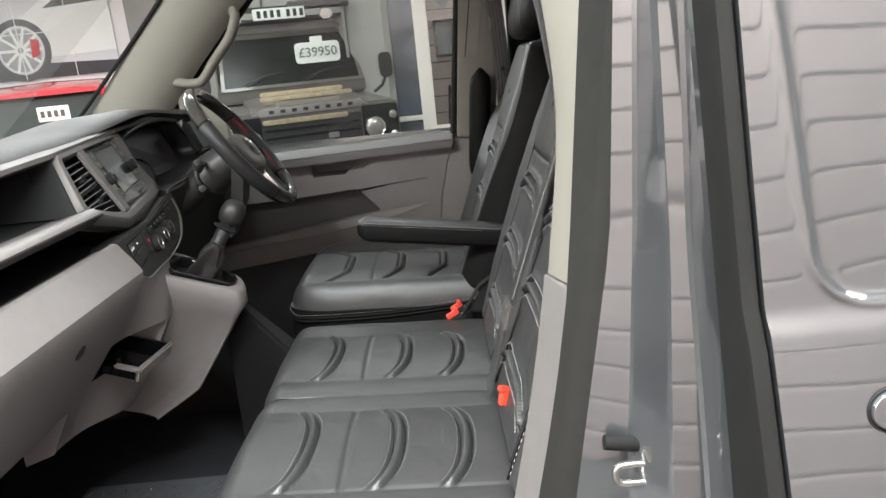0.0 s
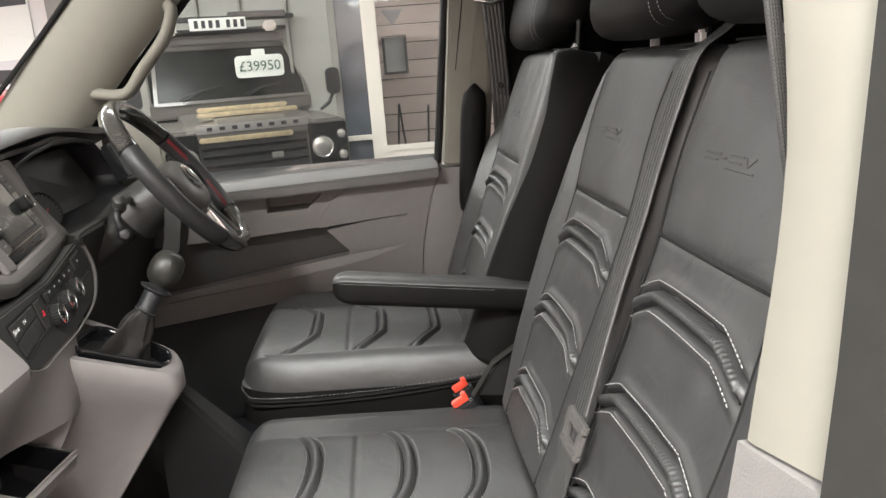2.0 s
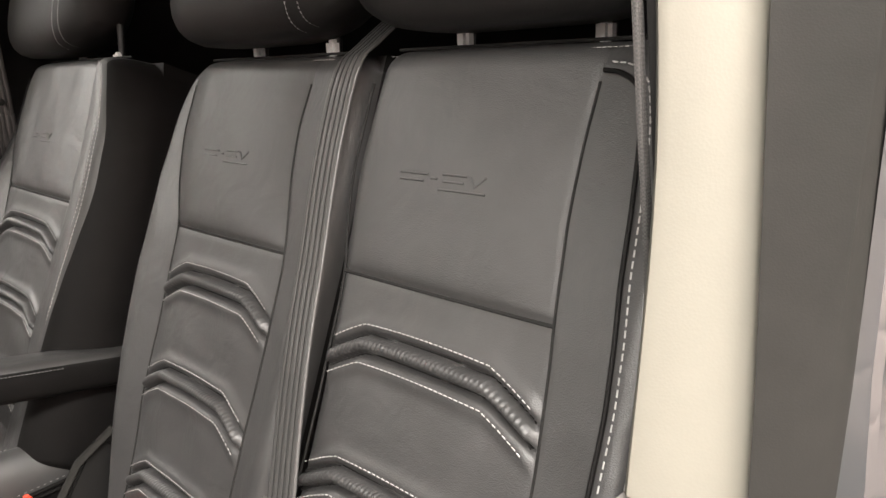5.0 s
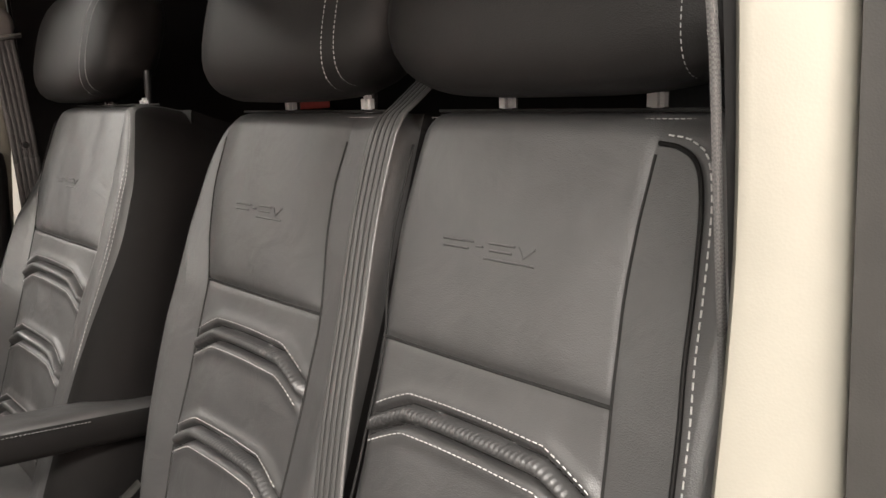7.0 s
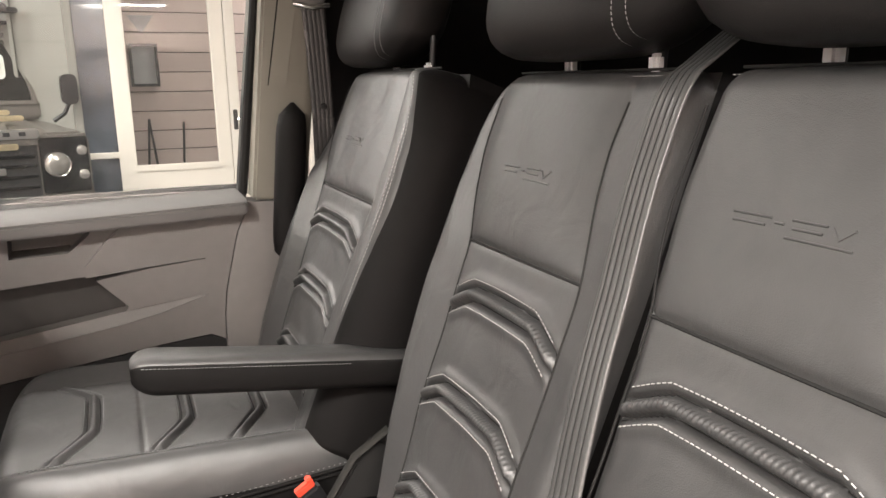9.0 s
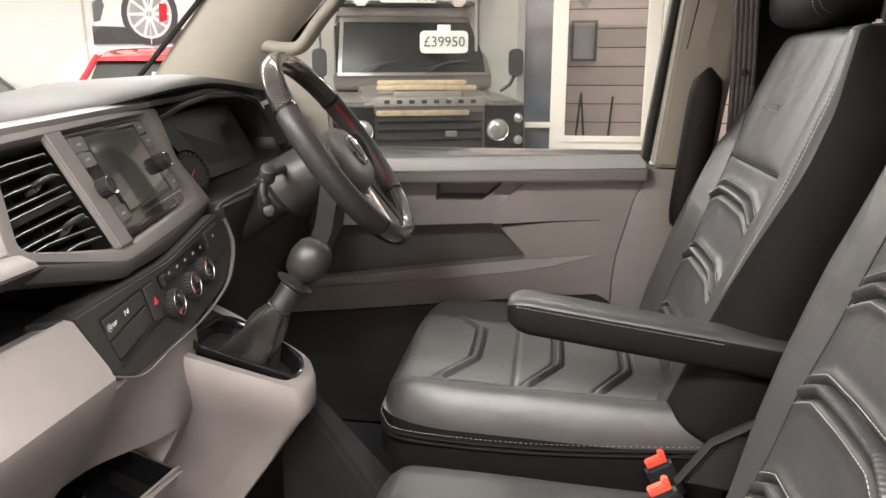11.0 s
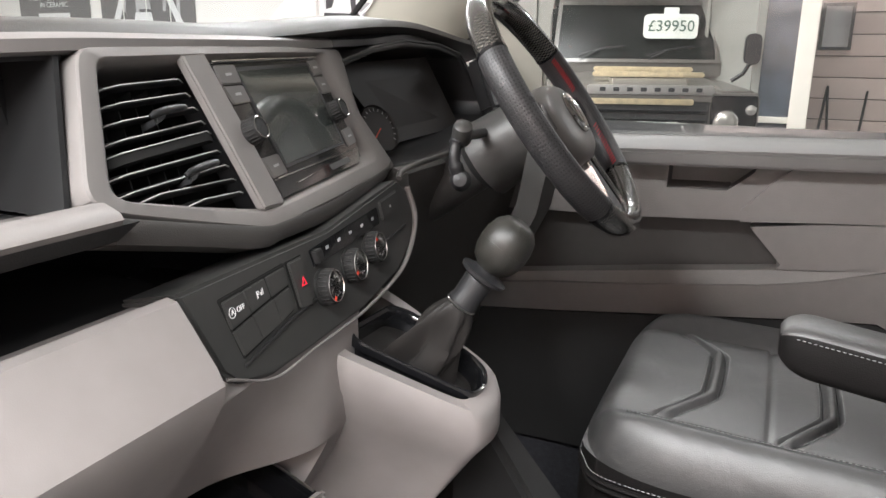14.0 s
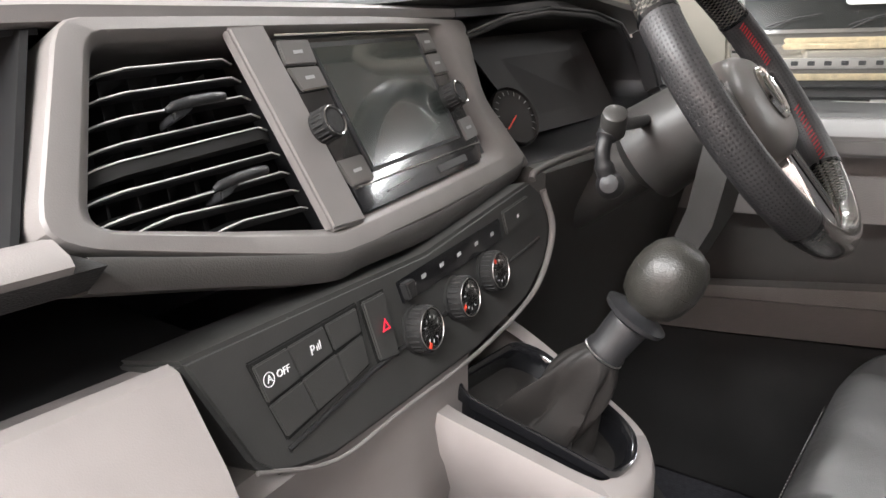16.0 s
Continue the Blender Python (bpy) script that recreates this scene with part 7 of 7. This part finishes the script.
part("screen_frame", ringed([(LX + x, wy(z), z) for x, z in so], [(LX + x, wy(z), z) for x, z in si], [(LX + x, wy(z) + 0.08, z) for x, z in so], [(LX + x, wy(z) + 0.08, z) for x, z in si]), GUN, lr, "grey screen frame")
lb("cab_sides", 0, LY + 1.35, LY + 3.6, 1.40, 1.50, 0.85, CARGLASS, "dark cab windows", 0.03)
lb("cab_roof", 0, LY + 1.27, LY + 3.6, 1.90, 1.46, 0.12, GUN, "grey roof", 0.04)
for sgn in (1, -1):
    wiper = part("wiper", tube([(LX + sgn * 0.30 - 0.18, LY + 1.06, 1.35), (LX + sgn * 0.30 - 0.02, LY + 1.075, 1.43)], 0.007, 6), DASH_BLACK, lr)
    part("wiper_blade", tube([(LX + sgn * 0.30 - 0.20, LY + 1.075, 1.375), (LX + sgn * 0.30 - 0.02, LY + 1.085, 1.435), (LX + sgn * 0.30 + 0.20, LY + 1.09, 1.465)], 0.007, 6), DASH_BLACK, wiper)
rack = lb("roof_rack", 0, LY + 1.15, LY + 1.22, 2.10, 1.44, 0.05, DASH_BLACK, "black roof rack", 0.01)
lb("rack_deck", 0, LY + 1.2, LY + 3.3, 2.0, 1.42, 0.03, DASH_BLACK, "", 0.01)
for xx in (-0.71, 0.71):
    lb("rack_post", xx, LY + 1.15, LY + 1.20, 2.03, 0.03, 0.17, DASH_BLACK, "", 0.005)
    lb("rack_side", xx, LY + 1.15, LY + 3.3, 2.10, 0.03, 0.04, DASH_BLACK, "", 0.005)
for xx in (-0.50, 0.43):
    lb("rack_lamp", xx, LY + 1.06, LY + 1.16, 2.01, 0.13, 0.10, LENS, "square work lamp", 0.02)
lb("light_bar", 0.32, LY + 1.05, LY + 1.14, 2.12, 0.55, 0.06, GLOSS_BLACK, "slim light bar", 0.01)
npl = lb("number_plate", -0.06, LY + 1.00, LY + 1.015, 2.04, 0.52, 0.11, PAPER, "white number plate with dark bars", 0.004)
for i in range(7):
    lb("plate_bar", -0.26 + i * 0.066 + (0.03 if i > 3 else 0), LY + 0.996, LY + 1.0, 2.04, 0.036, 0.07, DASH_BLACK, "", 0.001, npl)
card = thing("price_card", "white price card lettered in green in the windscreen", "price card", (LX + 0.1, LY + 1.1, 1.55))
part("card", prism_y(soft([(LX + 0.29 + a * 0.235, 1.633 + b * 0.105) for a, b in ((-1, -1), (1, -1), (1, 1), (-1, 1))], 0.05, 6), LY + 1.08, LY + 1.10, 0.003), PAPER, card)
part("card_tab", box(LX + 0.29, LY + 1.10, 1.76, 0.13, 0.015, 0.07, 0.02), PAPER, card)
text("price", "\u00a339950", Matrix.Translation((LX + 0.29, LY + 1.074, 1.632)) @ pose(0, 0, 0, 90, 0, 0), 0.135, material("dark_green_ink", (0.09, 0.15, 0.11), 0.6), card, 0.002)

car_turn = pose(LX, LY, 0, 0, 0, 17)
lr.matrix_basis = car_turn
card.matrix_basis = car_turn @ Matrix.Translation((-LX, -LY, 0)) @ card.matrix_basis

# ---- small cars by the north wall ----
def low_car(name, label, at, turn, paint, length=4.0, width=1.76, height=1.44):
    """A hatchback from the waist up: body, glasshouse, roof, wheels."""
    c = thing(name, label, "car", at)
    m = Matrix.Translation(at) @ pose(0, 0, 0, 0, 0, turn)
    body = [(-length / 2, 0.35, 0.72, 0.80), (-length / 2 + 0.25, 0.25, 0.86, 0.92), (-0.95, 0.22, 0.98, 1.0), (-0.2, 0.2, 0.98, 1.0), (1.2, 0.2, 1.0, 1.0), (length / 2 - 0.15, 0.25, 1.0, 0.97), (length / 2, 0.4, 0.85, 0.90)]
    part("body", loft([[m @ Vector((x, s * width / 2 * k, z)) for s, z in ((-0.9, lo), (-1, lo + 0.2), (-1, hi - 0.22), (-0.93, hi), (0.93, hi), (1, hi - 0.22), (1, lo + 0.2), (0.9, lo))] for x, lo, hi, k in body]), paint, c, "", 45)
    gh = [(-1.05, 0.96, 0.97, 0.78), (-0.35, 0.96, height - 0.06, 0.74), (0.2, 0.96, height - 0.02, 0.73), (1.1, 0.96, height - 0.06, 0.70), (1.75, 0.96, 1.0, 0.74)]
    part("glasshouse", loft([[m @ Vector((x, s * width / 2 * (0.93 if z0 else k), z)) for s, z, z0 in ((-1, lo, 1), (-1, hi, 0), (1, hi, 0), (1, lo, 1))] for x, lo, hi, k in gh]), CAR_WINDOW, c, "tinted windows", 30)
    roof = [(-0.52, height - 0.10, 0.74), (-0.3, height - 0.035, 0.745), (0.2, height, 0.735), (0.9, height - 0.02, 0.71), (1.35, height - 0.13, 0.69)]
    part("roof", loft([[m @ Vector((x, s * width / 2 * k, z + dz)) for s, dz in ((-1, -0.03), (-0.9, 0.015), (0, 0.035), (0.9, 0.015), (1, -0.03))] for x, z, k in roof]), paint, c, "", 50)
    for s in (-1, 1):
        for x0, z0, x1, z1 in ((-1.05, 0.97, -0.45, height - 0.08), (0.32, 0.97, 0.34, height - 0.06), (1.62, 1.0, 1.15, height - 0.1)):
            part("roof_post", tube([m @ Vector((x0, s * width / 2 * 0.93, z0)), m @ Vector((x1, s * width / 2 * 0.745, z1))], 0.035, 8), paint, c)
        part("door_mirror", box(-0.62, s * (width / 2 + 0.09), 1.03, 0.12, 0.20, 0.13, 0.04, m), paint, c)
        for x in (-1.25, 1.3):
            part("wheel", turned([(0.0, -0.1), (0.22, -0.1), (0.31, -0.1), (0.32, 0.0), (0.31, 0.1), (0.22, 0.1), (0.0, 0.08)], frame_at(m @ Vector((x, s * width / 2 * 0.86, 0.32)), m.to_3x3() @ Vector((0, 1, 0))), 26), TYRE, c)
    return c, m


low_car("hatchback", "black hatchback parked by the white wall", (-8.72, 7.4, 0), 84, BLACK_PAINT, 4.0, 1.80, 1.56)
sc = thing("price_card", "white and blue price card in the black car", "price card", (-8.1, 6.9, 1.1))
part("card", box(-7.64, 6.36, 1.19, 0.82, 0.012, 0.28, 0.01), PAPER, sc)
part("card_band", prism_y([(-7.75, 1.13), (-7.25, 1.06), (-7.25, 1.30), (-7.4, 1.20)], 6.345, 6.353), POSTER_BLUE, sc)
part("card_band", prism_y([(-7.9, 1.28), (-7.3, 1.295), (-7.3, 1.328), (-7.9, 1.328)], 6.344, 6.352), POSTER_BLUE, sc)
text("price", "28500", Matrix.Translation((-7.70, 6.350, 1.225)) @ pose(0, 0, 0, 90, 0, 0), 0.19, DASH_BLACK, sc, 0.002)
low_car("sports_car", "red car parked in front of the white wall", (-4.85, 7.9, 0), 104, RED_PAINT, 4.2, 1.86, 1.60)
rc = thing("price_card", "small pale price card in the red car", "price card", (-4.4, 7.0, 1.2))
part("card", box(-4.28, 6.78, 1.27, 0.36, 0.012, 0.16, 0.008), PAPER, rc)
for i in range(4):
    part("text_bar", box(-4.40 + i * 0.075, 6.772, 1.27, 0.045, 0.004, 0.07, 0.001), GUN, rc)

# ---- glazed door and partition behind the driver's window ----
gd = thing("glazed_door", "cream framed glazed door with a lever handle", "door", (0.3, 6.2, 0), kind="structure")
part("door_stile", box(-0.137, 6.225, 1.25, 0.139, 0.07, 2.5, 0.006), DOOR_WHITE, gd)
part("door_stile", box(0.690, 6.225, 1.25, 0.120, 0.07, 2.5, 0.006), DOOR_WHITE, gd)
part("bottom_rail", box(0.28, 6.225, 0.36, 0.72, 0.068, 0.72, 0.006), DOOR_WHITE, gd)
part("rail_bead", box(0.28, 6.186, 0.75, 0.72, 0.02, 0.06, 0.006), DOOR_WHITE, gd)
part("top_rail", box(0.28, 6.225, 2.42, 0.72, 0.068, 0.16, 0.006), DOOR_WHITE, gd)
g2 = part("pane", box(0.28, 6.235, 1.55, 0.72, 0.006, 1.60, 0), PANE, gd)
g2.visible_shadow = False
part("door_handle", join(tube([(0.82, 6.18, 1.155), (0.90, 6.14, 1.155), (0.97, 6.14, 1.155)], 0.011, 8), box(0.80, 6.186, 1.15, 0.04, 0.012, 0.18, 0.004)), CHROME, gd, "chrome lever handle")
part("outer_frame", box(0.80, 6.23, 1.25, 0.09, 0.09, 2.5, 0.006), DOOR_WHITE, gd)
part("outer_frame", box(1.52, 6.23, 1.25, 0.09, 0.09, 2.5, 0.006), DOOR_WHITE, gd)
part("outer_frame", box(1.16, 6.23, 0.30, 0.64, 0.09, 0.60, 0.006), DOOR_WHITE, gd)
pt = thing("partition", "pale partition with a tall dark glass strip", "partition", (-0.6, 6.4, 0), kind="structure")
part("glass_strip", box(-0.325, 6.42, 1.4, 0.27, 0.02, 2.8, 0), REFLECT_GLASS, pt)
part("partition_post", box(-0.492, 6.42, 1.4, 0.064, 0.08, 2.8, 0.005), PARTITION, pt)
part("partition_rail", box(-0.325, 6.38, 0.86, 0.27, 0.06, 0.05, 0.005), DOOR_WHITE, pt)
part("grey_panel", solid([(-4.0, 8.6, 0), (-0.53, 6.44, 0), (-0.53, 6.50, 0), (-4.0, 8.66, 0)], [(-4.0, 8.6, 3.6), (-0.53, 6.44, 3.6), (-0.53, 6.50, 3.6), (-4.0, 8.66, 3.6)]), PARTITION, pt, "pale grey panelled wall")
for i in range(6):
    part("panel_rib", box(-0.95 - 0.50 * i, 6.68 + 0.311 * i, 1.8, 0.03, 0.05, 3.6, 0.003), PARTITION, pt)
# taupe clad wall behind the glazed door
bw = tagged(part("wall_clad", box(1.2, 7.72, 1.8, 3.6, 0.2, 3.6, 0), MORTAR), "taupe clad wall of horizontal boards behind the glazed door", "wall", kind="structure")
plank_me = None
for r in range(14):
    if plank_me is None:
        ob = part("board", solid([(-0.75, 0, -0.098), (-0.75, 0, 0.092), (-0.75, -0.02, 0.086), (-0.75, -0.012, -0.098)], [(2.5, 0, -0.098), (2.5, 0, 0.092), (2.5, -0.02, 0.086), (2.5, -0.012, -0.098)]), TAUPE, None, "", 30)
        plank_me = ob.data
    else:
        ob = new("board", plank_me)
    ob.parent = bw
    ob.matrix_basis = Matrix.Translation((0.1, 7.618, 0.3 + r * 0.2))
fp = thing("wall_picture", "dark framed picture on the taupe clad wall", "picture", (0.14, 7.58, 1.47))
part("picture_frame", ringed(*[[(x, y, z) for x, z in q] for q, y in ((((-0.01, 1.45), (0.27, 1.45), (0.27, 1.88), (-0.01, 1.88)), 7.57), (((0.02, 1.48), (0.24, 1.48), (0.24, 1.85), (0.02, 1.85)), 7.57), (((-0.01, 1.45), (0.27, 1.45), (0.27, 1.88), (-0.01, 1.88)), 7.60), (((0.02, 1.48), (0.24, 1.48), (0.24, 1.85), (0.02, 1.85)), 7.60))]), DASH_BLACK, fp)
part("picture_sheet", box(0.13, 7.592, 1.665, 0.22, 0.004, 0.37, 0), POSTER_GREY, fp)
tr = thing("wall_sign", "triangular sign on the taupe clad wall", "sign", (0.13, 7.58, 2.0))
part("sign_plate", prism_y([(0.0, 2.16), (0.26, 2.16), (0.13, 1.98)], 7.585, 7.595), POSTER_GREY, tr)
st = thing("folding_stand", "dark folded metal stand against the clad wall", "stand", (0.1, 7.4, 0))
part("stand_leg", tube([(0.02, 7.40, 0.0), (0.12, 7.52, 1.12)], 0.012, 8), DASH_BLACK, st)
part("stand_leg", tube([(0.22, 7.40, 0.0), (0.12, 7.52, 1.12)], 0.012, 8), DASH_BLACK, st)
part("stand_leg", tube([(0.38, 7.42, 0.0), (0.46, 7.52, 1.08)], 0.012, 8), DASH_BLACK, st)

# ---- cladding boards behind the camera, seen in the van's paint ----
clad = bpy.data.objects["wall_south"]
board_me = None
for r in range(23):
    for c in range(3):
        if board_me is None:
            prof = [(-0.5, 0.0), (-0.5, 0.006), (-0.493, 0.014), (0.48, 0.020), (0.5, 0.012), (0.5, 0.0)]
            ob = part("board", solid([(-2.99, d, z * 0.140) for z, d in prof], [(2.99, d, z * 0.140) for z, d in prof]), TAUPE, None, "", 30)
            board_me = ob.data
        else:
            ob = new("board", board_me)
        ob.parent = clad
        ob.matrix_basis = Matrix.Translation((-6.0 + c * 6.0, -2.758, 0.078 + r * 0.156))

# wheels that carry the van
for wx, wy in ((-1.05, -0.78), (-1.05, 0.78), (2.0, -0.78), (2.0, 0.78)):
    wheel_m = frame_at((wx, wy, 0.345), (0, 1 if wy > 0 else -1, 0))
    van_wheel = part("tyre", turned([(0.22, -0.11), (0.325, -0.11), (0.345, -0.07), (0.345, 0.07), (0.325, 0.11), (0.22, 0.11)], wheel_m, 32), TYRE, van, "black road tyre")
    part("rim", turned([(0.23, -0.09), (0.225, 0.02), (0.10, 0.05), (0.0, 0.05)], wheel_m, 24), SATIN, van_wheel)
